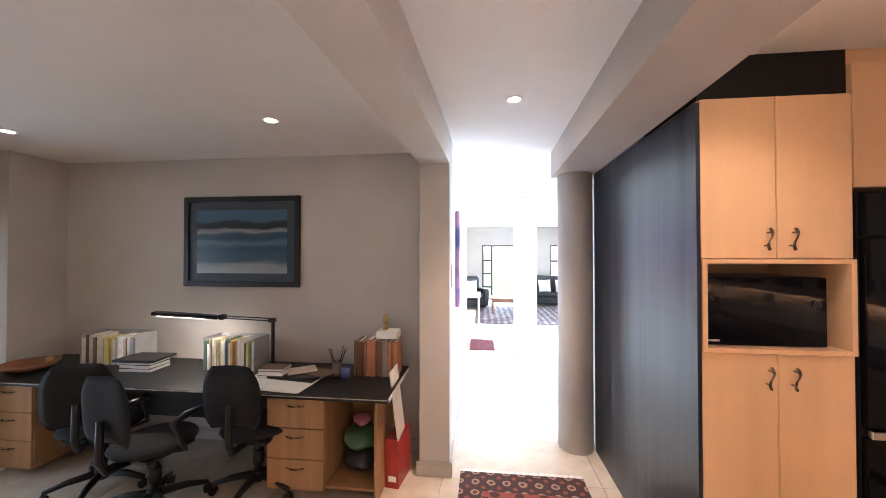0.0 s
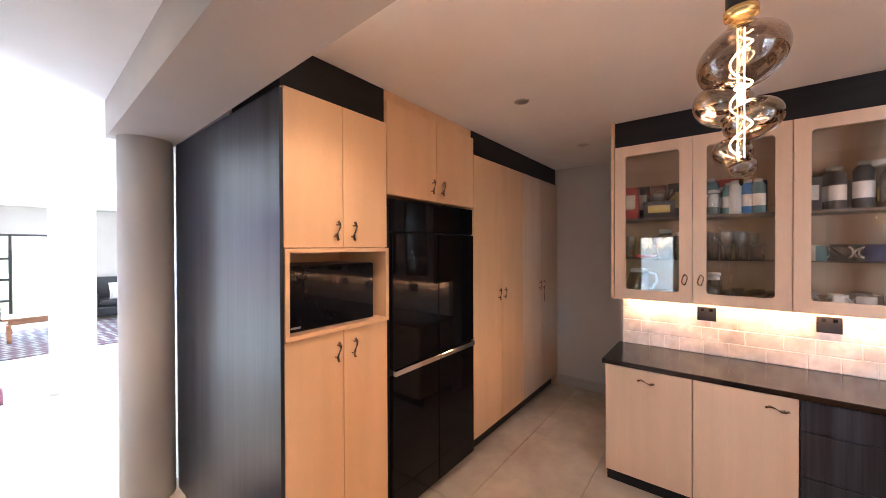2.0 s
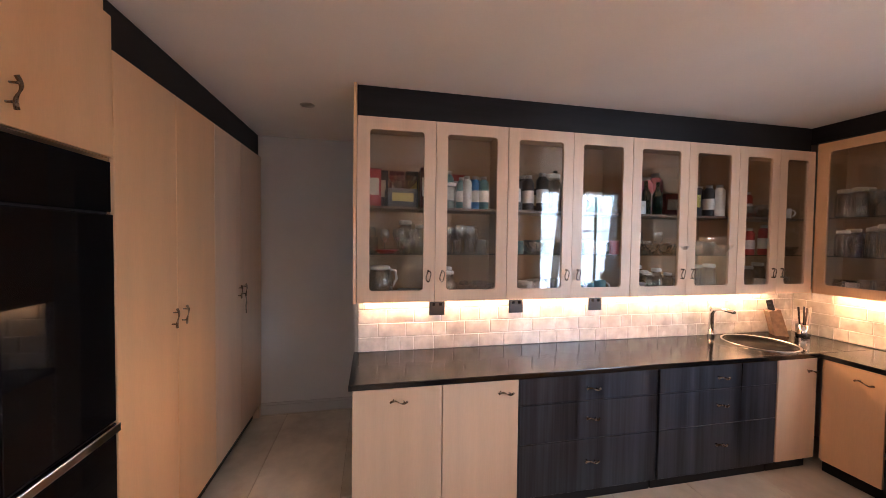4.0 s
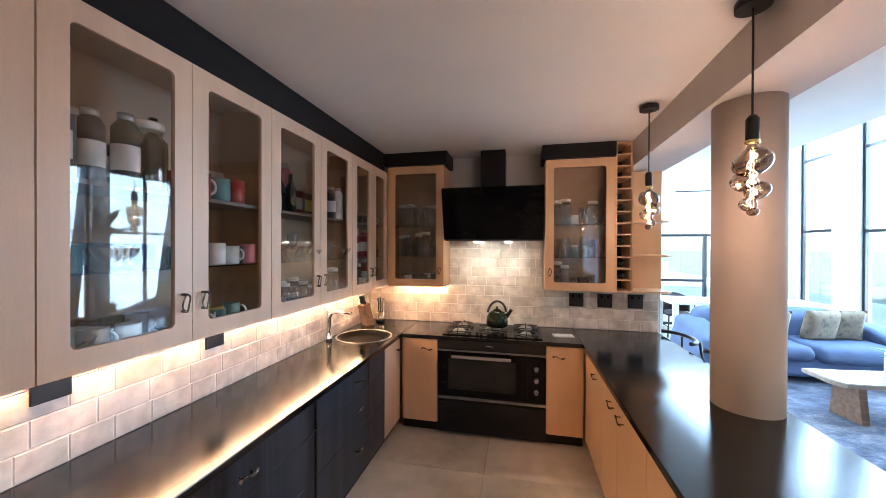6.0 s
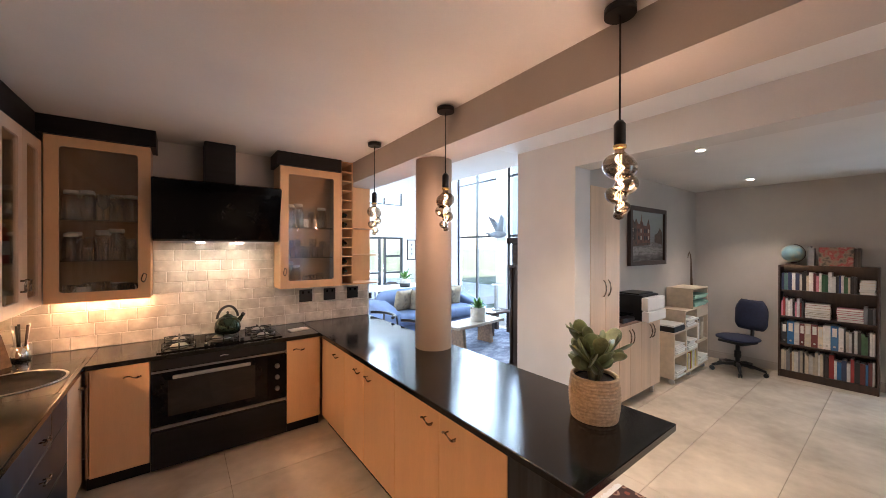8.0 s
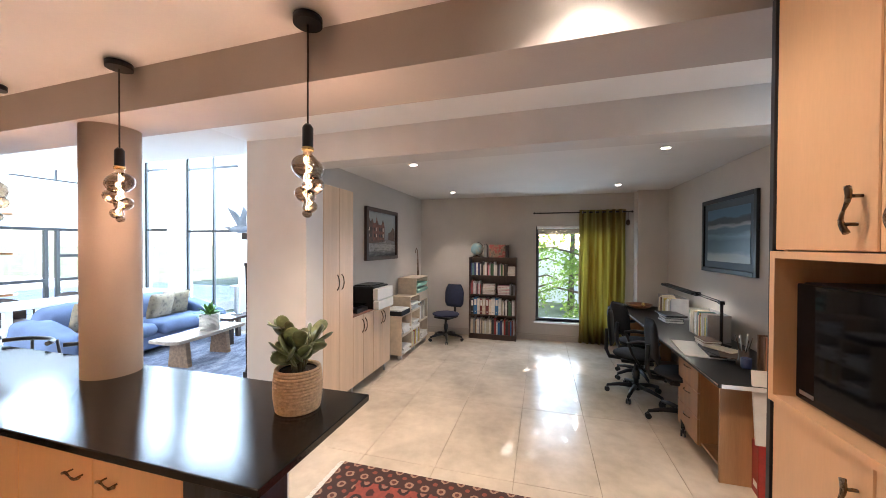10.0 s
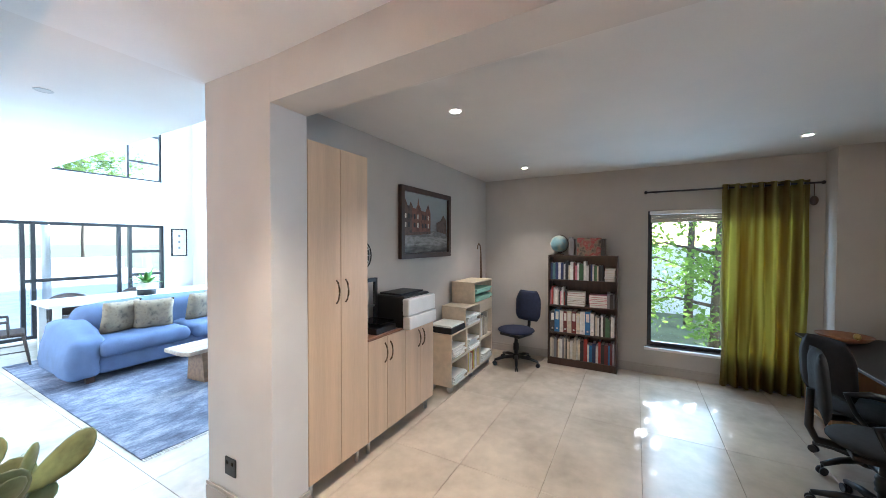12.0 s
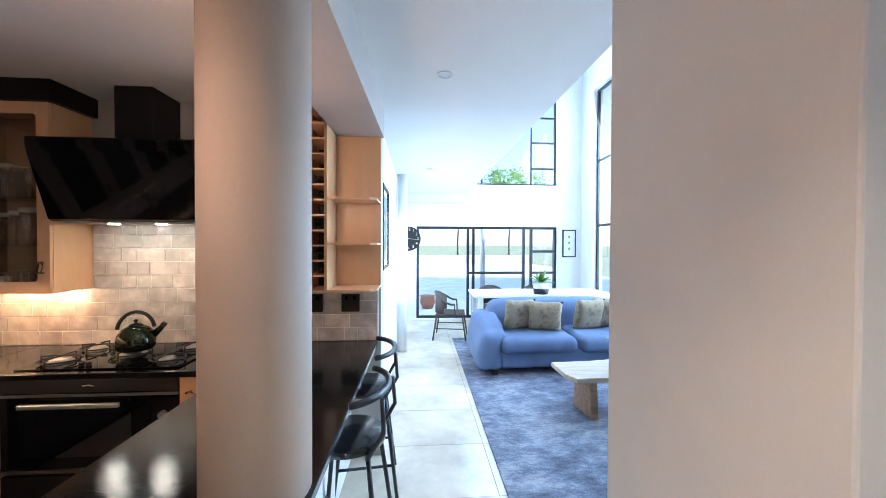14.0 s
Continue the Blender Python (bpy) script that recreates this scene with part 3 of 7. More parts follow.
for z in (ZB, 1.63, 1.94, ZT - 0.016):
    bm = prism(B(), [(0.016, 0.0), (0.30, 0.0), (0.345, 0.04), (0.345, 0.278), (0.016, 0.278)], z, z + 0.016)
    part("shelf", bm, BIRCH, sh)

# extractor hood
hood = thing("extractor_hood", "black glass angled extractor hood over the hob", "extractor hood", pose(2.45, -2.95, 0, 0, 0, 0))
bm = B()
prof = [(0.0, 1.775), (0.30, 1.775), (0.33, 1.79), (0.45, 2.20), (0.46, 2.27), (0.42, 2.285), (0.0, 2.22)]
a = [bm.verts.new((-0.475, y, z)) for y, z in prof]
b = [bm.verts.new((0.475, y, z)) for y, z in prof]
bm.faces.new(a), bm.faces.new(b[::-1])
for i in range(len(prof)):
    j = (i + 1) % len(prof)
    bm.faces.new((a[i], b[i], b[j], a[j]))
bmesh.ops.bevel(bm, geom=list(bm.edges), offset=0.004, segments=1, affect="EDGES")
part("canopy", bm, BLACKGLASS, hood)
part("chimney", box(B(), -0.12, 0, 2.24, 0.12, 0.27, HK - 0.004, 0.004), CHARTRIM, hood, "charcoal chimney cover")
part("filter", box(B(), -0.42, 0.05, 1.765, 0.42, 0.28, 1.7745), STEEL, hood, "steel grease filter")
part("indicator", box(B(), -0.012, 0.388, 2.03, 0.012, 0.396, 2.036), WHITEPLASTIC, hood)
for x in (-0.15, 0.15):
    part("light", rod(B(), (x, 0.24, 1.760), (x, 0.24, 1.7645), 0.03, seg=20), HOODGLOW, hood, "lit hood lamp")
    lamp("hood_lamp", "SPOT", 1.7, look((2.45 + x, -2.71, 1.755), (2.45 + x * 1.1, -2.85, 0.9)), (1.0, 0.62, 0.33), spot_size=radians(115), spot_blend=0.6, shadow_soft_size=0.03)

# oven under the hob
DULLSTEEL = material("dull_steel", (0.30, 0.29, 0.28), 0.35, 1.0, scale=6, vary=0.15, fine=80)
ov = thing("oven", "wide black built-in oven with steel trim", "oven", pose(2.92, -2.35, 0, 0, 0, 180))
part("body", box(B(), 0.004, 0.03, 0.02, 0.952, 0.55, CT), BLACK, ov)
pan = part("control_panel", box(B(), 0.0, 0.0, 0.785, 0.956, 0.03, CT, 0.003), BLACK, ov, "black fascia")
part("badge", sweep(B(), [(0.44, -0.003, 0.825), (0.47, -0.003, 0.829), (0.50, -0.003, 0.823)], 0.004, 6), STEEL, pan)
dr = part("door", box(B(), 0.0, 0.0, 0.355, 0.80, 0.03, 0.782, 0.003), BLACKGLASS, ov, "black glass oven door")
part("window", box(B(), 0.10, -0.003, 0.42, 0.70, 0.0, 0.70), material("oven_window", (0.003, 0.003, 0.004), 0.03, spec=0.8), dr)
part("handle", box(B(), 0.13, -0.045, 0.712, 0.66, -0.025, 0.74, 0.006), STEEL, dr, "flat steel handle")
part("trim", box(B(), 0.0, -0.004, 0.764, 0.956, 0.0, 0.78), DULLSTEEL, ov, "steel strip above the oven door")
part("trim", box(B(), 0.0, -0.004, 0.330, 0.956, 0.03, 0.352), DULLSTEEL, ov, "steel strip below the oven door")
side = part("side_panel", box(B(), 0.802, 0.0, 0.355, 0.956, 0.03, 0.75, 0.002), BLACKGLASS, ov)
for z in (0.455, 0.555, 0.655):
    part("knob", rod(B(), (0.875, -0.028, z), (0.875, 0.0, z), 0.017, 0.020, 20), DULLSTEEL, side, "steel control knob")
part("drawer", box(B(), 0.0, 0.0, 0.03, 0.956, 0.03, 0.312, 0.003), CHARTRIM, ov, "black drawer below the oven")

# gas hob
hob = thing("gas_hob", "black five-burner gas hob with iron pan supports", "hob", pose(2.44, -2.64, 0.901))
part("plate", box(B(), -0.45, -0.25, 0, 0.45, 0.25, 0.008, 0.003), BLACKGLASS, hob, "black glass hob plate")
for bx, by, r in ((-0.31, -0.12, 0.05), (-0.31, 0.13, 0.04), (0.0, 0.0, 0.065), (0.31, -0.12, 0.04), (0.31, 0.13, 0.05)):
    lathe_b = lathe(B(), [(r + 0.012, 0.008), (r + 0.012, 0.018), (r, 0.022), (r, 0.03), (r * 0.75, 0.034), (0.001, 0.035)], 20, (bx, by, 0))
    burner = part("burner", lathe_b, STEEL, hob, "burner with black cap")
    s = r + 0.055
    bm = B()
    sweep(bm, [(bx + s * math.cos(q), by + s * 0.85 * math.sin(q), 0.028) for q in (2 * math.pi * i / 16 for i in range(16))], 0.005, 6, closed=True)
    for q in (0, 90, 180, 270):
        c, d = math.cos(radians(q)), math.sin(radians(q))
        sweep(bm, [(bx + s * 1.05 * c, by + s * 0.9 * d, 0.008), (bx + s * 1.05 * c, by + s * 0.9 * d, 0.048), (bx + 0.02 * c, by + 0.02 * d, 0.05)], 0.005, 6)
    part("pan_support", bm, BLACKMETAL, hob, "black cast-iron pan support")
for x in (-0.13, -0.08, 0.09, 0.13):
    part("knob", rod(B(), (x, 0.20, 0.008), (x, 0.20, 0.03), 0.015, 0.013, 14), BLACK, hob)

# kettle
ket = thing("kettle", "dark green whistling stovetop kettle on the hob", "kettle", pose(2.40, -2.62, 0.953, 0, 0, 25))
KET = material("dark_green_enamel", (0.035, 0.05, 0.03), 0.08, 0.75, scale=6, vary=0.3)
part("body", lathe(B(), [(0.088, 0.0), (0.098, 0.012), (0.104, 0.05), (0.095, 0.10), (0.07, 0.135), (0.045, 0.148), (0.04, 0.15)], 28), KET, ket)
lid = part("lid", lathe(B(), [(0.042, 0.15), (0.03, 0.162), (0.008, 0.168), (0.008, 0.178), (0.014, 0.186), (0.001, 0.194)], 20), KET, ket)
part("spout", sweep(B(), [(-0.085, 0, 0.08), (-0.12, 0, 0.115), (-0.14, 0, 0.14)], [0.024, 0.018, 0.014], 12), KET, ket)
part("whistle", rod(B(), (-0.136, 0, 0.136), (-0.15, 0, 0.155), 0.018, 0.016, 14), BLACK, ket)
part("grip", sweep(B(), [(0.095 * math.cos(q), 0, 0.115 + 0.125 * math.sin(q)) for q in (radians(10 + 16 * i) for i in range(11))], 0.011, 10), BLACK, ket, "black arched handle")

# sink and tap
sink = thing("sink", "round dark steel inset sink", "sink", pose(3.565, -2.17, 0.9))
part("rim", lathe(B(), [(0.237, 0.001), (0.25, 0.001), (0.252, 0.004), (0.247, 0.008), (0.238, 0.006), (0.235, 0.003)], 40, cap=False), STEEL, sink, "polished steel rim")
part("bowl", lathe(B(), [(0.001, -0.037), (0.15, -0.036), (0.205, -0.03), (0.216, -0.012), (0.222, 0.002), (0.238, 0.004)], 40, cap=False), SINK, sink, "dark shallow bowl, blackened further for the shade of depth")
tap = thing("tap", "chrome mixer tap with a high arched spout", "tap", pose(3.79, -1.95, 0.9, 0, 0, -12))
part("base", rod(B(), (0, 0, 0), (0, 0, 0.05), 0.027, 0.023, 20), CHROME, tap)
part("spout", sweep(B(), [(0, 0, 0.04), (0, 0, 0.2), (-0.03, 0, 0.245), (-0.11, 0, 0.262), (-0.24, 0, 0.258)], [0.021, 0.019, 0.017, 0.014, 0.013], 14), CHROME, tap)
part("lever", sweep(B(), [(0.0, 0, 0.215), (0.02, 0, 0.255), (0.05, 0, 0.28)], [0.014, 0.009, 0.007], 10), CHROME, tap)

# knife block and utensils
kb = thing("knife_block", "slanted wooden knife block with black-handled knives", "knife block", pose(3.73, -2.62, 0.9, 0, 0, 60))
bm = prism(B(), [(-0.05, 0), (0.05, 0), (0.10, 0.21), (0.02, 0.235)], -0.045, 0.045)
bmesh.ops.transform(bm, matrix=Matrix.Rotation(radians(90), 4, "X"), verts=bm.verts)
part("block", bm, RUSTWOOD, kb)
for i in range(5):
    z = 0.215 + 0.004 * i
    y = -0.03 + 0.015 * i
    part("knife", box(B(), -0.009, -0.006, 0, 0.009, 0.006, 0.10, 0.003), BLACK, kb, "black knife handle", pose(0.06, y, z - 0.01, 0, 14, 0))
ut = thing("utensil_holder", "small steel jar of kitchen utensils", "utensil holder", pose(3.66, -2.78, 0.9))
part("jar", lathe(B(), [(0.045, 0), (0.05, 0.01), (0.05, 0.11), (0.046, 0.11), (0.045, 0.02)], 20), CHROME, ut)
for i in range(5):
    q = i * 1.3
    part("utensil", sweep(B(), [(0.02 * math.cos(q), 0.02 * math.sin(q), 0.03), (0.045 * math.cos(q), 0.045 * math.sin(q), 0.26)], [0.005, 0.008], 8), (STEEL, BLACK, DARKWOOD)[i % 3], ut)
board = solid("trivet", box(B(), -0.09, -0.05, 0, 0.09, 0.05, 0.012, 0.003), material("pale_marble", (0.62, 0.60, 0.56), 0.35, scale=14, vary=0.2), "pale stone trivet on the worktop", "trivet", pose(1.80, -2.58, 0.9, 0, 0, 8))


# sockets on the splashback
def socket(x, y, z, rz, w=0.115, h=0.105):
    ob = thing("wall_socket", "black double wall socket on the tiled splashback", "socket", pose(x, y, z, 0, 0, rz), "kitchen sockets")
    part("plate", box(B(), -w / 2, -0.012, -h / 2, w / 2, 0.0, h / 2, 0.003), BLACK, ob)
    for s in (-1, 1):
        part("switch", box(B(), s * w * 0.22 - 0.010, -0.016, h * 0.18, s * w * 0.22 + 0.010, -0.011, h * 0.38, 0.001), BLACKGLASS, ob)


for y in (0.47, -0.155, -0.845):
    socket(3.842, y, 1.205, -90)
for x in (1.635, 1.37, 1.095):
    socket(x, -2.932, 1.19, 180, 0.135, 0.135)

# light strips under the cabinets
ls = thing("led_strip_light", "warm light strip under the wall cabinets", "light strip", pose(3.80, -0.8, ZB - 0.012))
part("strip", box(B(), -0.0045, -1.80, 0, 0.0045, 1.80, 0.006), LED, ls, "glowing warm strip")
ls2 = thing("led_strip_light", "warm light strip under the corner cabinet", "light strip", pose(3.22, -2.86, ZB - 0.012))
part("strip", box(B(), -0.27, -0.003, 0, 0.27, 0.003, 0.006), LED, ls2, "glowing warm strip")
lamp("strip_lamp", "AREA", STRIP, pose(3.80, -0.8, ZB - 0.016), (1.0, 0.56, 0.27), size=0.012, size_y=3.6)
lamp("strip_lamp_corner", "AREA", STRIP * 0.14, pose(3.2, -2.84, ZB - 0.016, 0, 0, 90), (1.0, 0.54, 0.25), shape="RECTANGLE", size=0.02, size_y=0.55)

# tall units with fridge
MT = lambda x: pose(x + 0.03, 1.98, 0)
tu = unit("tall_cabinet", "tall birch cabinet with a microwave niche", MT(1.345), 0.64, 0.6, 0, 2.46, [(0, 0.325, 0.11, 1.275, 0.28, 1.17, True), (0.325, 0.64, 0.11, 1.275, 0.385, 1.17, True), (0, 0.325, 1.71, 2.46, 0.28, 1.80, True), (0.325, 0.64, 1.71, 2.46, 0.385, 1.80, True)], BIRCH, toe=0.11)
for q in ((0.0, 1.277, 0.64, 1.297), (0.0, 1.688, 0.64, 1.708), (0.0, 1.297, 0.022, 1.688), (0.618, 1.297, 0.64, 1.688)):
    part("niche_board", box(B(), q[0], -0.012, q[1], q[2], 0.45, q[3]), BIRCH, tu)
part("niche_back", box(B(), 0.022, 0.44, 1.297, 0.618, 0.45, 1.688), BIRCH, tu)
mw = thing("microwave", "black microwave oven in the cabinet niche", "microwave", pose(1.405, 2.015, 1.298))
part("body", box(B(), 0, 0.012, 0, 0.53, 0.36, 0.325, 0.006), BLACK, mw)
d = part("door", box(B(), 0, 0, 0.004, 0.53, 0.014, 0.322, 0.004), BLACKGLASS, mw, "black glass door")
part("dial", rod(B(), (0.485, -0.012, 0.2), (0.485, 0, 0.2), 0.016, seg=18), BLACK, d)
part("label", box(B(), 0.02, -0.002, 0.02, 0.07, 0.0, 0.03), STEEL, d)
unit("tall_cabinet", "birch cabinet above the fridge", MT(1.987), 0.955, 0.6, 2.03, 2.60, [(0, 0.478, 2.03, 2.60, 0.42, 2.13, True), (0.478, 0.955, 2.03, 2.60, 0.535, 2.13, True)], BIRCH, toe=0.0)
for i, (x0, x1) in enumerate(((2.944, 3.87), (3.872, 4.80))):
    w = x1 - x0
    unit("tall_cabinet", "tall birch pantry cabinet with two doors", MT(x0), w, 0.6, 0, 2.47, [(0, w / 2, 0.12, 2.47, w / 2 - 0.05, 1.28, True), (w / 2, w, 0.12, 2.47, w / 2 + 0.05, 1.28, True)], (BIRCH, PALE)[i], toe=0.12, group="pantry cabinets")
key = sweep(B(), [(0, 0, 0), (0.004, -0.008, -0.05), (-0.003, -0.006, -0.1), (0.003, -0.006, -0.16)], 0.004, 6)
solid("key_tassel", key, BRONZE, "key with a tassel hanging from a cabinet handle", "key", pose(4.42, 1.965, 1.25))
structure("trim_tall_west", box(B(), 1.375, 2.005, 2.462, 2.015, 2.54, HK - 0.002), CHARTRIM, "charcoal bulkhead over the tall cupboard")
structure("trim_tall_east", box(B(), 2.974, 2.005, 2.472, 4.89, 2.54, HK - 0.002), CHARTRIM, "charcoal bulkhead over the pantry")
structure("trim_tall_middle", box(B(), 2.015, 2.01, 2.602, 2.974, 2.54, HK - 0.002), BIRCH, "birch infill over the fridge cupboard")
solid("filler_board", box(B(), 4.832, 1.985, 0, 4.9, 2.53, 2.47), PALE, "pale filler panel beside the pantry", "panel")
solid("wall_panel", box(B(), 1.355, 1.975, 0.0, 1.373, 3.45, HB - 0.002, 0.001, 1), CHAR, "tall charcoal woodgrain panel clad wall", "panel")
fr = thing("fridge", "black glass four-door fridge with a steel bar handle", "fridge", pose(2.03, 1.96, 0))
part("body", box(B(), 0.0, 0.03, 0.03, 0.915, 0.62, 2.01), BLACK, fr)
for x0, x1 in ((0.01, 0.455), (0.459, 0.905)):
    u = part("door", box(B(), x0, 0, 0.965, x1, 0.03, 1.80, 0.004), BLACKGLASS, fr, "black glass door")
    u = part("door", box(B(), x0, 0, 0.06, x1, 0.03, 0.92, 0.004), BLACKGLASS, fr, "black glass door")
part("grille", box(B(), 0.01, 0.008, 1.81, 0.905, 0.03, 2.008, 0.003), BLACKGLASS, fr, "black top panel")
for x0, x1 in ((0.012, 0.452), (0.462, 0.90)):
    part("handle", box(B(), x0, -0.02, 0.925, x1, 0.005, 0.96, 0.004), CHROME, fr, "bright steel bar handle")


# pendant lamps
BRASS = material("bright_brass", (0.70, 0.52, 0.22), 0.25, 1.0, scale=30, vary=0.1)


def pendant(x0, y, turn, hand):
    ob = thing("pendant_lamp", "black pendant with a smoked bubble glass bulb, lit", "pendant lamp", pose(x0, y + 0.01, -0.008, 0, 0, turn), "pendant lamps")
    part("canopy", rod(B(), (0, 0, HK - 0.03), (0, 0, HK - 0.001), 0.058, seg=28), BLACK, ob)
    part("cable", rod(B(), (0, 0, 2.22), (0, 0, HK - 0.03), 0.004, seg=8), BLACK, ob)
    part("socket", lathe(B(), [(0.02, 2.135), (0.022, 2.14), (0.022, 2.215), (0.012, 2.23)], 20), BLACK, ob, "black lamp holder")
    part("collar", lathe(B(), [(0.019, 2.118), (0.024, 2.12), (0.025, 2.132), (0.019, 2.136)], 24), BRASS, ob, "brass bulb cap")
    nk = part("neck", lathe(B(), [(0.018, 2.12), (0.019, 2.105), (0.034, 2.09)], 24, cap=False), SMOKE, ob, "smoked glass neck")
    nk.visible_shadow = False
    for x, y2, z, r, q, tilt in ((0.0, 0.0, 2.048, 0.066, 0.80, -24), (-0.024, 0.006, 1.972, 0.046, 0.80, 20), (0.014, -0.006, 1.938, 0.043, 0.80, -26), (-0.011, 0.005, 1.886, 0.030, 0.88, 18), (0.003, 0.0, 1.858, 0.020, 0.88, -15)):
        g = part("bubble", ball(B(), (0, 0, 0), r, 1, 1, q, 32, 20), SMOKE, ob, "smoked glass bubble of the bulb", pose(x, y2, z, 0, tilt * hand, 0))
        g.visible_shadow = False
    part("stem", rod(B(), (0, 0, 1.885), (0, 0, 2.11), 0.0035, seg=8), GLASSWARE, ob, "clear glass stem").visible_shadow = False
    pts = [(0.015 * math.sin(i * 0.32), 0.015 * math.cos(i * 0.32), 2.095 - 0.215 * i / 60) for i in range(61)]
    part("filament", sweep(B(), pts, 0.0012, 6), FILAMENT, ob, "glowing spiral filament").visible_shadow = False
    for k in range(2):
        q = 3.1 * k
        part("filament", rod(B(), (0.005 * math.cos(q), 0.005 * math.sin(q), 1.875), (0.005 * math.cos(q), 0.005 * math.sin(q), 2.10), 0.0004, seg=6), FILAMENT, ob, "fine straight filament").visible_shadow = False
    lamp("pendant_light", "POINT", PEND, pose(x0, y + 0.01, 1.98), WARMER, shadow_soft_size=0.012)


for x0, y, turn, hand in ((1.345, -1.83, 20, 1), (1.316, -0.815, 170, 1), (1.366, 0.375, -75, 1)):
    pendant(x0, y, turn, hand)


# recessed downlights
def downlight(x, y, z, lit, energy=None, tint=WARM, cone=120):
    ob = thing("downlight", "recessed white ceiling downlight" + (", lit" if lit else ", switched off"), "downlight", pose(x, y, z), "ceiling downlights")
    part("ring", lathe(B(), [(0.032, -0.001), (0.036, -0.006), (0.048, -0.004), (0.05, 0.0)], 24, cap=False), WHITEPLASTIC if lit else STEEL, ob)
    part("lens", rod(B(), (0, 0, -0.0035), (0, 0, -0.0005), 0.033, seg=20), SPOTGLOW if lit else STEEL, ob)
    if lit:
        lamp("downlight_lamp", "SPOT", energy or SPOTW, pose(x, y, z - 0.012), tint, spot_size=radians(cone), spot_blend=0.8, shadow_soft_size=0.035)


for x, y in ((-1.10, -0.08), (-3.25, -0.17), (-3.09, 2.41), (-1.05, 2.42)):
    downlight(x, y, HS, True, SPOTW * (0.15 if y > 2 else 2.9), cone=96)
downlight(0.46, -0.16, H, True, SPOTW * 5.6, (1.0, 0.74, 0.50), 90)
downlight(0.56, 2.41, H, True, SPOTW * 4.4, (1.0, 0.74, 0.50), 90)
downlight(1.47, 1.47, HK, True, SPOTW * 1.2)
for x, y, z in ((2.71, 1.43, HK), (3.99, 1.41, HK), (0.42, -2.42, H), (0.43, -5.15, H)):
    downlight(x, y, z, False)

# ---- study ----
# window, blind, curtain
win = thing("window_study", "tall black aluminium study window with white sill", "window", pose(-4.1, 1.22, 0.34))
tagged(win, kind="structure")
W, HH = 1.40, 1.74
bm = B()
for q in ((0, 0, 0.05, HH), (W - 0.05, 0, W, HH), (0.05, 0, W - 0.05, 0.05), (0.05, HH - 0.05, W - 0.05, HH), (0.9, 0.05, 0.94, HH - 0.05)):
    box(bm, -0.025, q[0], q[1], 0.025, q[2], q[3], 0.003, 1)
part("window_frame", bm, BLACKMETAL, win, "black aluminium frame")
p = part("pane", box(B(), -0.003, 0.05, 0.05, 0.003, W - 0.05, HH - 0.05), PANE, win)
p.visible_shadow = False
part("window_sill", box(B(), 0.03, -0.03, -0.035, 0.15, W + 0.03, 0.0, 0.004), WHITE, win, "white sill")
bl = thing("roman_blind", "folded pale fabric blind at the window top", "blind", pose(-4.02, 1.24, 1.93))
part("head_rail", box(B(), -0.03, 0, 0.10, 0.03, 1.36, 0.145, 0.004), WHITEPLASTIC, bl, "white head rail")
LINEN = material("striped_linen", (0.42, 0.36, 0.29), 0.9, scale=5, vary=0.15, bump=0.2, fine=40, stretch=(1, 1, 12))
for i in range(4):
    part("fold", box(B(), -0.02 + 0.002 * i, 0.01, 0.024 * i, 0.02 + 0.002 * i, 1.35, 0.024 * i + 0.022, 0.008), LINEN, bl)
rodt = thing("curtain_rod", "black iron curtain rod with end knobs", "curtain rod", pose(-3.88, 1.2, 2.30))
part("pole", rod(B(), (0, 0, 0), (0, 1.57, 0), 0.011, seg=12), BLACKMETAL, rodt)
for y in (-0.01, 1.58):
    part("finial", ball(B(), (0, y, 0), 0.02, u=12, v=8), BLACKMETAL, rodt)
for y in (0.10, 1.47):
    part("bracket", box(B(), -0.10, y - 0.008, -0.012, 0.0, y + 0.008, 0.012, 0.002), BLACKMETAL, rodt)
OLIVE = bpy.data.materials.new("olive_curtain")
OLIVE.use_nodes = True
n, l = OLIVE.node_tree.nodes, OLIVE.node_tree.links
b = n["Principled BSDF"]
b.inputs["Base Color"].default_value, b.inputs["Roughness"].default_value = (0.20, 0.158, 0.042, 1), 0.75
tr, mx = n.new("ShaderNodeBsdfTranslucent"), n.new("ShaderNodeMixShader")
tr.inputs["Color"].default_value = (0.46, 0.375, 0.115, 1)
mx.inputs["Fac"].default_value = 0.45
stc, smp, sno = n.new("ShaderNodeTexCoord"), n.new("ShaderNodeMapping"), n.new("ShaderNodeTexNoise")
smp.inputs["Scale"].default_value, sno.inputs["Scale"].default_value = (1, 14, 0.5), 1.0
l.new(stc.outputs["Object"], smp.inputs["Vector"]), l.new(smp.outputs["Vector"], sno.inputs["Vector"])
for target, lo, hi in ((b.inputs["Base Color"], (0.13, 0.085, 0.02, 1), (0.26, 0.22, 0.065, 1)), (tr.inputs["Color"], (0.32, 0.22, 0.05, 1), (0.58, 0.53, 0.19, 1))):
    srp = n.new("ShaderNodeValToRGB")
    srp.color_ramp.elements[0].position, srp.color_ramp.elements[0].color = 0.38, lo
    srp.color_ramp.elements[1].position, srp.color_ramp.elements[1].color = 0.62, hi
    l.new(sno.outputs["Fac"], srp.inputs["Fac"])
    l.new(srp.outputs["Color"], target)
wv, wb = n.new("ShaderNodeTexNoise"), n.new("ShaderNodeBump")
wv.inputs["Scale"].default_value = 220
wb.inputs["Strength"].default_value, wb.inputs["Distance"].default_value = 0.2, 0.002
l.new(wv.outputs["Fac"], wb.inputs["Height"])
l.new(wb.outputs["Normal"], b.inputs["Normal"])
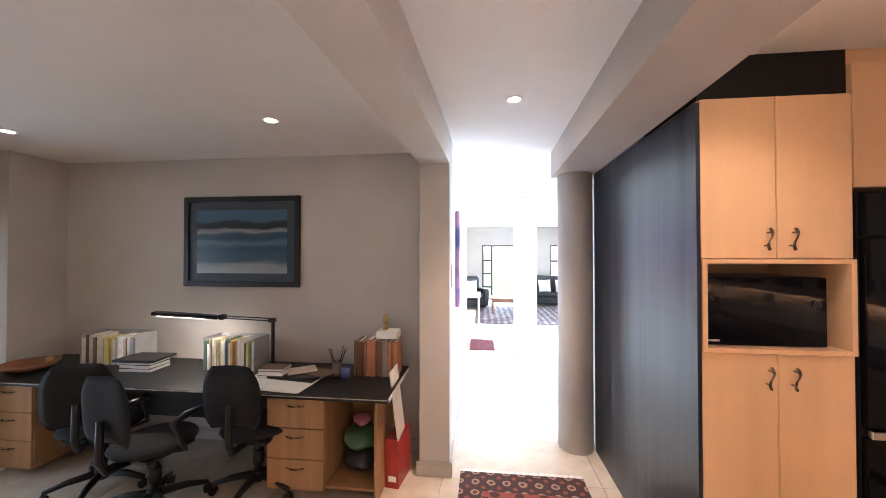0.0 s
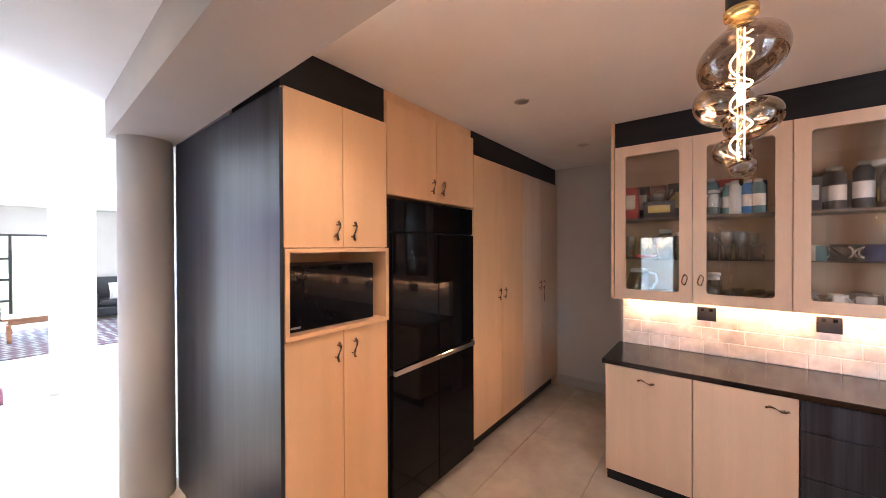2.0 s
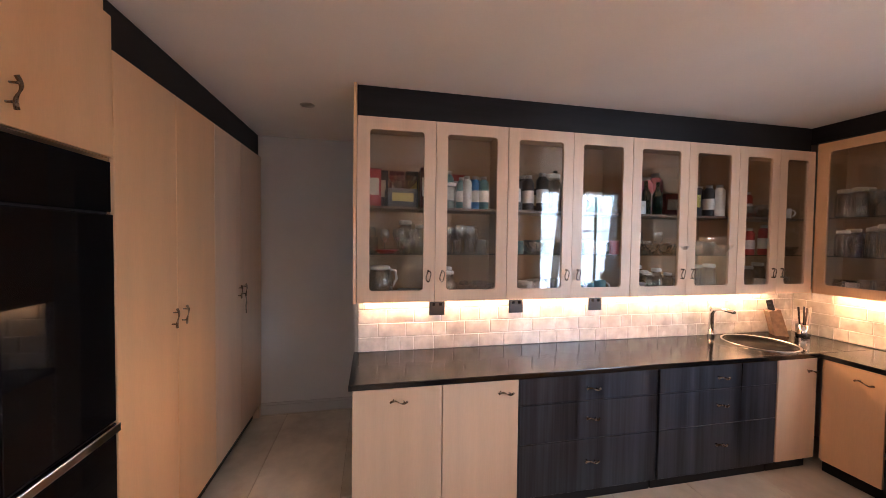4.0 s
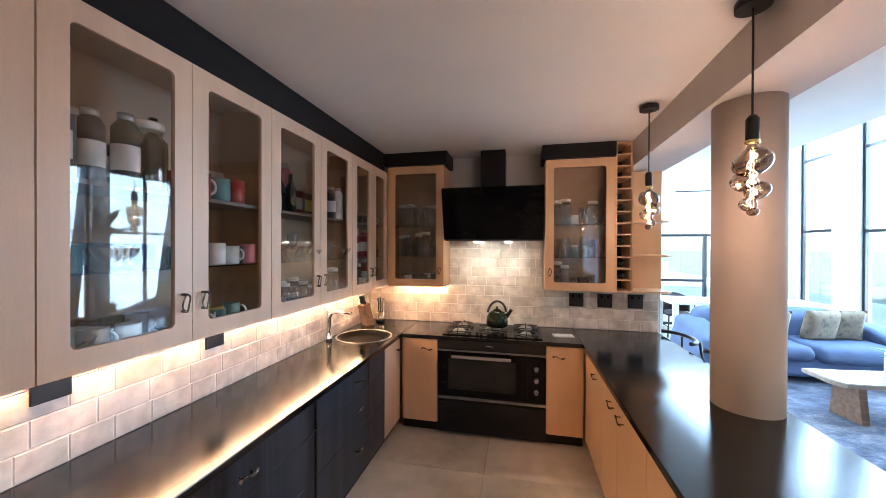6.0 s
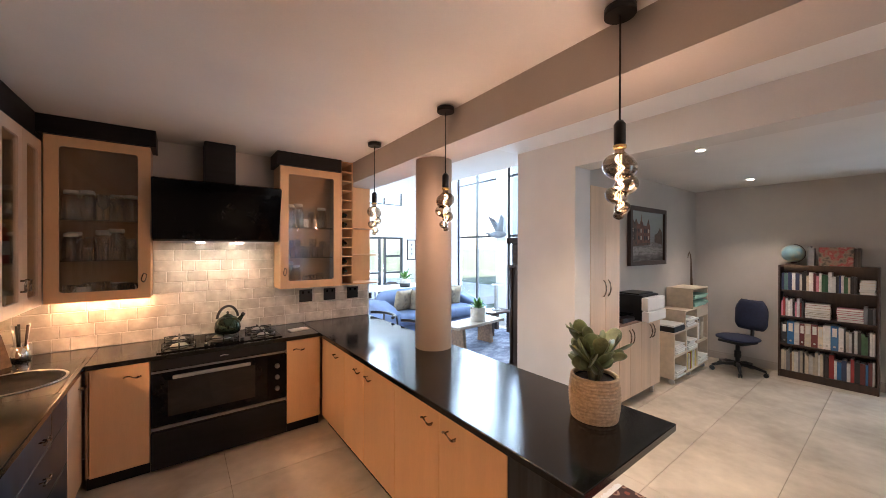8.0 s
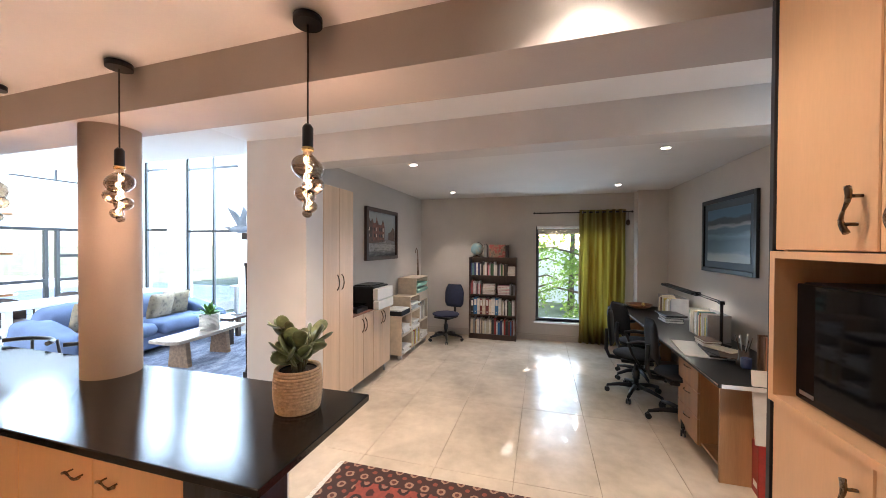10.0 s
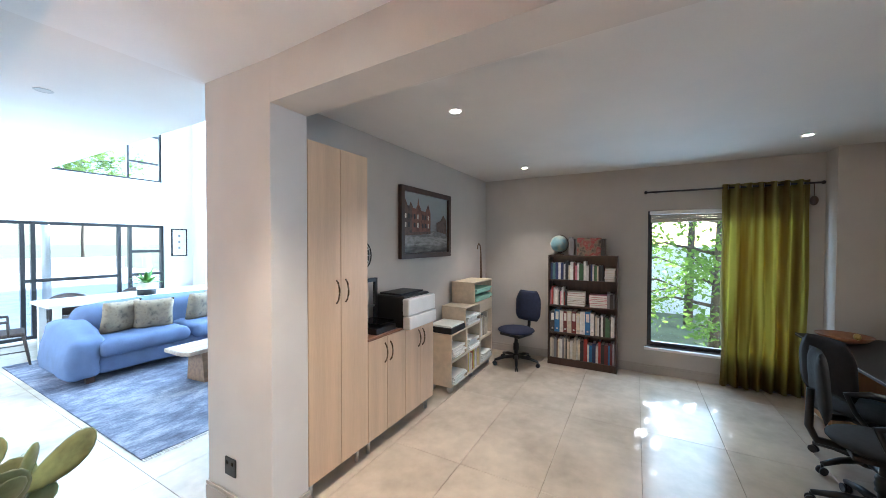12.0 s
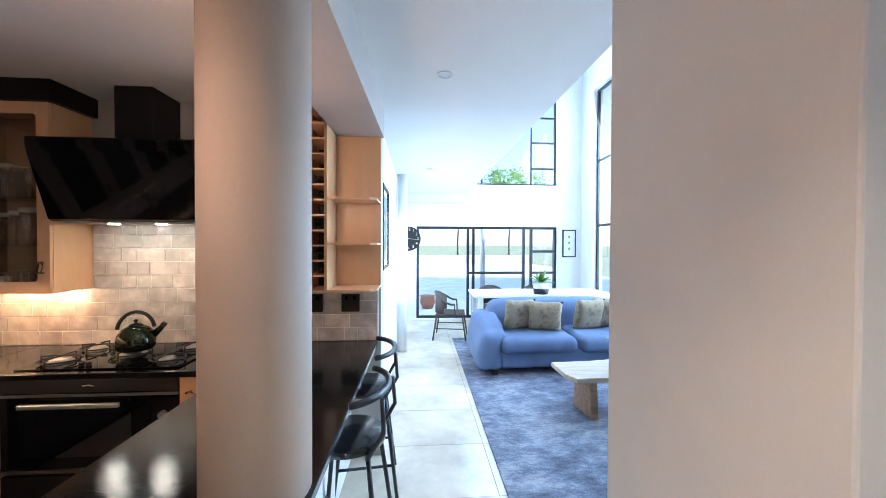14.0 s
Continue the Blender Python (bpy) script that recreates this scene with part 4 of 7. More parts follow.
l.new(b.outputs[0], mx.inputs[1]), l.new(tr.outputs[0], mx.inputs[2]), l.new(mx.outputs[0], n["Material Output"].inputs["Surface"])
cu = thing("curtain", "olive green eyelet curtain drawn half across", "curtain", pose(-3.88, 1.95, 0.03))
bm = B()
cols, rows = 120, 14
grid = []
for r in range(rows + 1):
    z = 2.31 * r / rows
    line = []
    for c in range(cols + 1):
        u = c / cols
        sw = 0.045 * (1 - 0.3 * r / rows) + 0.012 * math.sin(3 * u + r * 0.4)
        line.append(bm.verts.new((sw * math.sin(2 * math.pi * 7 * u + 0.25 * math.sin(0.9 * r)), 0.73 * u + 0.012 * math.sin(r * 0.7 + 9 * u) * (1 - r / rows), z)))
    grid.append(line)
for r in range(rows):
    for c in range(cols):
        bm.faces.new((grid[r][c], grid[r][c + 1], grid[r + 1][c + 1], grid[r + 1][c])).smooth = True
cl = part("cloth", bm, OLIVE, cu)
cl.modifiers.new("thick", "SOLIDIFY").thickness = 0.002
for i in range(7):
    part("eyelet", lathe(B(), [(0.018, -0.004), (0.026, -0.002), (0.026, 0.002), (0.018, 0.004)], 14, cap=False), STEEL, cu, "steel eyelet", pose(0, 0.05 + 0.104 * i, 2.27, 90, 0, 0))
tass = thing("curtain_tieback", "dark wooden curtain tieback hanging by the window", "tieback", pose(-3.94, 2.73, 2.12))
part("knob", ball(B(), (0, 0, 0), 0.035, 1, 1, 1.5, 12, 8), DARKWOOD, tass)
part("cord", rod(B(), (0, 0, 0.04), (0, 0, 0.18), 0.004, seg=6), DARKWOOD, tass)

# bookcase
bk = thing("bookcase", "dark wooden bookcase filled with books and files", "bookcase", pose(-3.72, 0.03, 0, 0, 0, 90))
BW, BH, BD = 0.86, 1.50, 0.24
for x in (0, BW - 0.018):
    part("side_panel", box(B(), x, 0, 0, x + 0.018, BD, BH, 0.002, 1), DARKWOOD, bk)
levels = [0.075, 0.43, 0.80, 1.15]
for z in levels + [BH - 0.02]:
    part("shelf", box(B(), 0.018, 0.004, z, BW - 0.018, BD, z + 0.02), DARKWOOD, bk)
part("back_panel", box(B(), 0.018, BD - 0.008, 0.02, BW - 0.018, BD - 0.001, BH - 0.02), DARKWOOD, bk)
part("plinth", box(B(), 0.018, 0.01, 0, BW - 0.018, 0.03, 0.075), DARKWOOD, bk)
COVERS = []
for nm, c in (("cream", (0.66, 0.59, 0.46)), ("white", (0.76, 0.75, 0.72)), ("red", (0.36, 0.035, 0.03)), ("maroon", (0.13, 0.02, 0.02)), ("navy", (0.025, 0.04, 0.12)), ("blue", (0.03, 0.17, 0.42)), ("black", (0.02, 0.02, 0.022)), ("green", (0.05, 0.13, 0.06)), ("brown", (0.16, 0.09, 0.05)), ("grey", (0.22, 0.22, 0.23)), ("orange", (0.42, 0.16, 0.07)), ("teal", (0.10, 0.22, 0.23)), ("yellow", (0.60, 0.48, 0.12)), ("pink", (0.62, 0.22, 0.28))):
    COVERS.append((nm, material(nm + "_cover", c, 0.45, scale=15, vary=0.15, rand=0.2, coat=0.35)))
COVER = dict(COVERS)
brnd = random.Random(11)


def book(name, label, m, w, d, h, mat, group, thickspine=True):
    """A closed volume: a cover with a spine in front, and a paper block set back from its edges."""
    ob = thing(name, label, "book" if name == "book" else "file", m, group)
    c = min(0.0025, w * 0.15)
    bm = B()
    box(bm, 0, 0, 0, c, d, h)
    box(bm, w - c, 0, 0, w, d, h)
    box(bm, c, 0, 0, w - c, c, h)
    part("cover", bm, mat, ob)
    part("page_block", box(B(), c, c, 0.003, w - c, d - 0.004, h - 0.004), PAPER, ob)
    return ob


def row_of_books(base, x0, x1, z, hmin, hmax, tmin, tmax, palette, d=0.17, group="books in the bookcase", name="book", lean=0.0, spot=False):
    """base: pose of a shelf front whose x runs along it."""
    x = x0
    while x < x1 - tmin:
        t = min(brnd.uniform(tmin, tmax), x1 - x)
        h = brnd.uniform(hmin, hmax)
        key = brnd.choice(palette)
        ob = book(name, (key + " book standing on a shelf") if name == "book" else (key + " lever arch file with a spine label"), base @ pose(x, brnd.uniform(0.01, 0.035), z, 0, brnd.uniform(-1, 1) * lean, 0), t - 0.0015, d * brnd.uniform(0.85, 1.05), h, COVER[key], group)
        if spot:
            part("spine_label", box(B(), t * 0.2, -0.001, h * 0.55, t * 0.8, 0.0, h * 0.9), PAPER, ob)
            part("finger_hole", rod(B(), (t / 2, -0.0015, h * 0.15), (t / 2, 0.0, h * 0.15), min(0.012, t * 0.3), seg=12), STEEL, ob)
        x += t


KB = bk.matrix_basis
mixed = ["white", "navy", "black", "cream", "white", "teal", "green", "grey", "white", "brown", "pink", "cream", "grey", "maroon"]
row_of_books(KB, 0.03, 0.70, 1.171, 0.19, 0.25, 0.018, 0.04, mixed + ["navy", "black"])
row_of_books(KB, 0.03, 0.24, 0.821, 0.18, 0.25, 0.015, 0.03, ["red", "orange", "white", "pink", "white", "black", "grey"])
row_of_books(KB, 0.74, 0.83, 0.821, 0.18, 0.23, 0.02, 0.04, ["grey", "black"])
row_of_books(KB, 0.03, 0.60, 0.451, 0.27, 0.31, 0.045, 0.07, ["white", "white", "grey", "blue", "maroon", "white", "black", "cream"], 0.2, "lever arch files", "lever_arch_file", spot=True)
row_of_books(KB, 0.60, 0.83, 0.451, 0.22, 0.28, 0.012, 0.03, ["black", "grey", "green", "white", "cream"])
row_of_books(KB, 0.03, 0.42, 0.096, 0.22, 0.30, 0.015, 0.04, ["grey", "white", "cream", "cream", "black", "white", "grey", "brown"])
row_of_books(KB, 0.42, 0.83, 0.096, 0.22, 0.30, 0.02, 0.05, ["blue", "red", "maroon", "navy", "red", "black", "white", "black", "grey"])


def pile(base, x, z, n, w, d, palette, label, group):
    for i in range(n):
        t = brnd.uniform(0.018, 0.035)
        c = brnd.choice(palette)
        bm = box(B(), -w / 2, -d / 2, 0, w / 2, d / 2, t, 0.002, 1)
        ob = thing("book", c + " " + label, "book", base @ pose(x, 0.1, z, 0, 0, brnd.uniform(-5, 5)), group)
        part("cover", bm, COVER[c], ob)
        part("page_block", box(B(), -w / 2 + 0.004, -d / 2 - 0.001, 0.003, w / 2 + 0.001, d / 2 - 0.006, t - 0.003), PAPER, ob)
        z += t + 0.0005
    return z


pile(KB, 0.36, 0.821, 7, 0.22, 0.16, ["white", "cream", "brown", "red", "cream"], "book lying in a pile", "books in the bookcase")
pile(KB, 0.63, 0.821, 6, 0.21, 0.16, ["cream", "white", "pink", "pink", "red"], "book lying in a pile", "books in the bookcase")
pile(KB, 0.77, 1.171, 6, 0.12, 0.16, ["white", "cream", "cream"], "book lying in a pile", "books in the bookcase")
globe = thing("globe", "pale blue desk globe on a dark stand", "globe", KB @ pose(0.12, 0.12, 1.50))
part("base", lathe(B(), [(0.075, 0), (0.07, 0.015), (0.02, 0.025), (0.015, 0.04)], 20), DARKWOOD, globe)
part("sphere", ball(B(), (0, 0, 0.155), 0.115, u=28, v=18), bands("globe_map", [(0.16, 0.30, 0.36), (0.20, 0.34, 0.38), (0.34, 0.36, 0.27), (0.22, 0.32, 0.22)], rough=0.35, kind="NOISE", size=7), globe)
part("meridian", sweep(B(), [(0.125 * math.cos(radians(q)), 0, 0.155 + 0.125 * math.sin(radians(q))) for q in range(-85, 90, 12)], 0.005, 6), DARKWOOD, globe)
row_of_books(KB, 0.27, 0.36, 1.501, 0.22, 0.25, 0.03, 0.045, ["cream", "grey"])
bxm = bands("floral_print", [(0.07, 0.06, 0.05), (0.28, 0.22, 0.16), (0.35, 0.05, 0.05), (0.45, 0.36, 0.28)], kind="NOISE", size=14, rough=0.5)
solid("storage_box", box(B(), 0.37, 0.03, 1.501, 0.66, 0.20, 1.735, 0.003), bxm, "floral printed storage box on the bookcase", "box", KB)
row_of_books(KB, 0.665, 0.73, 1.501, 0.22, 0.24, 0.02, 0.03, ["white", "black"])


# office chairs
def office_chair(label, m, arms=True, mat=None):
    ob = thing("office_chair", label, "office chair", m, "office chairs")
    fab = mat or FABRIC_BLACK
    part("seat", ball(B(), (0, 0, 0.475), 0.25, 1, 0.98, 0.17, 24, 12), fab, ob, "padded seat")
    part("seat_pan", box(B(), -0.16, -0.16, 0.405, 0.16, 0.16, 0.44, 0.01), BLACK, ob)
    bm = B()
    nx, nz = 10, 12
    for side in (0, 1):
        g = []
        for j in range(nz + 1):
            v = j / nz
            half = 0.205 * (1 - 0.35 * max(0, (v - 0.6) / 0.4) ** 2 - 0.25 * max(0, (0.25 - v) / 0.25) ** 2)
            line = []
            for i in range(nx + 1):
                u = -1 + 2 * i / nx
                edge = (1 - abs(u) ** 4) * (1 - abs(2 * v - 1) ** 6)
                y = 0.235 + 0.03 * v + 0.035 * u * u + (-0.02 if side == 0 else 0.045) * edge
                line.append(bm.verts.new((half * u, y, 0.57 + 0.42 * v)))
            g.append(line)
        for j in range(nz):
            for i in range(nx):
                bm.faces.new((g[j][i], g[j][i + 1], g[j + 1][i + 1], g[j + 1][i])).smooth = True
    bmesh.ops.remove_doubles(bm, verts=bm.verts, dist=0.001)
    part("backrest", bm, fab, ob, "padded curved backrest")
    part("back_bar", sweep(B(), [(0, 0.10, 0.41), (0, 0.28, 0.42), (0, 0.315, 0.5), (0, 0.31, 0.74)], [0.022, 0.024, 0.022, 0.02], 8), BLACK, ob)
    part("column", rod(B(), (0, 0, 0.12), (0, 0, 0.41), 0.028, 0.022, 16), BLACK, ob)
    part("bellows", lathe(B(), [(0.04, 0.20), (0.036, 0.22), (0.042, 0.24), (0.036, 0.26), (0.04, 0.28), (0.03, 0.30)], 16), BLACK, ob)
    part("hub", lathe(B(), [(0.045, 0.075), (0.05, 0.09), (0.045, 0.14), (0.03, 0.15)], 16), BLACK, ob)
    for k in range(5):
        q = radians(72 * k + 18)
        c, s = math.cos(q), math.sin(q)
        lg = part("leg", sweep(B(), [(0.03 * c, 0.03 * s, 0.115), (0.18 * c, 0.18 * s, 0.105), (0.30 * c, 0.30 * s, 0.075)], [0.028, 0.022, 0.016], 8), BLACK, ob)
        bm = B()
        for o in (-0.014, 0.014):
            rod(bm, (0.30 * c - s * o - 0.006 * s, 0.30 * s + c * o + 0.006 * c, 0.028), (0.30 * c - s * o + 0.006 * s, 0.30 * s + c * o - 0.006 * c, 0.028), 0.028, seg=14)
        rod(bm, (0.30 * c, 0.30 * s, 0.03), (0.30 * c, 0.30 * s, 0.075), 0.008, seg=8)
        part("castor", bm, BLACK, lg)
    if arms:
        for s in (-1, 1):
            part("armrest", sweep(B(), [(0.16 * s, 0.0, 0.42), (0.27 * s, 0.0, 0.45), (0.285 * s, 0.06, 0.55), (0.28 * s, 0.10, 0.66), (0.275 * s, 0.0, 0.68), (0.27 * s, -0.15, 0.675)], [0.014, 0.014, 0.016, 0.02, 0.024, 0.018], 8), BLACK, ob, "black plastic loop armrest")
    return ob


office_chair("black swivel office chair with armrests at the desk", pose(-2.44, 2.55, 0, 0, 0, 205))
office_chair("black swivel office chair with loop armrests", pose(-1.84, 2.38, 0, 0, 0, 171))
office_chair("black swivel office chair turned to the desk", pose(-1.28, 2.66, 0, 0, 0, 180), False)
office_chair("small blue swivel chair beside the bookcase", pose(-3.47, -0.34, 0, 0, 0, 72), False, FABRIC_NAVY)

# desk
dk = thing("desk", "long black-topped desk along the study wall", "desk", pose(-3.70, 2.53, 0))
DL = 3.43
part("desktop", box(B(), 0, 0, 0.722, DL, 0.715, 0.75, 0.004), material("black_desk_laminate", (0.010, 0.010, 0.0105), 0.42, scale=60, vary=0.4, bump=0.12, fine=500, spec=0.3), dk, "black laminate desktop")
part("edge_strip", box(B(), DL - 0.004, 0.02, 0.7225, DL + 0.003, 0.69, 0.7495), WHITEPLASTIC, dk, "worn white edge")
part("edge_strip", box(B(), 0.02, -0.0025, 0.7405, DL - 0.004, 0.0, 0.7475), material("worn_edge", (0.30, 0.28, 0.26), 0.5, scale=9, vary=0.5), dk, "worn pale front edge")
DESKWOOD = material("honey_desk_veneer", (0.40, 0.22, 0.10), 0.42, scale=2.2, vary=0.16, bump=0.03, fine=26, stretch=(7, 7, 0.5))
for x0 in (0.17, 2.53):
    ped = part("pedestal", box(B(), x0, 0.07, 0.06, x0 + 0.43, 0.60, 0.72, 0.002), DESKWOOD, dk, "drawer pedestal")
    for j in range(3):
        z0, z1 = 0.065 + 0.218 * j, 0.065 + 0.218 * j + 0.212
        f = part("drawer_front", box(B(), x0 + 0.004, 0.052, z0, x0 + 0.426, 0.07, z1, 0.002, 1), DESKWOOD, dk)
        pts = [(x0 + 0.15 + 0.13 * i / 8, 0.05 - 0.02 * math.sin(math.pi * i / 8), (z0 + z1) / 2 + 0.05) for i in range(9)]
        part("handle", sweep(B(), pts, 0.005, 6), BRONZE, f, "bronze drawer handle")
for x in (0.10, 3.32):
    part("side_panel", box(B(), x, 0.05, 0.0, x + 0.018, 0.66, 0.72), DESKWOOD, dk)
part("shelf", box(B(), 2.965, 0.08, 0.075, 3.318, 0.58, 0.093), DESKWOOD, dk)
part("back_panel", box(B(), 2.965, 0.585, 0.093, 3.318, 0.60, 0.72), DESKWOOD, dk)
part("modesty_panel", box(B(), 0.12, 0.62, 0.25, 3.32, 0.635, 0.72), BLACK, dk)
for i, (c, z, s) in enumerate((("black", 0.095, 0.11), ("green", 0.24, 0.12), ("pink", 0.42, 0.05))):
    bm = ball(B(), (0, 0, 0), s, 1.2, 1.2, 0.7, 16, 10)
    for v in bm.verts:
        v.co += 0.02 * noise.noise_vector(v.co * 12 + Vector((i * 7, 0, 0)))
    solid("folded_cloth", bm, COVER[c], "bundled " + c + " cloth stuffed in the desk shelf", "cloth", pose(-3.70 + 3.14, 2.86, z + s * 0.75))
for i in range(4):
    solid("box_file", box(B(), 0, 0, 0, 0.13, 0.3, 0.06, 0.003, 1), PAPER, "stack of papers in the desk shelf", "papers", pose(-3.57, 2.62, 0.002 + 0.062 * i, 0, 0, brnd.uniform(-3, 3)), "papers under the desk")

# things on the desk
DZ = 0.752
DESK = pose(0, 3.0, DZ)


def box_of_books(x, y, w, palette, label, n, h=0.24, open_box=True):
    """An open-fronted magazine box with its documents."""
    ob = thing("magazine_rack", label, "magazine rack", pose(x, y, DZ))
    bm = B()
    box(bm, 0, 0.2, 0, w, 0.206, 0.27)
    box(bm, 0, 0, 0, 0.005, 0.2, 0.27)
    box(bm, w - 0.005, 0, 0, w, 0.2, 0.27)
    box(bm, 0.005, 0, 0, w - 0.005, 0.2, 0.005)
    part("holder", bm, material("clear_grey_plastic", (0.35, 0.35, 0.36), 0.25, spec=0.6), ob, "grey plastic holder")
    row_of_books(pose(x, y - 0.02, DZ), 0.007, w - 0.007, 0.006, h - 0.03, h + 0.02, w / n * 0.5, w / n * 1.4, palette, 0.17, "documents on the desk")


box_of_books(-3.20, 2.98, 0.55, ["grey", "cream", "cream", "white", "brown", "white", "yellow"], "grey holder packed with folders on the desk", 18)
box_of_books(-1.98, 2.95, 0.46, ["yellow", "white", "green", "teal", "yellow", "pink", "cream", "blue", "white", "orange"], "holder of bright files under the desk lamp", 20)
row_of_books(pose(-0.66, 2.93, DZ), 0, 0.36, 0, 0.25, 0.29, 0.02, 0.04, ["maroon", "brown", "orange", "brown", "cream", "grey", "brown"], 0.2, "documents on the desk")
solid("storage_box", box(B(), 0, 0, 0, 0.17, 0.14, 0.06, 0.003), WHITEPLASTIC, "white box on top of the books", "box", pose(-0.49, 2.98, DZ + 0.292))
tro = thing("trophy", "small gold trophy figure on a white box", "trophy", pose(-0.43, 3.05, DZ + 0.353))
GOLD = material("worn_gold", (0.55, 0.38, 0.14), 0.3, 1.0, scale=30, vary=0.2)
part("base", lathe(B(), [(0.025, 0), (0.022, 0.012), (0.008, 0.02), (0.008, 0.05)], 14), GOLD, tro)
part("cup", lathe(B(), [(0.008, 0.05), (0.022, 0.065), (0.026, 0.09), (0.016, 0.105), (0.02, 0.12), (0.001, 0.13)], 14), GOLD, tro)
for x, y, n, w, d, pal, z in ((-2.50, 2.93, 3, 0.28, 0.2, ["grey", "black", "white", "black"], 0), (-1.28, 2.86, 3, 0.20, 0.14, ["black", "brown", "grey"], 0.009)):
    top = pile(pose(x, y - 0.1, DZ), 0, z, n, w, d, pal, "magazine in a stack on the desk", "magazines on the desk")
    if n == 3:
        pile_top = top
solid("laptop", box(B(), -0.18, -0.12, 0, 0.18, 0.12, 0.02, 0.005), BLACK, "closed black laptop on a pile of magazines", "laptop", pose(-2.5, 2.93, DZ + pile_top, 0, 0, 4))
solid("drawing_board", box(B(), -0.28, -0.18, 0, 0.28, 0.18, 0.008, 0.002), PAPER, "large white drawing pad lying on the desk", "drawing pad", pose(-1.18, 2.76, DZ, 0, 0, -6))
for i, (dx, dy, rz) in enumerate(((0.02, -0.02, 12), (0.10, 0.03, -18), (-0.06, 0.05, 34))):
    solid("magazine", box(B(), -0.11, -0.08, 0, 0.11, 0.08, 0.006, 0.001, 1), COVER[("black", "brown", "cream")[i]], "printed magazine lying on the drawing pad", "magazine", pose(-1.02 + dx, 2.86 + dy, DZ + 0.029 + 0.0065 * i, 0, 0, rz), "magazines on the desk")
solid("keyboard", box(B(), -0.20, -0.06, 0, 0.20, 0.06, 0.018, 0.004), BLACK, "black keyboard lying on the drawing pad", "keyboard", pose(-1.10, 2.82, DZ + 0.009, 0, 0, -8))
lp = thing("desk_lamp", "black articulated desk lamp over the files, lit", "desk lamp", pose(-1.40, 3.02, DZ))
part("base", lathe(B(), [(0.085, 0), (0.085, 0.012), (0.02, 0.02), (0.014, 0.03)], 24), BLACK, lp)
part("post", rod(B(), (0, 0, 0.02), (0, 0, 0.41), 0.014, seg=12), BLACK, lp)
part("bracket", box(B(), -0.035, -0.02, 0.40, 0.02, 0.02, 0.435, 0.004), BLACK, lp)
for dz in (0.0, 0.02):
    part("arm", rod(B(), (-0.02, 0, 0.41 + dz), (-0.42, -0.05, 0.435 + dz), 0.005, seg=8), BLACK, lp, "thin steel arm rod")
part("joint", rod(B(), (-0.42, -0.075, 0.445), (-0.42, -0.025, 0.445), 0.024, seg=16), BLACK, lp)
LH = pose(-0.42, -0.05, 0.44, 0, 7, 22)
hd = part("head", box(B(), -0.50, -0.045, -0.014, -0.03, 0.045, 0.014, 0.006), BLACK, lp, "long flat lamp head", LH)
part("tube", box(B(), -0.46, -0.03, -0.0165, -0.10, 0.03, -0.0145), glow("desk_lamp_tube", (1.0, 0.92, 0.75), 10), hd, "lit lamp panel")
lamp("desk_lamp_light", "AREA", DESKW, lp.matrix_basis @ LH @ pose(-0.28, 0, -0.02), (1, 0.9, 0.72), size=0.33, size_y=0.05)
pot = thing("pencil_pot", "wooden pot with pens and brushes", "pencil pot", pose(-0.79, 2.92, DZ))
part("cup", lathe(B(), [(0.05, 0), (0.052, 0.03), (0.035, 0.045), (0.035, 0.12), (0.03, 0.12), (0.03, 0.05)], 18), DARKWOOD, pot)
for i in range(6):
    q = i * 1.05
    part("pencil", rod(B(), (0.012 * math.cos(q), 0.012 * math.sin(q), 0.05), (0.07 * math.cos(q), 0.05 * math.sin(q), 0.22 + 0.015 * (i % 3)), 0.004, seg=6), (BLACK, DARKWOOD, STEEL)[i % 3], pot)
solid("mug", lathe(B(), [(0.033, 0), (0.036, 0.005), (0.036, 0.08), (0.032, 0.08), (0.032, 0.01)], 18), COVER["navy"], "navy cup beside the pencil pot", "cup", pose(-0.71, 2.90, DZ))
bowl = thing("wooden_bowl", "shallow brown wooden bowl on the desk", "bowl", pose(-3.42, 2.78, DZ))
part("bowl", lathe(B(), [(0.07, 0), (0.15, 0.03), (0.19, 0.07), (0.182, 0.07), (0.14, 0.038), (0.001, 0.012)], 28), REDWOOD, bowl)
part("ornament", ball(B(), (0.17, 0.02, 0.09), 0.03, 1.2, 0.8, 1, 12, 8), GOLD, bowl, "gold ornament on the rim")
rb = thing("box_file", "red archive box standing under the desk end", "box file", pose(-0.25, 2.76, 0, 0, 0, 82))
part("body", box(B(), 0, 0, 0, 0.26, 0.11, 0.36, 0.003), COVER["red"], rb)
part("label", box(B(), 0.02, 0.11, 0.05, 0.09, 0.1115, 0.09), PAPER, rb, "white label")
part("label", box(B(), -0.0015, 0.02, 0.05, 0.0, 0.08, 0.09), PAPER, rb, "white label")
nw = solid("shopping_bag", box(B(), 0, 0, 0, 0.012, 0.22, 0.5, 0.004), PAPER, "folded printed paper bag hanging at the desk end", "paper bag", pose(-0.258, 2.74, 0.36, 0, -7, 0))


# pictures
def picture(name, label, m, w, h, fw, frame_mat, art, mount=0.0, mount_mat=None, depth=0.03):
    ob = thing(name, label, "picture", m)
    bm = B()
    for q in ((0, 0, fw, h), (w - fw, 0, w, h), (fw, 0, w - fw, fw), (fw, h - fw, w - fw, h)):
        box(bm, q[0], -depth, q[1], q[2], 0, q[3], 0.004)
    part("frame", bm, frame_mat, ob)
    if mount:
        part("mount", box(B(), fw, -0.012, fw, w - fw, -0.002, h - fw), mount_mat, ob)
    part("print", box(B(), fw + mount, -0.015, fw + mount, w - fw - mount, -0.012 if mount else -0.004, h - fw - mount), art, ob)
    return ob


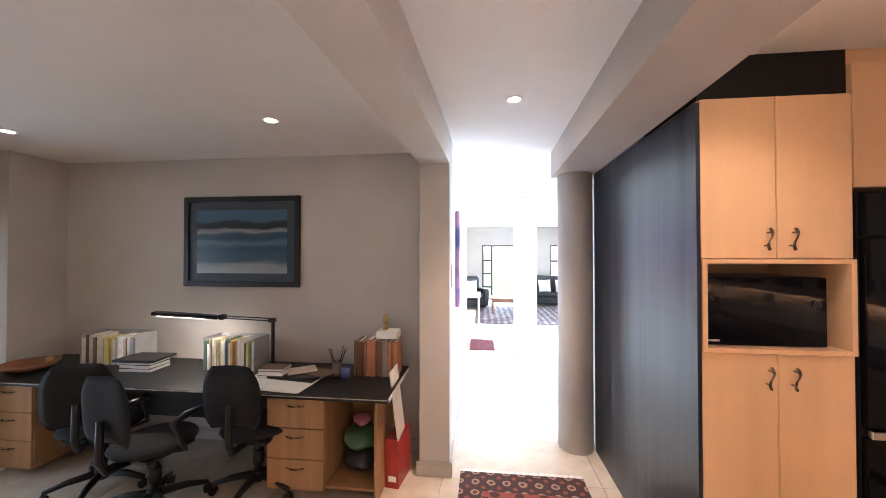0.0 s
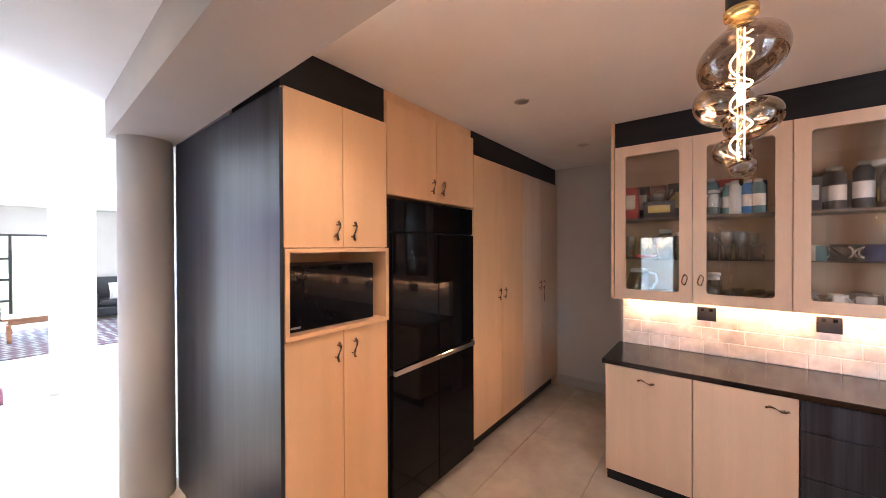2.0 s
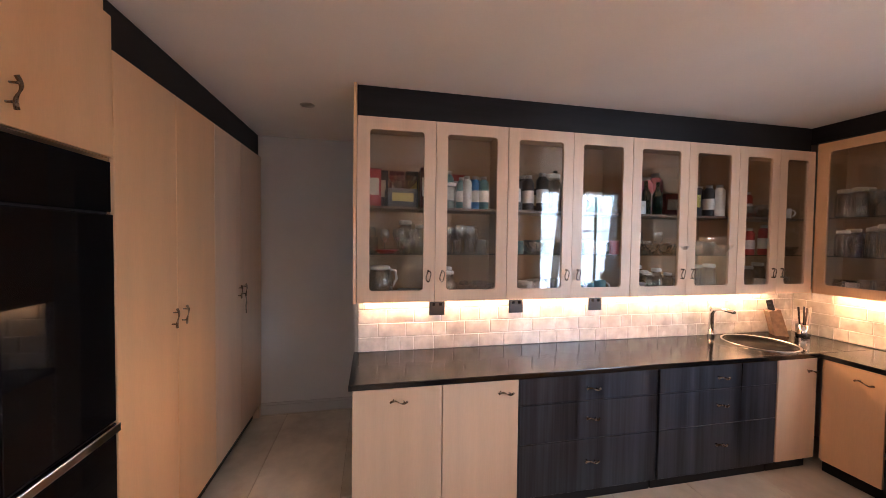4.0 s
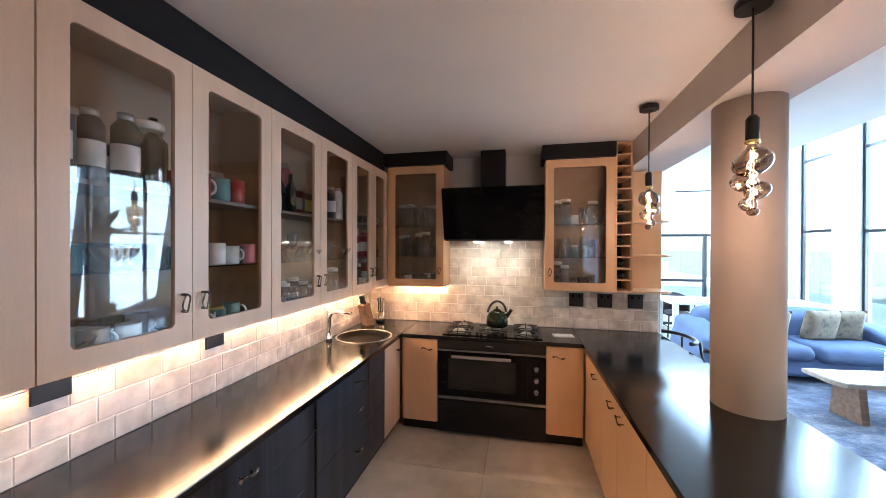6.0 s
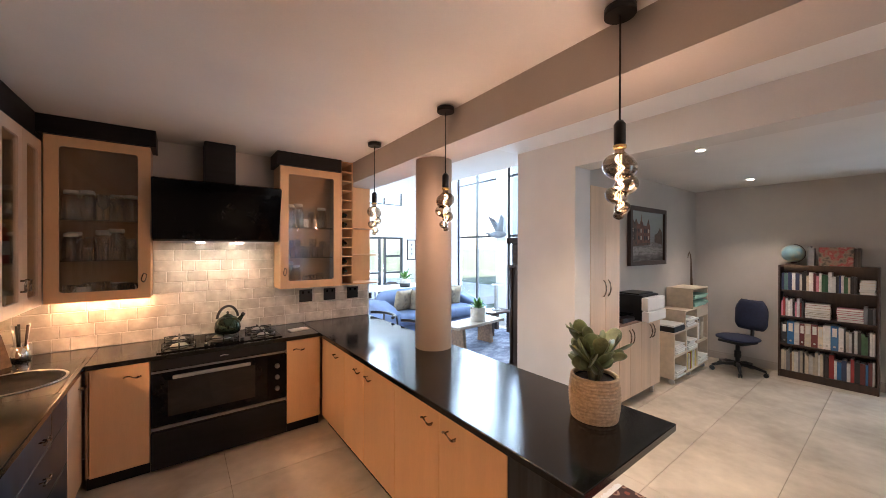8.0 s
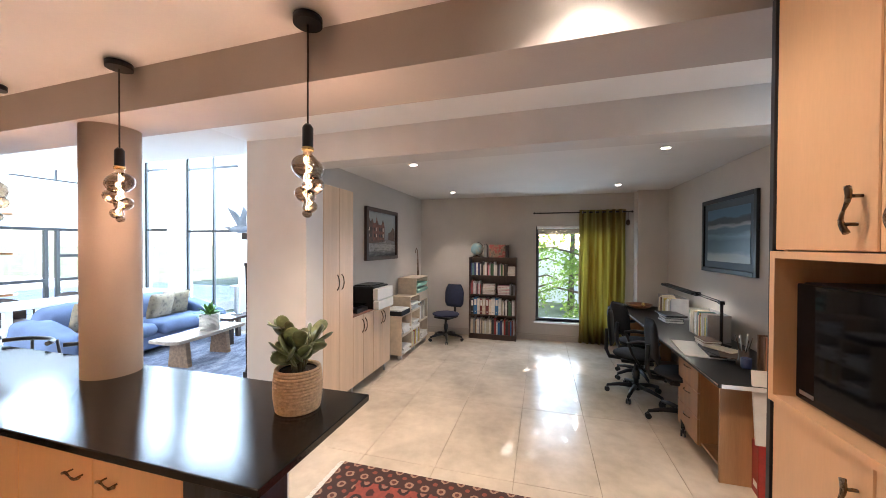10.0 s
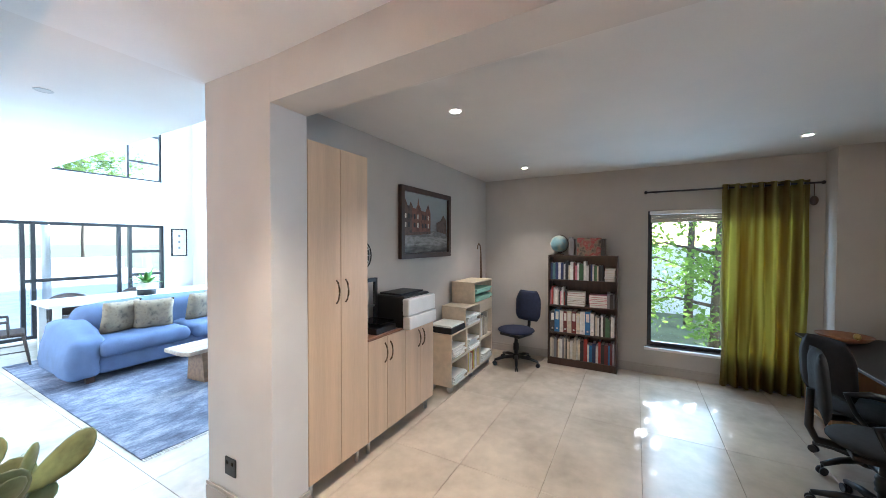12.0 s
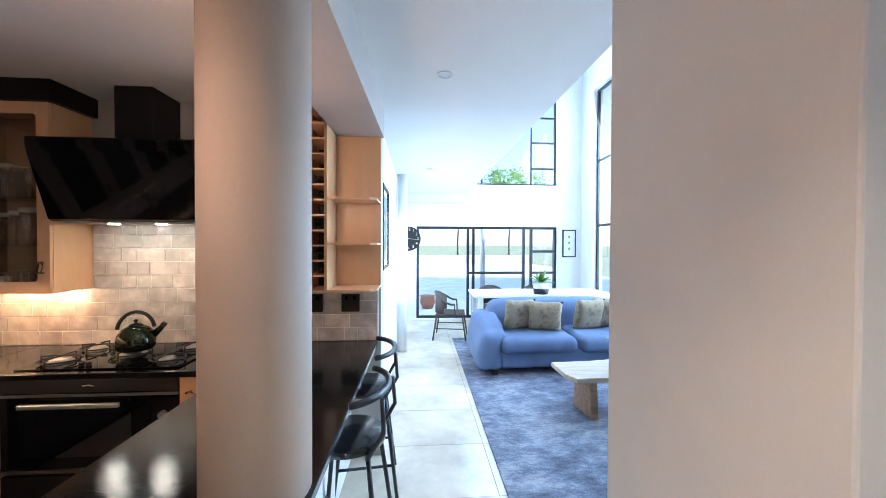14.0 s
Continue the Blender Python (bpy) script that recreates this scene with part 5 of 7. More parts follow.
def layered(name, stops, wob=0.08, size=3.0, axis="Z", lo=0.0, hi=1.0, rough=0.3):
    """Painting of level bands from bottom to top with ragged borders."""
    m = material(name, stops[0][1], rough)
    n, l = m.node_tree.nodes, m.node_tree.links
    tc, sep, no, ma, rp = n.new("ShaderNodeTexCoord"), n.new("ShaderNodeSeparateXYZ"), n.new("ShaderNodeTexNoise"), n.new("ShaderNodeMath"), n.new("ShaderNodeValToRGB")
    mp = n.new("ShaderNodeMapping")
    mp.inputs["Scale"].default_value = (1, 1, 3)
    l.new(tc.outputs["Generated"], sep.inputs[0])
    l.new(tc.outputs["Generated"], mp.inputs["Vector"])
    l.new(mp.outputs["Vector"], no.inputs["Vector"])
    no.inputs["Scale"].default_value, no.inputs["Detail"].default_value = size, 6
    ma.operation = "MULTIPLY_ADD"
    mid = n.new("ShaderNodeMath")
    mid.operation = "SUBTRACT"
    mid.inputs[1].default_value = 0.5
    l.new(no.outputs["Fac"], mid.inputs[0])
    l.new(mid.outputs[0], ma.inputs[0])
    ma.inputs[1].default_value = wob
    l.new(sep.outputs[axis], ma.inputs[2])
    l.new(ma.outputs[0], rp.inputs["Fac"])
    e = rp.color_ramp.elements
    e[0].position, e[0].color = stops[0][0], (*stops[0][1], 1)
    e[1].position, e[1].color = stops[-1][0], (*stops[-1][1], 1)
    for p, c in stops[1:-1]:
        e.new(p).color = (*c, 1)
    l.new(rp.outputs["Color"], n["Principled BSDF"].inputs["Base Color"])
    return m


SEA = layered("seascape", [(0.0, (0.34, 0.36, 0.36)), (0.13, (0.25, 0.28, 0.29)), (0.19, (0.05, 0.10, 0.13)), (0.40, (0.02, 0.065, 0.11)), (0.50, (0.10, 0.17, 0.20)), (0.545, (0.025, 0.065, 0.10)), (0.62, (0.035, 0.075, 0.11)), (0.66, (0.26, 0.25, 0.24)), (0.69, (0.20, 0.19, 0.19)), (0.715, (0.012, 0.016, 0.022)), (0.79, (0.018, 0.026, 0.034)), (0.82, (0.055, 0.12, 0.18)), (1.0, (0.06, 0.13, 0.20))], 0.20, 1.8)
picture("picture_frame", "dark framed seascape behind glass on the study wall", pose(-2.44, 3.268, 1.425), 1.15, 0.84, 0.05, BLACK, SEA, 0.075, material("slate_mount", (0.035, 0.05, 0.06), 0.5))
TOWN = layered("town_painting", [(0.0, (0.05, 0.045, 0.04)), (0.12, (0.16, 0.15, 0.14)), (0.22, (0.33, 0.32, 0.30)), (0.32, (0.12, 0.11, 0.10)), (0.42, (0.20, 0.21, 0.21)), (0.6, (0.26, 0.29, 0.29)), (1.0, (0.30, 0.34, 0.35))], 0.55, 6.0)
town = picture("picture_frame", "dark wood framed painting of an old town street", pose(-1.65, -0.998, 1.50, 0, 0, 180), 1.06, 0.75, 0.055, DARKWOOD, TOWN, depth=0.045)


def painted(pts, mat, lift=0.0):
    """A flat dab of paint on the canvas."""
    bm = prism(B(), pts, 0.0152 + lift, 0.0162 + lift)
    bmesh.ops.transform(bm, matrix=Matrix.Rotation(radians(90), 4, "X"), verts=bm.verts)
    part("painted_shape", bm, mat, town)


BROWNS = [bands("paint_" + nm, cs, kind="NOISE", size=16, rough=0.5) for nm, cs in (("rust", [(0.10, 0.035, 0.022), (0.22, 0.085, 0.05), (0.14, 0.05, 0.03), (0.05, 0.02, 0.016)]), ("umber", [(0.05, 0.03, 0.022), (0.13, 0.075, 0.05), (0.08, 0.045, 0.03), (0.03, 0.02, 0.015)]))]
painted([(0.06, 0.24), (0.24, 0.26), (0.24, 0.55), (0.20, 0.60), (0.17, 0.55), (0.14, 0.56), (0.10, 0.62), (0.06, 0.58)], BROWNS[1])
painted([(0.22, 0.26), (0.40, 0.27), (0.40, 0.53), (0.36, 0.58), (0.345, 0.66), (0.33, 0.58), (0.30, 0.53), (0.22, 0.54)], BROWNS[0], 0.0005)
painted([(0.38, 0.25), (0.60, 0.29), (0.60, 0.50), (0.55, 0.60), (0.49, 0.51), (0.38, 0.52)], BROWNS[0], 0.001)
painted([(0.74, 0.30), (0.98, 0.27), (0.98, 0.44), (0.90, 0.50), (0.84, 0.43), (0.74, 0.40)], BROWNS[1], 0.0005)
for i, x in enumerate((0.09, 0.15, 0.26, 0.32, 0.42, 0.48, 0.54)):
    for z in (0.33, 0.42):
        painted([(x, z), (x + 0.028, z), (x + 0.028, z + 0.05), (x, z + 0.05)], BLACK if i % 3 else COVER["cream"], 0.002)
painted([(0.10, 0.24), (0.60, 0.27), (0.60, 0.295), (0.10, 0.275)], BROWNS[1], 0.0022)

# cupboards by the study wall
OAK = material("tan_oak_laminate", (0.62, 0.45, 0.30), 0.42, scale=1.4, vary=0.12, bump=0.03, fine=20, stretch=(7, 7, 0.4), rand=0.04)
MC = lambda x: pose(x, -0.70, 0, 0, 0, 180)
c1 = unit("tall_cupboard", "tall pale oak cupboard with two doors on steel legs", MC(-0.302), 0.555, 0.295, 0.12, 2.31, [(0, 0.278, 0.12, 2.31, 0.235, 1.33, "bow"), (0.278, 0.555, 0.12, 2.31, 0.32, 1.33, "bow")], OAK, toe=0.0, category="cupboard")
c2 = unit("low_cupboard", "low pale oak cupboard with four doors on steel legs", MC(-0.86), 0.98, 0.295, 0.12, 0.90, [(0, 0.235, 0.12, 0.90, 0.20, 0.77, "bow"), (0.235, 0.49, 0.12, 0.90, 0.27, 0.77, "bow"), (0.49, 0.735, 0.12, 0.90, 0.70, 0.77, "bow"), (0.735, 0.98, 0.12, 0.90, 0.77, 0.77, "bow")], OAK, toe=0.0, category="cupboard")
part("top", box(B(), 0, 0.0, 0.901, 0.98, 0.295, 0.922, 0.002), REDWOOD, c2, "reddish wooden top")
for cc, w in ((c1, 0.555), (c2, 0.98)):
    for x in (0.06, w - 0.06):
        for y in (0.06, 0.25):
            part("leg", rod(B(), (x, y, 0), (x, y, 0.12), 0.016, 0.019, 14), STEEL, cc, "steel leg")
# printer and things on the low cupboard
pr = thing("printer", "black and white laser printer on the low cupboard", "printer", pose(-1.46, -0.98, 0.923))
part("body", box(B(), -0.22, 0.0, 0, 0.20, 0.33, 0.28, 0.015), BLACK, pr)
part("tray", box(B(), -0.23, 0.325, 0.0, 0.21, 0.40, 0.11, 0.008), WHITEPLASTIC, pr, "white paper tray")
part("front_cover", box(B(), -0.23, 0.32, 0.115, 0.21, 0.39, 0.26, 0.01), WHITEPLASTIC, pr, "white front cover")
part("top_panel", box(B(), -0.19, 0.04, 0.28, 0.17, 0.28, 0.295, 0.006), BLACK, pr)
p3 = thing("3d_printer", "small black open-frame desktop printer", "printer", pose(-1.11, -0.86, 0.923))
part("base", box(B(), -0.13, -0.12, 0, 0.13, 0.14, 0.05, 0.006), BLACK, p3)
part("bed", box(B(), -0.11, -0.10, 0.075, 0.11, 0.13, 0.083, 0.002), BLACKGLASS, p3)
for x in (-0.125, 0.125):
    part("post", box(B(), x - 0.015, -0.10, 0.05, x + 0.015, -0.07, 0.43, 0.003), BLACK, p3)
part("crossbar", box(B(), -0.14, -0.10, 0.40, 0.14, -0.07, 0.432, 0.003), BLACK, p3)
part("gantry", box(B(), -0.11, -0.095, 0.18, 0.11, -0.075, 0.2, 0.002), STEEL, p3)
fan = thing("desk_fan", "round black fan on the wall behind the cupboard", "fan", pose(-0.99, -0.93, 1.56))
part("cage", sweep(B(), [(0.125 * math.cos(q), 0.04, 0.125 * math.sin(q)) for q in (2 * math.pi * i / 28 for i in range(28))], 0.006, 6, closed=True), BLACK, fan)
part("disc", rod(B(), (0, 0.0, 0), (0, 0.03, 0), 0.118, seg=28), BLACK, fan)
part("bracket", box(B(), -0.02, -0.06, -0.02, 0.02, 0.0, 0.02), BLACK, fan)
for i in range(12):
    q = 2 * math.pi * i / 12
    part("wire", rod(B(), (0, 0.045, 0), (0.12 * math.cos(q), 0.042, 0.12 * math.sin(q)), 0.002, seg=5), STEEL, fan)

# rolling stepped shelf of boxes
tro2 = thing("rolling_shelf", "stepped birch box shelf on castors with papers", "shelf", pose(-2.16, -0.66, 0, 0, 0, 180))
cells = [(0, 0.42, 0.08, 0.36), (0.0, 0.40, 0.36, 0.66), (0.40, 0.80, 0.08, 0.36), (0.40, 0.80, 0.36, 0.66), (0.36, 0.80, 0.66, 0.90), (0.80, 1.22, 0.08, 0.42), (0.80, 1.22, 0.42, 0.78), (0.62, 1.22, 0.90, 1.17)]
for x0, x1, z0, z1 in cells:
    bm = B()
    t = 0.014
    d = 0.32
    box(bm, x0, 0, z0, x0 + t, d, z1)
    box(bm, x1 - t, 0, z0, x1, d, z1)
    box(bm, x0 + t, 0, z0, x1 - t, d, z0 + t)
    box(bm, x0 + t, 0, z1 - t, x1 - t, d, z1)
    box(bm, x0 + t, d - 0.008, z0 + t, x1 - t, d, z1 - t)
    part("box", bm, PALE_X, tro2, "open birch box")
part("box", box(B(), 0.80, 0.0, 0.78, 1.22, 0.32, 0.90), PALE_X, tro2)
for x in (0.06, 0.6, 1.16):
    for y in (0.05, 0.27):
        bm = rod(B(), (x - 0.012, y, 0.032), (x + 0.012, y, 0.032), 0.032, seg=16)
        box(bm, x - 0.02, y - 0.015, 0.045, x + 0.02, y + 0.015, 0.08)
        part("castor", bm, STEEL, tro2, "steel castor")
TB = tro2.matrix_basis
GREENP = material("mint_paper", (0.30, 0.50, 0.40), 0.85, rand=0.2)
for x0, x1, z, n, mt in ((0.03, 0.38, 0.10, 5, PAPER), (0.42, 0.78, 0.38, 8, PAPER), (0.82, 1.2, 0.10, 6, PAPER), (0.64, 1.2, 0.92, 4, GREENP), (0.64, 1.2, 1.02, 3, GREENP), (0.03, 0.38, 0.38, 6, PAPER), (0.38, 0.78, 0.68, 6, PAPER)):
    for i in range(n):
        h = brnd.uniform(0.008, 0.022)
        solid("notepad", box(B(), x0 + brnd.uniform(0, 0.04), -0.03 + brnd.uniform(0, 0.04), z, x1 - brnd.uniform(0, 0.1), 0.24, z + h), mt, "loose stack of papers on the rolling shelf", "papers", TB, "papers on the rolling shelf")
        z += h + 0.001
row_of_books(TB, 0.42, 0.78, 0.095, 0.19, 0.24, 0.012, 0.035, ["white", "yellow", "orange", "cream", "white"], 0.2, "folders on the rolling shelf", "book")
row_of_books(TB, 0.82, 1.10, 0.435, 0.22, 0.30, 0.012, 0.03, ["white", "cream", "grey", "white"], 0.2, "folders on the rolling shelf", "book")
st = solid("file_tray", box(B(), 0.0, 0, 0.662, 0.35, 0.30, 0.73, 0.008), BLACK, "black file tray on the stepped shelf", "tray", TB)
solid("notepad", box(B(), 0.01, 0.01, 0.732, 0.34, 0.28, 0.75), PAPER, "papers lying on the file tray", "papers", TB)
cane = solid("walking_stick", sweep(B(), [(0, 0, 0.0), (0.01, 0, 0.8), (0.0, 0, 1.52), (0.02, 0, 1.62), (0.07, 0, 1.66), (0.12, 0, 1.62), (0.13, 0, 1.57)], [0.016, 0.018, 0.021, 0.023, 0.023, 0.022, 0.018], 10), material("cane_wood", (0.13, 0.08, 0.045), 0.5, vary=0.3), "wooden walking stick leaning in the corner", "walking stick", pose(-3.78, -0.93, 0.0, 3, 0, 0))

# wall socket on the pier
ob = thing("wall_socket", "dark grey wall socket low on the pier", "socket", pose(-0.05, -1.10, 0.275, 0, 0, 90))
part("plate", box(B(), -0.055, -0.010, -0.055, 0.055, 0.0, 0.055, 0.003), BLACK, ob)
for s in (-1, 1):
    part("switch", box(B(), s * 0.025 - 0.009, -0.013, 0.015, s * 0.025 + 0.009, -0.009, 0.035, 0.001), BLACKGLASS, ob)

# runner rug
rug = thing("runner_rug", "dark red patterned runner rug with pale fringes", "rug", pose(0.19, -0.16, 0.0))


def knotted(name, ground, motif, heart, small, scale, r0, r1):
    """Pile woven with a lattice of ringed motifs and smaller ones set between them."""
    m = material(name, ground, 0.95, scale=30, vary=0.2, bump=0.4, fine=300)
    n, l = m.node_tree.nodes, m.node_tree.links
    b = n["Principled BSDF"]
    tint = n["Color Ramp"].outputs["Color"]
    tc = n.new("ShaderNodeTexCoord")
    wob = n.new("ShaderNodeTexNoise")
    wob.inputs["Scale"].default_value = 60
    l.new(tc.outputs["Object"], wob.inputs["Vector"])
    last = tint
    for shift, rad, inner, outer in (((0.0, 0.0, 0), r1, heart, motif), ((0.5, 0.5, 0), r0, small, small)):
        mp, vo, add, cmp, cmp2, mix, mix2 = n.new("ShaderNodeMapping"), n.new("ShaderNodeTexVoronoi"), n.new("ShaderNodeMath"), n.new("ShaderNodeMath"), n.new("ShaderNodeMath"), n.new("ShaderNodeMix"), n.new("ShaderNodeMix")
        mp.inputs["Scale"].default_value, mp.inputs["Location"].default_value = scale, shift
        l.new(tc.outputs["Object"], mp.inputs["Vector"])
        vo.voronoi_dimensions = "2D"
        vo.inputs["Scale"].default_value, vo.inputs["Randomness"].default_value = 1.0, 0.03
        l.new(mp.outputs["Vector"], vo.inputs["Vector"])
        add.operation = "MULTIPLY_ADD"
        l.new(wob.outputs["Fac"], add.inputs[0])
        add.inputs[1].default_value = 0.16
        l.new(vo.outputs["Distance"], add.inputs[2])
        for node, limit in ((cmp, rad + 0.08), (cmp2, rad * 0.5 + 0.08)):
            node.operation = "LESS_THAN"
            l.new(add.outputs[0], node.inputs[0])
            node.inputs[1].default_value = limit
        for node, mask, col in ((mix, cmp, outer), (mix2, cmp2, inner)):
            node.data_type = "RGBA"
            l.new(mask.outputs[0], node.inputs["Factor"])
            l.new(last, node.inputs[6])
            node.inputs[7].default_value = (*col, 1)
            last = node.outputs[2]
    l.new(last, b.inputs["Base Color"])
    return m


RUGM = knotted("turkmen_weave", (0.25, 0.052, 0.034), (0.030, 0.013, 0.012), (0.26, 0.13, 0.09), (0.06, 0.016, 0.012), (5.8, 7.0, 1), 0.20, 0.30)
RUGB = knotted("rug_border", (0.050, 0.020, 0.015), (0.30, 0.18, 0.12), (0.10, 0.03, 0.02), (0.20, 0.05, 0.03), (8.5, 8.5, 1), 0.15, 0.27)
RW, RL = 0.94, 3.18
part("field", box(B(), 0.17, 0.22, 0.0, RW - 0.17, RL - 0.22, 0.0095), RUGM, rug)
bm = B()
for q in ((0, 0, 0.168, RL), (RW - 0.168, 0, RW, RL), (0.168, 0, RW - 0.168, 0.218), (0.168, RL - 0.218, RW - 0.168, RL)):
    box(bm, q[0], q[1], 0.0, q[2], q[3], 0.009)
part("border", bm, RUGB, rug, "dark border of small motifs")
for y0, s in ((0, -1), (RL, 1)):
    bm = B()
    for i in range(62):
        x = RW * (i + 0.5) / 62
        box(bm, x - 0.004, y0, 0.0, x + 0.004 + 0.003 * (i % 3), y0 + s * (0.035 + 0.012 * (i * 7 % 5) / 5), 0.005)
    tagged(part("fringe", bm, PAPER, rug, "cream knotted fringe"), kind="stuff")

# jade plant on the peninsula
pp = thing("potted_plant", "jade plant in a coiled rope pot on the worktop", "potted plant", pose(1.13, 0.15, 0.90) @ Matrix.Scale(0.9, 4))
ROPE = material("rope_weave", (0.52, 0.38, 0.24), 0.85, scale=60, vary=0.25, bump=0.4, fine=200)
for i in range(14):
    z = 0.009 + 0.0165 * i
    r = 0.105 + 0.018 * math.sin(math.pi * (i + 2) / 18)
    part("coil", sweep(B(), [(r * math.cos(q), r * math.sin(q), z) for q in (2 * math.pi * k / 32 for k in range(32))], 0.0095, 8, closed=True), ROPE, pp)
part("soil", rod(B(), (0, 0, 0.17), (0, 0, 0.205), 0.10, seg=24), material("potting_soil", (0.03, 0.022, 0.016), 0.95, scale=60, vary=0.5, bump=0.8), pp, "dark soil")
part("liner", lathe(B(), [(0.10, 0.005), (0.112, 0.1), (0.10, 0.215)], 24, cap=False), BLACK, pp)
prnd = random.Random(3)
JADE = material("jade_leaf", (0.20, 0.25, 0.12), 0.38, scale=14, vary=0.35, coat=0.25, rand=0.3, colour2=(0.13, 0.16, 0.075))
lm = B()
ball(lm, (0, 0, 0), 0.5, 0.60, 0.13, 1.0, 14, 10)
for v in lm.verts:
    v.co.x *= 0.62 + 0.62 * (v.co.z + 0.5)
    v.co.y = v.co.y * 0.75 + 0.20 * (v.co.z ** 2) + 0.16 * v.co.x ** 2
leafmesh = mesh_of("leaf", lm, JADE)
for s in range(9):
    q, t = s * 2.4, prnd.uniform(0.10, 0.52)
    tip = Vector((math.cos(q) * t * 0.30, math.sin(q) * t * 0.30, prnd.uniform(0.30, 0.46)))
    root = Vector((math.cos(q) * 0.02, math.sin(q) * 0.02, 0.20))
    part("stem", sweep(B(), [root, (root + tip) / 2 + Vector((0, 0, 0.02)), tip], [0.012, 0.01, 0.006], 8), material("jade_stem", (0.14, 0.12, 0.06), 0.6) if s == 0 else bpy.data.materials["jade_stem"], pp)
    for k in range(7):
        f = 0.40 + 0.60 * k / 6
        at = root.lerp(tip, f) + Vector((0, 0, 0.01))
        az, el = q + prnd.gauss(0, 0.9), prnd.uniform(0.25, 1.25)
        d = Vector((math.cos(az) * math.cos(el), math.sin(az) * math.cos(el), math.sin(el)))
        ln = prnd.uniform(0.085, 0.145)
        ob = new("leaf", leafmesh)
        ob.parent = pp
        out = Vector((math.cos(az), math.sin(az), 0.15)) + 0.5 * Vector((prnd.gauss(0, 1), prnd.gauss(0, 1), prnd.gauss(0, 0.6)))
        yv = (d * out.dot(d) - out).normalized()
        turn = Matrix((yv.cross(d), yv, d)).transposed().to_4x4()
        ob.matrix_basis = Matrix.Translation(at + d * ln * 0.5) @ turn @ Matrix.Diagonal((ln, ln, ln, 1))

# ---- living room ----
FRAME = BLACKMETAL


def glazing(name, label, m, w, h, posts, rails, fw=0.05, depth=0.05, panes=True, skip=()):
    """Framed window in a local x-z plane; posts are x, rails are (x0, x1, z)."""
    ob = thing(name, label, "window", m)
    tagged(ob, kind="structure")
    for q in ((0, 0, fw, h), (w - fw, 0, w, h), (fw, 0, w - fw, fw), (fw, h - fw, w - fw, h)):
        part("window_frame", box(B(), q[0], -depth / 2, q[1], q[2], depth / 2, q[3], 0.003, 1), FRAME, ob)
    for x in posts:
        part("mullion", box(B(), x - fw / 2, -depth / 2 + 0.002, fw, x + fw / 2, depth / 2 - 0.002, h - fw, 0.002, 1), FRAME, ob)
    for x0, x1, z in rails:
        part("transom", box(B(), x0, -depth / 2 + 0.004, z - fw / 2, x1, depth / 2 - 0.004, z + fw / 2, 0.002, 1), FRAME, ob)
    xs = [fw] + list(posts) + [w - fw]
    for i, (a, b) in enumerate(zip(xs, xs[1:])):
        if i not in skip:
            g = part("pane", box(B(), a, -0.003, fw, b, 0.003, h - fw), PANE, ob)
            g.visible_shadow = False
    return ob


glazing("window_living_slider", "black framed sliding doors, one leaf pushed open", pose(0.63, -7.83, 0.03, 0, 0, 180), 3.09, 1.99, [1.12, 1.24, 2.36, 2.53], [(1.12, 2.36, 0.98), (2.53, 3.04, 0.98), (2.53, 3.04, 1.45)], 0.055, 0.08, skip=(0,))
glazing("window_living_high", "high black framed window over the sliding doors", pose(-0.47, -7.85, 2.93, 0, 0, 180), 1.98, 2.07, [0.32, 1.42], [(1.42, 1.93, 0.38), (1.42, 1.93, 0.95), (1.42, 1.93, 1.5)], 0.04)
for i, (y0, y1, z0, z1) in enumerate(WW):
    w = y1 - y0
    ob = glazing("window_living_west", "tall black framed window in the living room", pose(-3.1, y0, z0, 0, 0, 90), w, z1 - z0, [w / 2] if i == 1 else [], [(0.05, w - 0.05, 1.93), (0.05, w - 0.05, 3.25)], 0.05)
for x0, x1, z0, z1, nm, ps in ((0.4, 1.62, 0.02, 2.05, "window_lounge_door", [0.36]), (2.9, 4.2, 0.85, 2.05, "window_lounge", [0.42])):
    glazing(nm, "black framed glazing of the lounge", pose(x0, 13.62, z0), x1 - x0, z1 - z0, ps, [(0.05, ps[0], 0.45), (0.05, ps[0], 0.95), (0.05, ps[0], 1.45)] if "door" in nm else [(0.05, ps[0], 0.6)], 0.055)
# light of the sky in the openings
for y0, y1, z0, z1 in WW:
    window_light("west_window_light", WESTW * (y1 - y0), (-3.45, (y0 + y1) / 2, 2.45), (3, (y0 + y1) / 2 + 0.6, 1.2), y1 - y0, 4.6)
window_light("study_window_light", STUDYW, (-4.19, 1.92, 1.2), (0, 1.7, 0.6), 1.3, 1.65)
window_light("high_window_light", WESTW * 0.8, (-1.3, -8.2, 4.0), (-1.0, 0, 1.4), 1.9, 1.9)
# East openings are out of view; this lamp spans past them, brightening the hall.
window_light("lounge_east_light", EASTW, (6.15, 6.6, 1.5), (0.6, 4.6, 0.6), 5.0, 2.3)
window_light("lounge_door_light", EASTW * 0.25, (1.0, 13.9, 1.1), (1.0, 0, 0.6), 1.2, 2.0)
window_light("lounge_window_light", EASTW * 0.2, (3.55, 13.9, 1.45), (2.0, 0, 0.6), 1.3, 1.2)

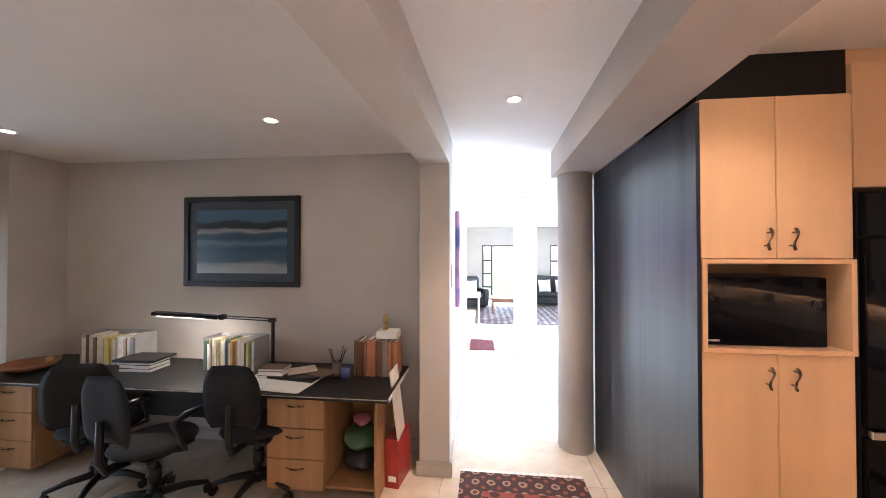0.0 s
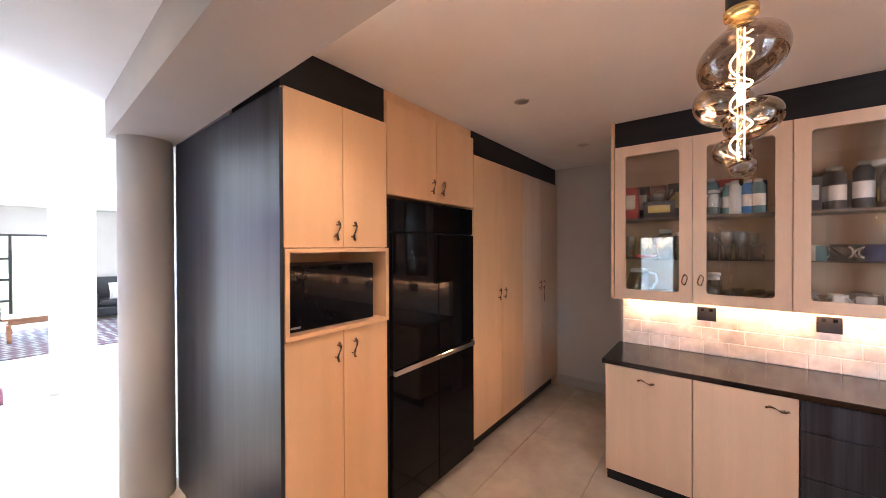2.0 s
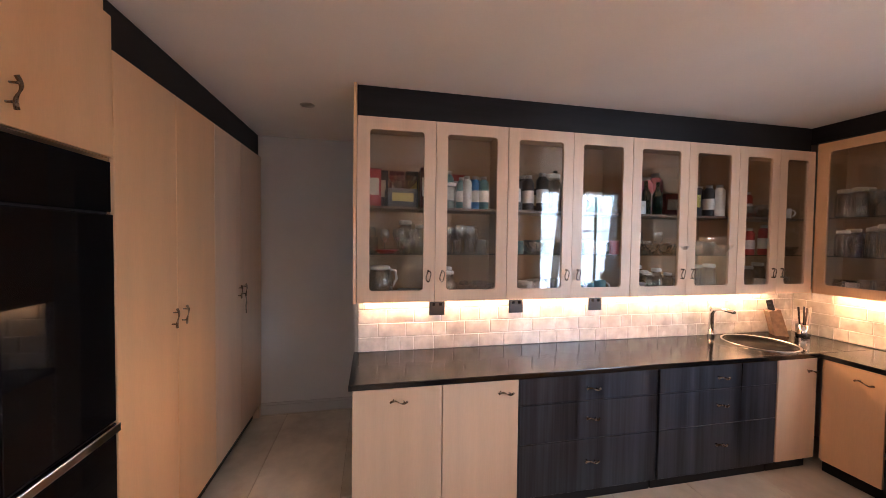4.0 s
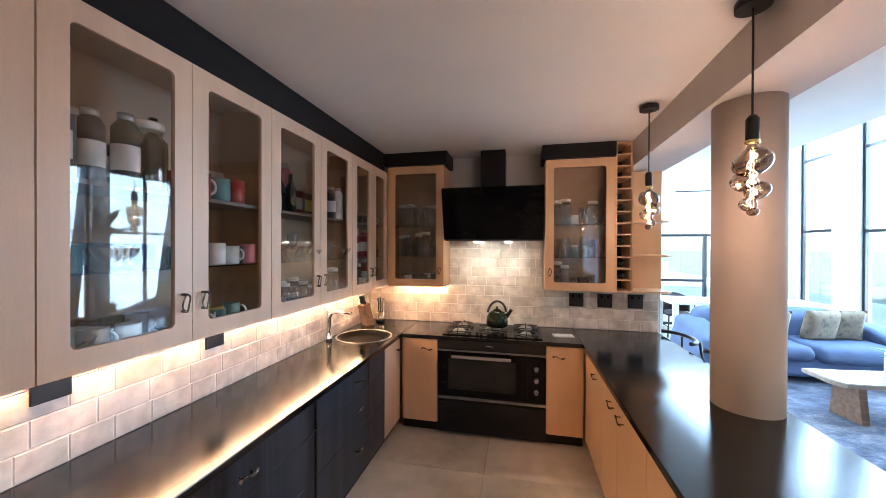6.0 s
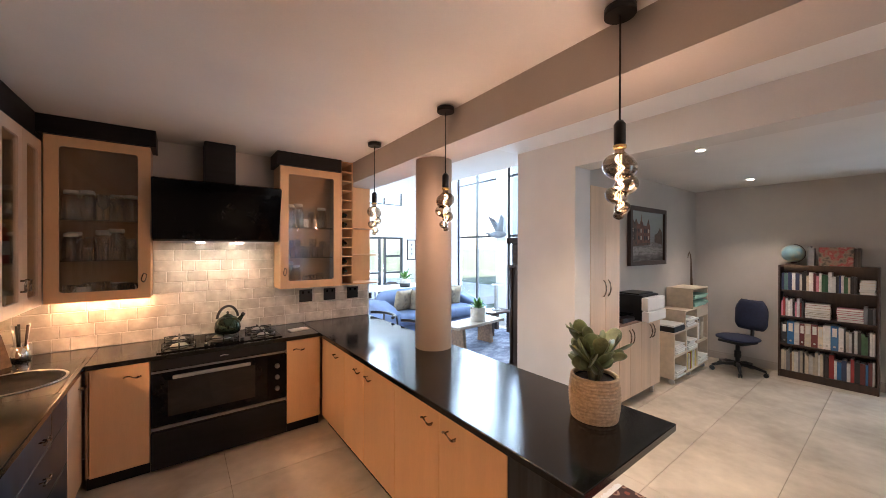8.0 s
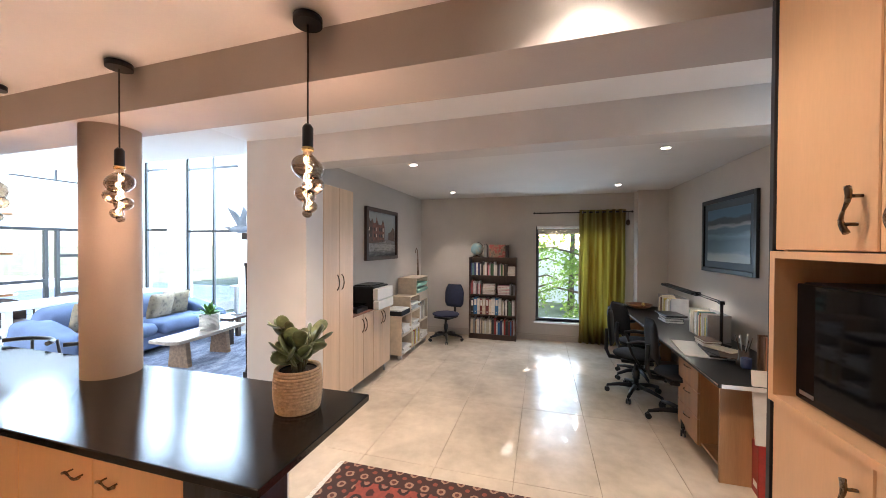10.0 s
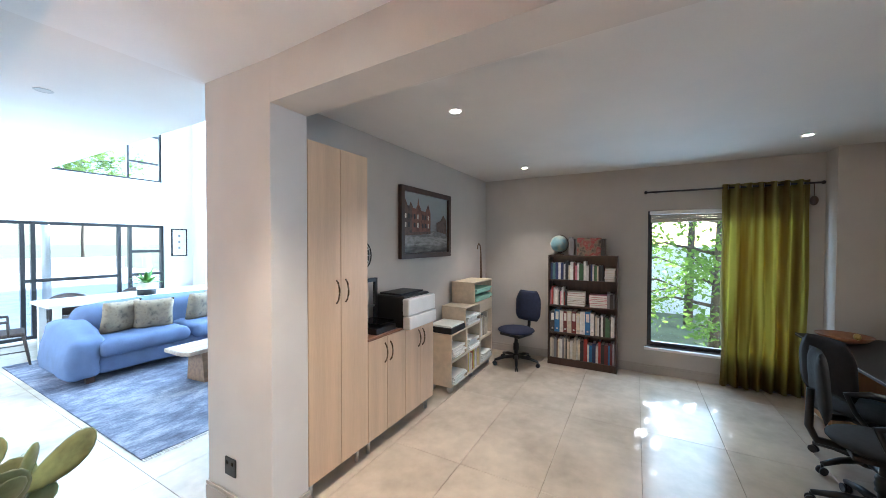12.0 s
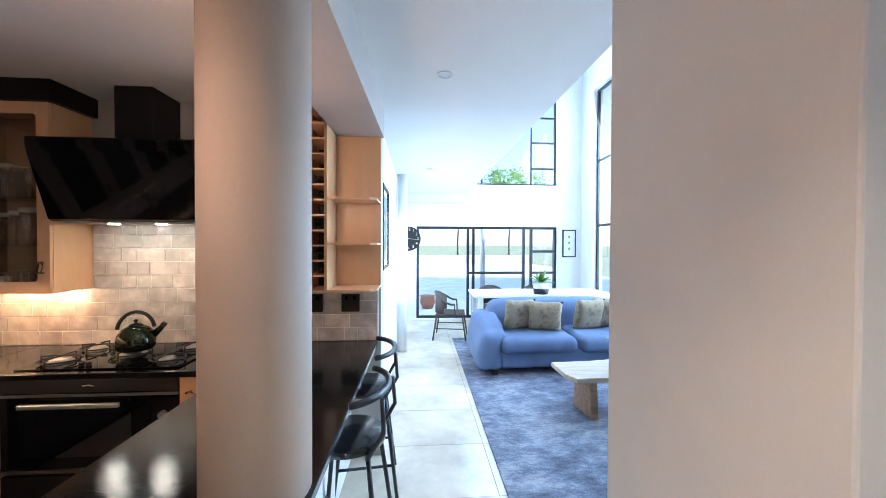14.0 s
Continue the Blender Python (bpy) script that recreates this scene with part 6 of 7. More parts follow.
# rug
def distressed(name, dark, mid, pale):
    """Worn pile: broad cloudy patches, thin level streaks and grain, dark to pale."""
    m = material(name, mid, 0.95, scale=30, vary=0.2, bump=0.5, fine=260)
    n, l = m.node_tree.nodes, m.node_tree.links
    tc, total = n.new("ShaderNodeTexCoord"), None
    for size, stretch, weight in ((1.5, (1, 1, 1), 0.45), (5.0, (1, 1.7, 1), 0.45), (22.0, (0.8, 2.2, 1), 0.30), (70.0, (1, 1, 1), 0.25)):
        mp, no, ma = n.new("ShaderNodeMapping"), n.new("ShaderNodeTexNoise"), n.new("ShaderNodeMath")
        mp.inputs["Scale"].default_value = stretch
        no.inputs["Scale"].default_value, no.inputs["Detail"].default_value = size, 5
        l.new(tc.outputs["Object"], mp.inputs["Vector"])
        l.new(mp.outputs["Vector"], no.inputs["Vector"])
        ma.operation = "MULTIPLY_ADD"
        l.new(no.outputs["Fac"], ma.inputs[0])
        ma.inputs[1].default_value, ma.inputs[2].default_value = weight, 0.0
        if total is not None:
            l.new(total, ma.inputs[2])
        total = ma.outputs[0]
    rp = n.new("ShaderNodeValToRGB")
    e = rp.color_ramp.elements
    e[0].position, e[0].color = 0.58, (*dark, 1)
    e[1].position, e[1].color = 0.90, (*pale, 1)
    e.new(0.72).color = (*mid, 1)
    l.new(total, rp.inputs["Fac"])
    l.new(rp.outputs["Color"], n["Principled BSDF"].inputs["Base Color"])
    return m


lr = thing("area_rug", "large mottled blue-grey area rug with a pale fringe", "rug", pose(-2.75, -6.25, 0))
part("weave", box(B(), 0, 0, 0, 2.75, 4.05, 0.012, 0.004), distressed("faded_blue_weave", (0.055, 0.062, 0.095), (0.145, 0.16, 0.22), (0.36, 0.375, 0.42)), lr)
bm = B()
for i in range(150):
    x = 2.75 * (i + 0.5) / 150
    box(bm, x - 0.005, 4.05, 0.0, x + 0.005, 4.05 + 0.03 + 0.01 * (i % 3), 0.006)
tagged(part("fringe", bm, PAPER, lr, "pale fringe"), kind="stuff")

# sofa
BLUE = material("blue_cotton_slipcover", (0.11, 0.152, 0.265), 0.85, scale=5, vary=0.18, bump=0.4, fine=120)
sofa = thing("sofa", "blue cotton slipcovered sofa with rolled arms", "sofa", pose(-1.42, -4.92, 0.0))


def soft(bm, x0, y0, z0, x1, y1, z1, r, amp=0.012, seed=0, pleat=0):
    """A padded block with rounded edges, dents and pleats."""
    box(bm, x0, y0, z0, x1, y1, z1, r, 5)
    bmesh.ops.subdivide_edges(bm, edges=[e for e in bm.edges if e.calc_length() > 0.12], cuts=6, use_grid_fill=True)
    for v in bm.verts:
        v.co += amp * noise.noise_vector(v.co * 4 + Vector((seed, 0, 0)))
        if pleat:
            v.co.y += pleat * math.sin(v.co.x * 55 + 2 * noise.noise(v.co * 3)) * max(0, 1 - abs(v.co.z - z0) / (z1 - z0))
    for f in bm.faces:
        f.smooth = True
    return bm


def draped(bm, fold=0.008):
    """Loose slipcover: level creases and gathers over a padded block."""
    for v in bm.verts:
        k = noise.noise(Vector((v.co.x * 3, v.co.y * 3, v.co.z * 9)))
        v.co += v.co.normalized() * fold * k
        v.co.x += 0.004 * math.sin(v.co.z * 60 + 5 * k)
    return bm


part("base", draped(soft(B(), -1.0, -0.42, 0.09, 1.0, 0.45, 0.34, 0.06, 0.01, 1, 0.014)), BLUE, sofa)
for x in (-0.5, 0.5):
    part("seat_cushion", draped(soft(B(), x - 0.49, -0.30, 0.28, x + 0.49, 0.52, 0.49, 0.09, 0.014, x * 9, 0.010)), BLUE, sofa, "plump seat cushion")
bm = soft(B(), -1.04, -0.52, 0.25, 1.04, -0.16, 0.86, 0.15, 0.02, 5)
for v in bm.verts:
    v.co.z -= 0.10 * max(0, abs(v.co.x) - 0.7) ** 2 / 0.1
    v.co.y -= 0.10 * max(0, v.co.z - 0.45)
part("backrest", draped(bm), BLUE, sofa)
for s in (-1, 1):
    bm = soft(B(), s * 1.12 - 0.16, -0.50, 0.08, s * 1.12 + 0.16, 0.50, 0.68, 0.085, 0.02, 7 + s, 0.004)
    for v in bm.verts:
        up = max(0, v.co.z - 0.08) / 0.58
        v.co.x += s * (0.03 * math.sin(math.pi * up) - 0.07 * up)
        v.co.z -= 0.24 * up * max(0, v.co.y + 0.15)
        v.co.y -= 0.10 * up * max(0, v.co.y)
    part("arm", draped(bm), BLUE, sofa, "rounded padded arm")
for x in (-1.05, 1.05):
    for y in (-0.38, 0.38):
        part("foot", box(B(), x - 0.04, y - 0.04, 0.0, x + 0.04, y + 0.04, 0.10, 0.004), DARKWOOD, sofa, "dark wooden foot")
CUSH = bands("tan_brocade", [(0.20, 0.155, 0.10), (0.30, 0.24, 0.16), (0.25, 0.20, 0.14), (0.12, 0.10, 0.075)], kind="NOISE", size=14, rough=0.9)


def cushion(m, s=0.44, mat=None):
    bm = B()
    n = 12
    for side in (1, -1):
        g = []
        for j in range(n + 1):
            line = []
            for i in range(n + 1):
                u, v = -1 + 2 * i / n, -1 + 2 * j / n
                th = 0.085 * (max(0, (1 - u ** 4) * (1 - v ** 4))) ** 0.5
                k = 1 - 0.06 * (1 - abs(u * v))
                line.append(bm.verts.new((u * s / 2 * k, side * th, v * s / 2 * k)))
            g.append(line)
        for j in range(n):
            for i in range(n):
                bm.faces.new((g[j][i], g[j][i + 1], g[j + 1][i + 1], g[j + 1][i])).smooth = True
    bmesh.ops.remove_doubles(bm, verts=bm.verts, dist=0.0005)
    solid("throw_cushion", bm, mat or CUSH, "tan brocade throw cushion leaning on the sofa", "cushion", m, "sofa cushions")


for x, y, rz, rx in ((-0.78, -4.90, 12, -14), (-1.10, -4.78, -14, -18), (-1.75, -4.88, 10, -14), (-2.05, -4.95, -8, -12)):
    cushion(pose(x, y, 0.68, rx, 0, rz), 0.44)

# coffee table with a plant
ct = thing("coffee_table", "rustic plank coffee table on slab legs", "coffee table", pose(-1.40, -3.55, 0.013, 0, 0, 6))
TOPW = material("weathered_plank", (0.44, 0.36, 0.28), 0.45, scale=3, vary=0.25, bump=0.15, fine=30, stretch=(1, 8, 8))
bm = prism(B(), [(-0.62, -0.20), (-0.3, -0.24), (0.2, -0.21), (0.60, -0.24), (0.63, 0.1), (0.58, 0.22), (0.1, 0.25), (-0.4, 0.22), (-0.60, 0.24)], 0.37, 0.415)
bmesh.ops.bevel(bm, geom=list(bm.edges), offset=0.006, segments=2, affect="EDGES")
part("tabletop", bm, TOPW, ct, "pale weathered plank top")
for x in (-0.34, 0.36):
    bm = prism(B(), [(-0.16, 0.0), (0.16, 0.0), (0.12, 0.368), (-0.12, 0.368)], x - 0.035, x + 0.035)
    bmesh.ops.transform(bm, matrix=Matrix(((0, 0, 1, 0), (1, 0, 0, 0), (0, 1, 0, 0), (0, 0, 0, 1))), verts=bm.verts)
    part("leg", bm, RUSTWOOD, ct, "thick slab leg")


def leafy_plant(m, label, r, h, potmat, n, ln, ribbed=True, band=None):
    ob = thing("potted_plant", label, "potted plant", m)
    prof = [(r * 0.82, 0), (r * 0.9, 0.02), (r, h * 0.5), (r * 0.97, h), (r * 0.88, h), (r * 0.85, h * 0.85)]
    part("pot", lathe(B(), prof, 28), potmat, ob)
    if ribbed:
        for i in range(int(h / 0.02)):
            part("coil", sweep(B(), [(r * 0.985 * math.cos(q), r * 0.985 * math.sin(q), 0.012 + 0.02 * i) for q in (2 * math.pi * k / 24 for k in range(24))], 0.009, 6, closed=True), potmat, ob)
    if band:
        part("band", lathe(B(), [(r * 0.93, 0.0), (r * 1.015, h * 0.45), (r * 1.0, h * 0.45)], 28), band, ob, "dark lower half")
    part("soil", rod(B(), (0, 0, h * 0.8), (0, 0, h * 0.9), r * 0.86, seg=20), bpy.data.materials["potting_soil"], ob)
    for i in range(n):
        q, el = i * 2.399, 0.35 + 1.05 * (i / n)
        L = ln * prnd.uniform(0.75, 1.1)
        bm = B()
        rows = []
        for k in range(7):
            f = k / 6
            c = Vector((math.cos(q) * (math.cos(el) * f * L + 0.05 * f * f * L), math.sin(q) * (math.cos(el) * f * L), h * 0.88 + math.sin(el) * f * L - 0.35 * L * f * f * math.cos(el)))
            wd = 0.22 * L * math.sin(math.pi * (0.12 + 0.86 * f)) * 0.6
            s = Vector((-math.sin(q), math.cos(q), 0)) * wd
            rows.append([bm.verts.new(c - s), bm.verts.new(c - Vector((0, 0, wd * 0.3))), bm.verts.new(c + s)])
        for a, b in zip(rows, rows[1:]):
            bm.faces.new((a[0], a[1], b[1], b[0])).smooth = True
            bm.faces.new((a[1], a[2], b[2], b[1])).smooth = True
        lf = part("leaf", bm, FERN, ob)
        lf.modifiers.new("thick", "SOLIDIFY").thickness = 0.0015
    return ob


FERN = material("bright_leaf", (0.09, 0.22, 0.03), 0.45, scale=20, vary=0.3, rand=0.2)
WPOT = material("white_ribbed_pot", (0.66, 0.62, 0.55), 0.7, scale=30, vary=0.1, bump=0.2)
leafy_plant(pose(-1.50, -3.52, 0.43), "bright green fern in a white coiled pot", 0.13, 0.24, WPOT, 26, 0.24)
leafy_plant(pose(-1.50, -6.05, 0.80), "green plant in a black and white pot on the table", 0.13, 0.2, WPOT, 16, 0.30, False, BLACK)

# side table, post, dark cabinet, wall sculpture
sd = thing("side_table", "low dark wooden side table beside the rug", "side table", pose(-2.35, -3.95, 0.0))
part("tabletop", box(B(), -0.30, -0.22, 0.42, 0.30, 0.22, 0.46, 0.004), DARKWOOD, sd)
for x in (-0.24, 0.24):
    for y in (-0.17, 0.17):
        part("leg", box(B(), x - 0.035, y - 0.035, 0.0, x + 0.035, y + 0.035, 0.42, 0.004), DARKWOOD, sd)
orn = thing("candle_stand", "grey metal column ornament on the side table", "ornament", pose(-2.40, -3.95, 0.461))
part("base", box(B(), -0.08, -0.06, 0, 0.08, 0.06, 0.02, 0.003), STEEL, orn)
part("shaft", box(B(), -0.03, -0.03, 0.02, 0.03, 0.03, 0.50, 0.006), STEEL, orn)
part("top_plate", box(B(), -0.09, -0.07, 0.50, 0.09, 0.07, 0.52, 0.003), STEEL, orn)
OLDWOOD = material("old_dark_wood", (0.035, 0.02, 0.014), 0.6, scale=3, vary=0.35, bump=0.08, fine=30, stretch=(8, 8, 0.6), spec=0.2)
cb = thing("display_cabinet", "tall dark carved wooden cabinet by the living room pier", "cabinet", pose(-0.86, -2.20, 0))
part("base", box(B(), -0.62, -0.02, 0, 0.02, 0.80, 0.14, 0.006), OLDWOOD, cb)
part("body", box(B(), -0.58, 0.03, 0.14, -0.02, 0.80, 1.78), OLDWOOD, cb)
part("cornice", box(B(), -0.63, -0.03, 1.78, 0.03, 0.80, 1.86, 0.012), OLDWOOD, cb, "moulded cornice")
part("moulding", box(B(), -0.61, -0.01, 1.45, 0.01, 0.80, 1.49, 0.006), OLDWOOD, cb)
for x in (-0.58, -0.02):
    part("column", lathe(B(), [(0.03, 0.14), (0.022, 0.22), (0.028, 0.5), (0.018, 0.9), (0.026, 1.35), (0.03, 1.45)], 14, (x, 0.02, 0)), OLDWOOD, cb, "turned corner column")
part("panel", box(B(), -0.02, 0.12, 0.3, -0.008, 0.70, 1.35, 0.006), OLDWOOD, cb)
bm = B()
ball(bm, (0, 0, 0), 0.2, 0.35, 1.3, 0.4, 14, 10)
for s in (-1, 1):
    vs = [bm.verts.new(p) for p in ((0.02, -0.05, 0.05), (0.02, 0.16, 0.05), (0.1 + 0.04 * s, 0.12 + 0.18 * s, 0.34), (0.14, 0.02 + 0.2 * s, 0.42))]
    bm.faces.new(vs)
    w2 = [bm.verts.new((v.co.x - 0.02, v.co.y, v.co.z)) for v in vs]
    bm.faces.new(w2[::-1])
    for i in range(4):
        bm.faces.new((vs[i], w2[i], w2[(i + 1) % 4], vs[(i + 1) % 4]))
rod(bm, (0, -0.24, 0.0), (0, -0.42, 0.06), 0.04, 0.008, 8)
solid("wall_sculpture", bm, material("grey_blue_carving", (0.19, 0.21, 0.24), 0.6, vary=0.2), "grey carved bird sculpture on the window pier", "sculpture", pose(-2.92, -4.41, 2.02))

# dining table and chairs behind the sofa
dt = thing("dining_table", "long white dining table behind the sofa", "dining table", pose(-1.55, -6.32, 0.0))
part("tabletop", box(B(), -1.2, -0.42, 0.75, 1.2, 0.42, 0.795, 0.005), WHITEPLASTIC, dt)
for x in (-1.1, 1.1):
    for y in (-0.34, 0.34):
        part("leg", box(B(), x - 0.04, y - 0.04, 0.0, x + 0.04, y + 0.04, 0.75, 0.004), WHITEPLASTIC, dt)
WICK = material("dark_wicker", (0.07, 0.05, 0.04), 0.7, scale=60, vary=0.4, bump=0.5, fine=180)


def wicker_chair(m):
    ob = thing("wicker_chair", "dark wicker armchair at the dining table", "chair", m, "dining chairs")
    part("seat", box(B(), -0.24, -0.24, 0.40, 0.24, 0.24, 0.45, 0.02), WICK, ob)
    arc = [(0.29 * math.sin(q), 0.27 * math.cos(q), 0.62 + 0.18 * max(0, math.cos(q))) for q in (radians(-110 + 220 * i / 16) for i in range(17))]
    part("back_rail", sweep(B(), arc, 0.018, 8), WICK, ob)
    bm = B()
    ring = []
    for z in (0, 1):
        ring.append([bm.verts.new((p[0], p[1], p[2] if z else 0.45)) for p in arc[3:-3]])
    for i in range(len(ring[0]) - 1):
        bm.faces.new((ring[0][i], ring[0][i + 1], ring[1][i + 1], ring[1][i])).smooth = True
    bk2 = part("backrest", bm, WICK, ob, "woven wicker back")
    bk2.modifiers.new("thick", "SOLIDIFY").thickness = 0.015
    for s in (-1, 1):
        part("arm_post", rod(B(), (0.27 * s, -0.10, 0.42), (0.275 * s, -0.09, 0.62), 0.013, seg=8), WICK, ob)
        part("leg", sweep(B(), [(0.22 * s, -0.22, 0.42), (0.26 * s, -0.28, 0.0)], [0.016, 0.013], 8), WICK, ob)
        part("leg", sweep(B(), [(0.22 * s, 0.22, 0.42), (0.26 * s, 0.28, 0.0)], [0.016, 0.013], 8), WICK, ob)
        part("stretcher", rod(B(), (0.24 * s, -0.25, 0.2), (0.24 * s, 0.25, 0.2), 0.009, seg=6), WICK, ob)
    return ob


wicker_chair(pose(0.02, -6.35, 0, 0, 0, -100))
wicker_chair(pose(-0.85, -6.95, 0, 0, 0, 180))
wicker_chair(pose(-1.75, -6.95, 0, 0, 0, 180))


# bar stools
def bar_stool(m):
    ob = thing("bar_stool", "black tubular metal bar stool with a curved back", "bar stool", m, "bar stools")
    part("seat", lathe(B(), [(0.155, 0.655), (0.175, 0.665), (0.18, 0.69), (0.165, 0.705), (0.001, 0.70)], 28), material("glossy_black_vinyl", (0.012, 0.012, 0.013), 0.22, spec=0.6, vary=0.2) if "glossy_black_vinyl" not in bpy.data.materials else bpy.data.materials["glossy_black_vinyl"], ob, "round padded black seat")
    for s in (-1, 1):
        part("leg", sweep(B(), [(0.12 * s, 0.12, 0.66), (0.19 * s, 0.20, 0.0)], 0.012, 8), BLACKMETAL, ob)
        part("leg", sweep(B(), [(0.12 * s, -0.12, 0.66), (0.19 * s, -0.20, 0.0)], 0.012, 8), BLACKMETAL, ob)
        part("back_post", sweep(B(), [(0.13 * s, -0.12, 0.64), (0.15 * s, -0.20, 0.78), (0.13 * s, -0.19, 0.93)], 0.011, 8), BLACKMETAL, ob)
        part("footrest", rod(B(), (0.165 * s, -0.175, 0.22), (0.165 * s, 0.175, 0.22), 0.009, seg=8), BLACKMETAL, ob)
    for y in (-0.175, 0.175):
        part("footrest", rod(B(), (-0.165, y, 0.25), (0.165, y, 0.25), 0.009, seg=8), BLACKMETAL, ob)
    part("backrest", sweep(B(), [(0.24 * math.sin(q), -0.19 + 0.17 * (1 - math.cos(q)), 0.935) for q in (radians(-75 + 150 * i / 14) for i in range(15))], 0.017, 8), BLACKMETAL, ob, "curved top rail")
    return ob


bar_stool(pose(0.92, -2.0, 0, 0, 0, -96))
bar_stool(pose(0.93, -2.62, 0, 0, 0, -84))

# wall clock, pictures, socket
ck = thing("wall_clock", "round black wall clock with white numerals", "clock", pose(0.80, -7.748, 1.75, 90, 0, 180))
part("face", rod(B(), (0, 0, 0.0), (0, 0, 0.02), 0.26, seg=48), BLACK, ck)
for i in range(1, 13):
    q = radians(90 - 30 * i)
    tx = bpy.data.curves.new("numeral", "FONT")
    tx.body, tx.size, tx.align_x, tx.align_y, tx.extrude = str(i), 0.085, "CENTER", "CENTER", 0.001
    tmp = bpy.data.objects.new("numeral", tx)
    me = bpy.data.meshes.new_from_object(tmp)
    bpy.data.objects.remove(tmp)
    me.materials.append(WHITEPLASTIC)
    ob = new("numeral", me)
    ob.parent = ck
    ob.matrix_basis = pose(0.20 * math.cos(q), 0.20 * math.sin(q), 0.022)
for L, a, w in ((0.11, 150, 0.008), (0.17, -5, 0.006)):
    q = radians(a)
    part("pointer", sweep(B(), [(0, 0, 0.026), (L * math.cos(q), L * math.sin(q), 0.026)], w / 2, 6), WHITEPLASTIC, ck, "white clock pointer")
MOTIF = material("print_paper", (0.74, 0.72, 0.68), 0.6)
pc = picture("picture_frame", "small black framed print with three motifs", pose(-2.58, -7.748, 1.36, 0, 0, 180), 0.30, 0.60, 0.022, BLACK, MOTIF)
for z in (0.16, 0.29, 0.42):
    part("motif", box(B(), 0.13, -0.017, z, 0.17, -0.0155, z + 0.05), COVER["grey"], pc)
picture("picture_frame", "framed picture hanging on the white passage wall", pose(0.918, -3.35, 1.40, 0, 0, -90), 0.55, 0.78, 0.03, BLACK, SEA, 0.06, MOTIF)
ob = thing("wall_socket", "small black wall switch under the clock", "socket", pose(0.93, -7.748, 1.08, 0, 0, 180))
part("plate", box(B(), -0.045, -0.01, -0.05, 0.045, 0, 0.05, 0.003), BLACK, ob)
part("switch", box(B(), -0.02, -0.013, -0.02, 0.02, -0.009, 0.02, 0.001), BLACKGLASS, ob)

# ---- hall and lounge ----
ART = bands("abstract_print", [(0.03, 0.03, 0.05), (0.10, 0.12, 0.35), (0.55, 0.30, 0.55), (0.75, 0.55, 0.35), (0.55, 0.10, 0.05)], kind="NOISE", size=2.2, rough=0.4)
cv = thing("canvas_picture", "colourful abstract canvas on the white hall wall", "picture", pose(0.112, 3.55, 1.22, 0, 0, 90))
part("canvas", box(B(), 0, -0.04, 0, 1.35, 0, 0.92, 0.004), ART, cv)
ob = thing("wall_switch", "grey light switch panel on the hall wall", "switch", pose(0.112, 3.12, 1.55, 0, 0, 90))
part("plate", box(B(), -0.06, -0.012, -0.09, 0.06, 0, 0.09, 0.003), STEEL, ob)
part("rocker", box(B(), -0.03, -0.016, -0.03, 0.03, -0.011, 0.03, 0.002), WHITEPLASTIC, ob)
solid("door_mat", box(B(), 0.15, 6.55, 0, 0.60, 7.3, 0.01, 0.003), bands("red_mat_weave", [(0.20, 0.03, 0.03), (0.12, 0.02, 0.03), (0.30, 0.05, 0.05)], kind="NOISE", size=20), "small dark red mat on the pale floor", "mat")
cs = thing("console_table", "slim white console table in the lounge", "table", pose(0.14, 8.7, 0))
part("tabletop", box(B(), -0.3, -0.5, 0.72, 0.2, 0.5, 0.76, 0.004), WHITEPLASTIC, cs)
for x in (-0.26, 0.16):
    for y in (-0.46, 0.46):
        part("leg", box(B(), x - 0.02, y - 0.02, 0, x + 0.02, y + 0.02, 0.72), WHITEPLASTIC, cs)
lg = thing("area_rug", "dark blue and red patterned lounge rug", "rug", pose(0.2, 8.95, 0))
part("weave", box(B(), 0, 0, 0, 3.4, 3.0, 0.012, 0.004), bands("persian_weave", [(0.04, 0.04, 0.07), (0.16, 0.05, 0.05), (0.06, 0.06, 0.10), (0.34, 0.30, 0.27)], size=6, rough=0.95), lg)
tb = thing("coffee_table", "reddish wooden coffee table with turned legs", "coffee table", pose(1.15, 10.6, 0.012))
part("tabletop", box(B(), -0.55, -0.32, 0.40, 0.55, 0.32, 0.45, 0.008), REDWOOD, tb)
part("apron", box(B(), -0.47, -0.25, 0.31, 0.47, 0.25, 0.40), REDWOOD, tb)
for x in (-0.46, 0.46):
    for y in (-0.24, 0.24):
        part("leg", lathe(B(), [(0.025, 0), (0.03, 0.05), (0.022, 0.12), (0.042, 0.2), (0.03, 0.28), (0.04, 0.32)], 14, (x, y, 0)), REDWOOD, tb, "turned leg")
LEATHER = material("black_leather", (0.016, 0.015, 0.016), 0.4, scale=14, vary=0.3, bump=0.2, fine=90)


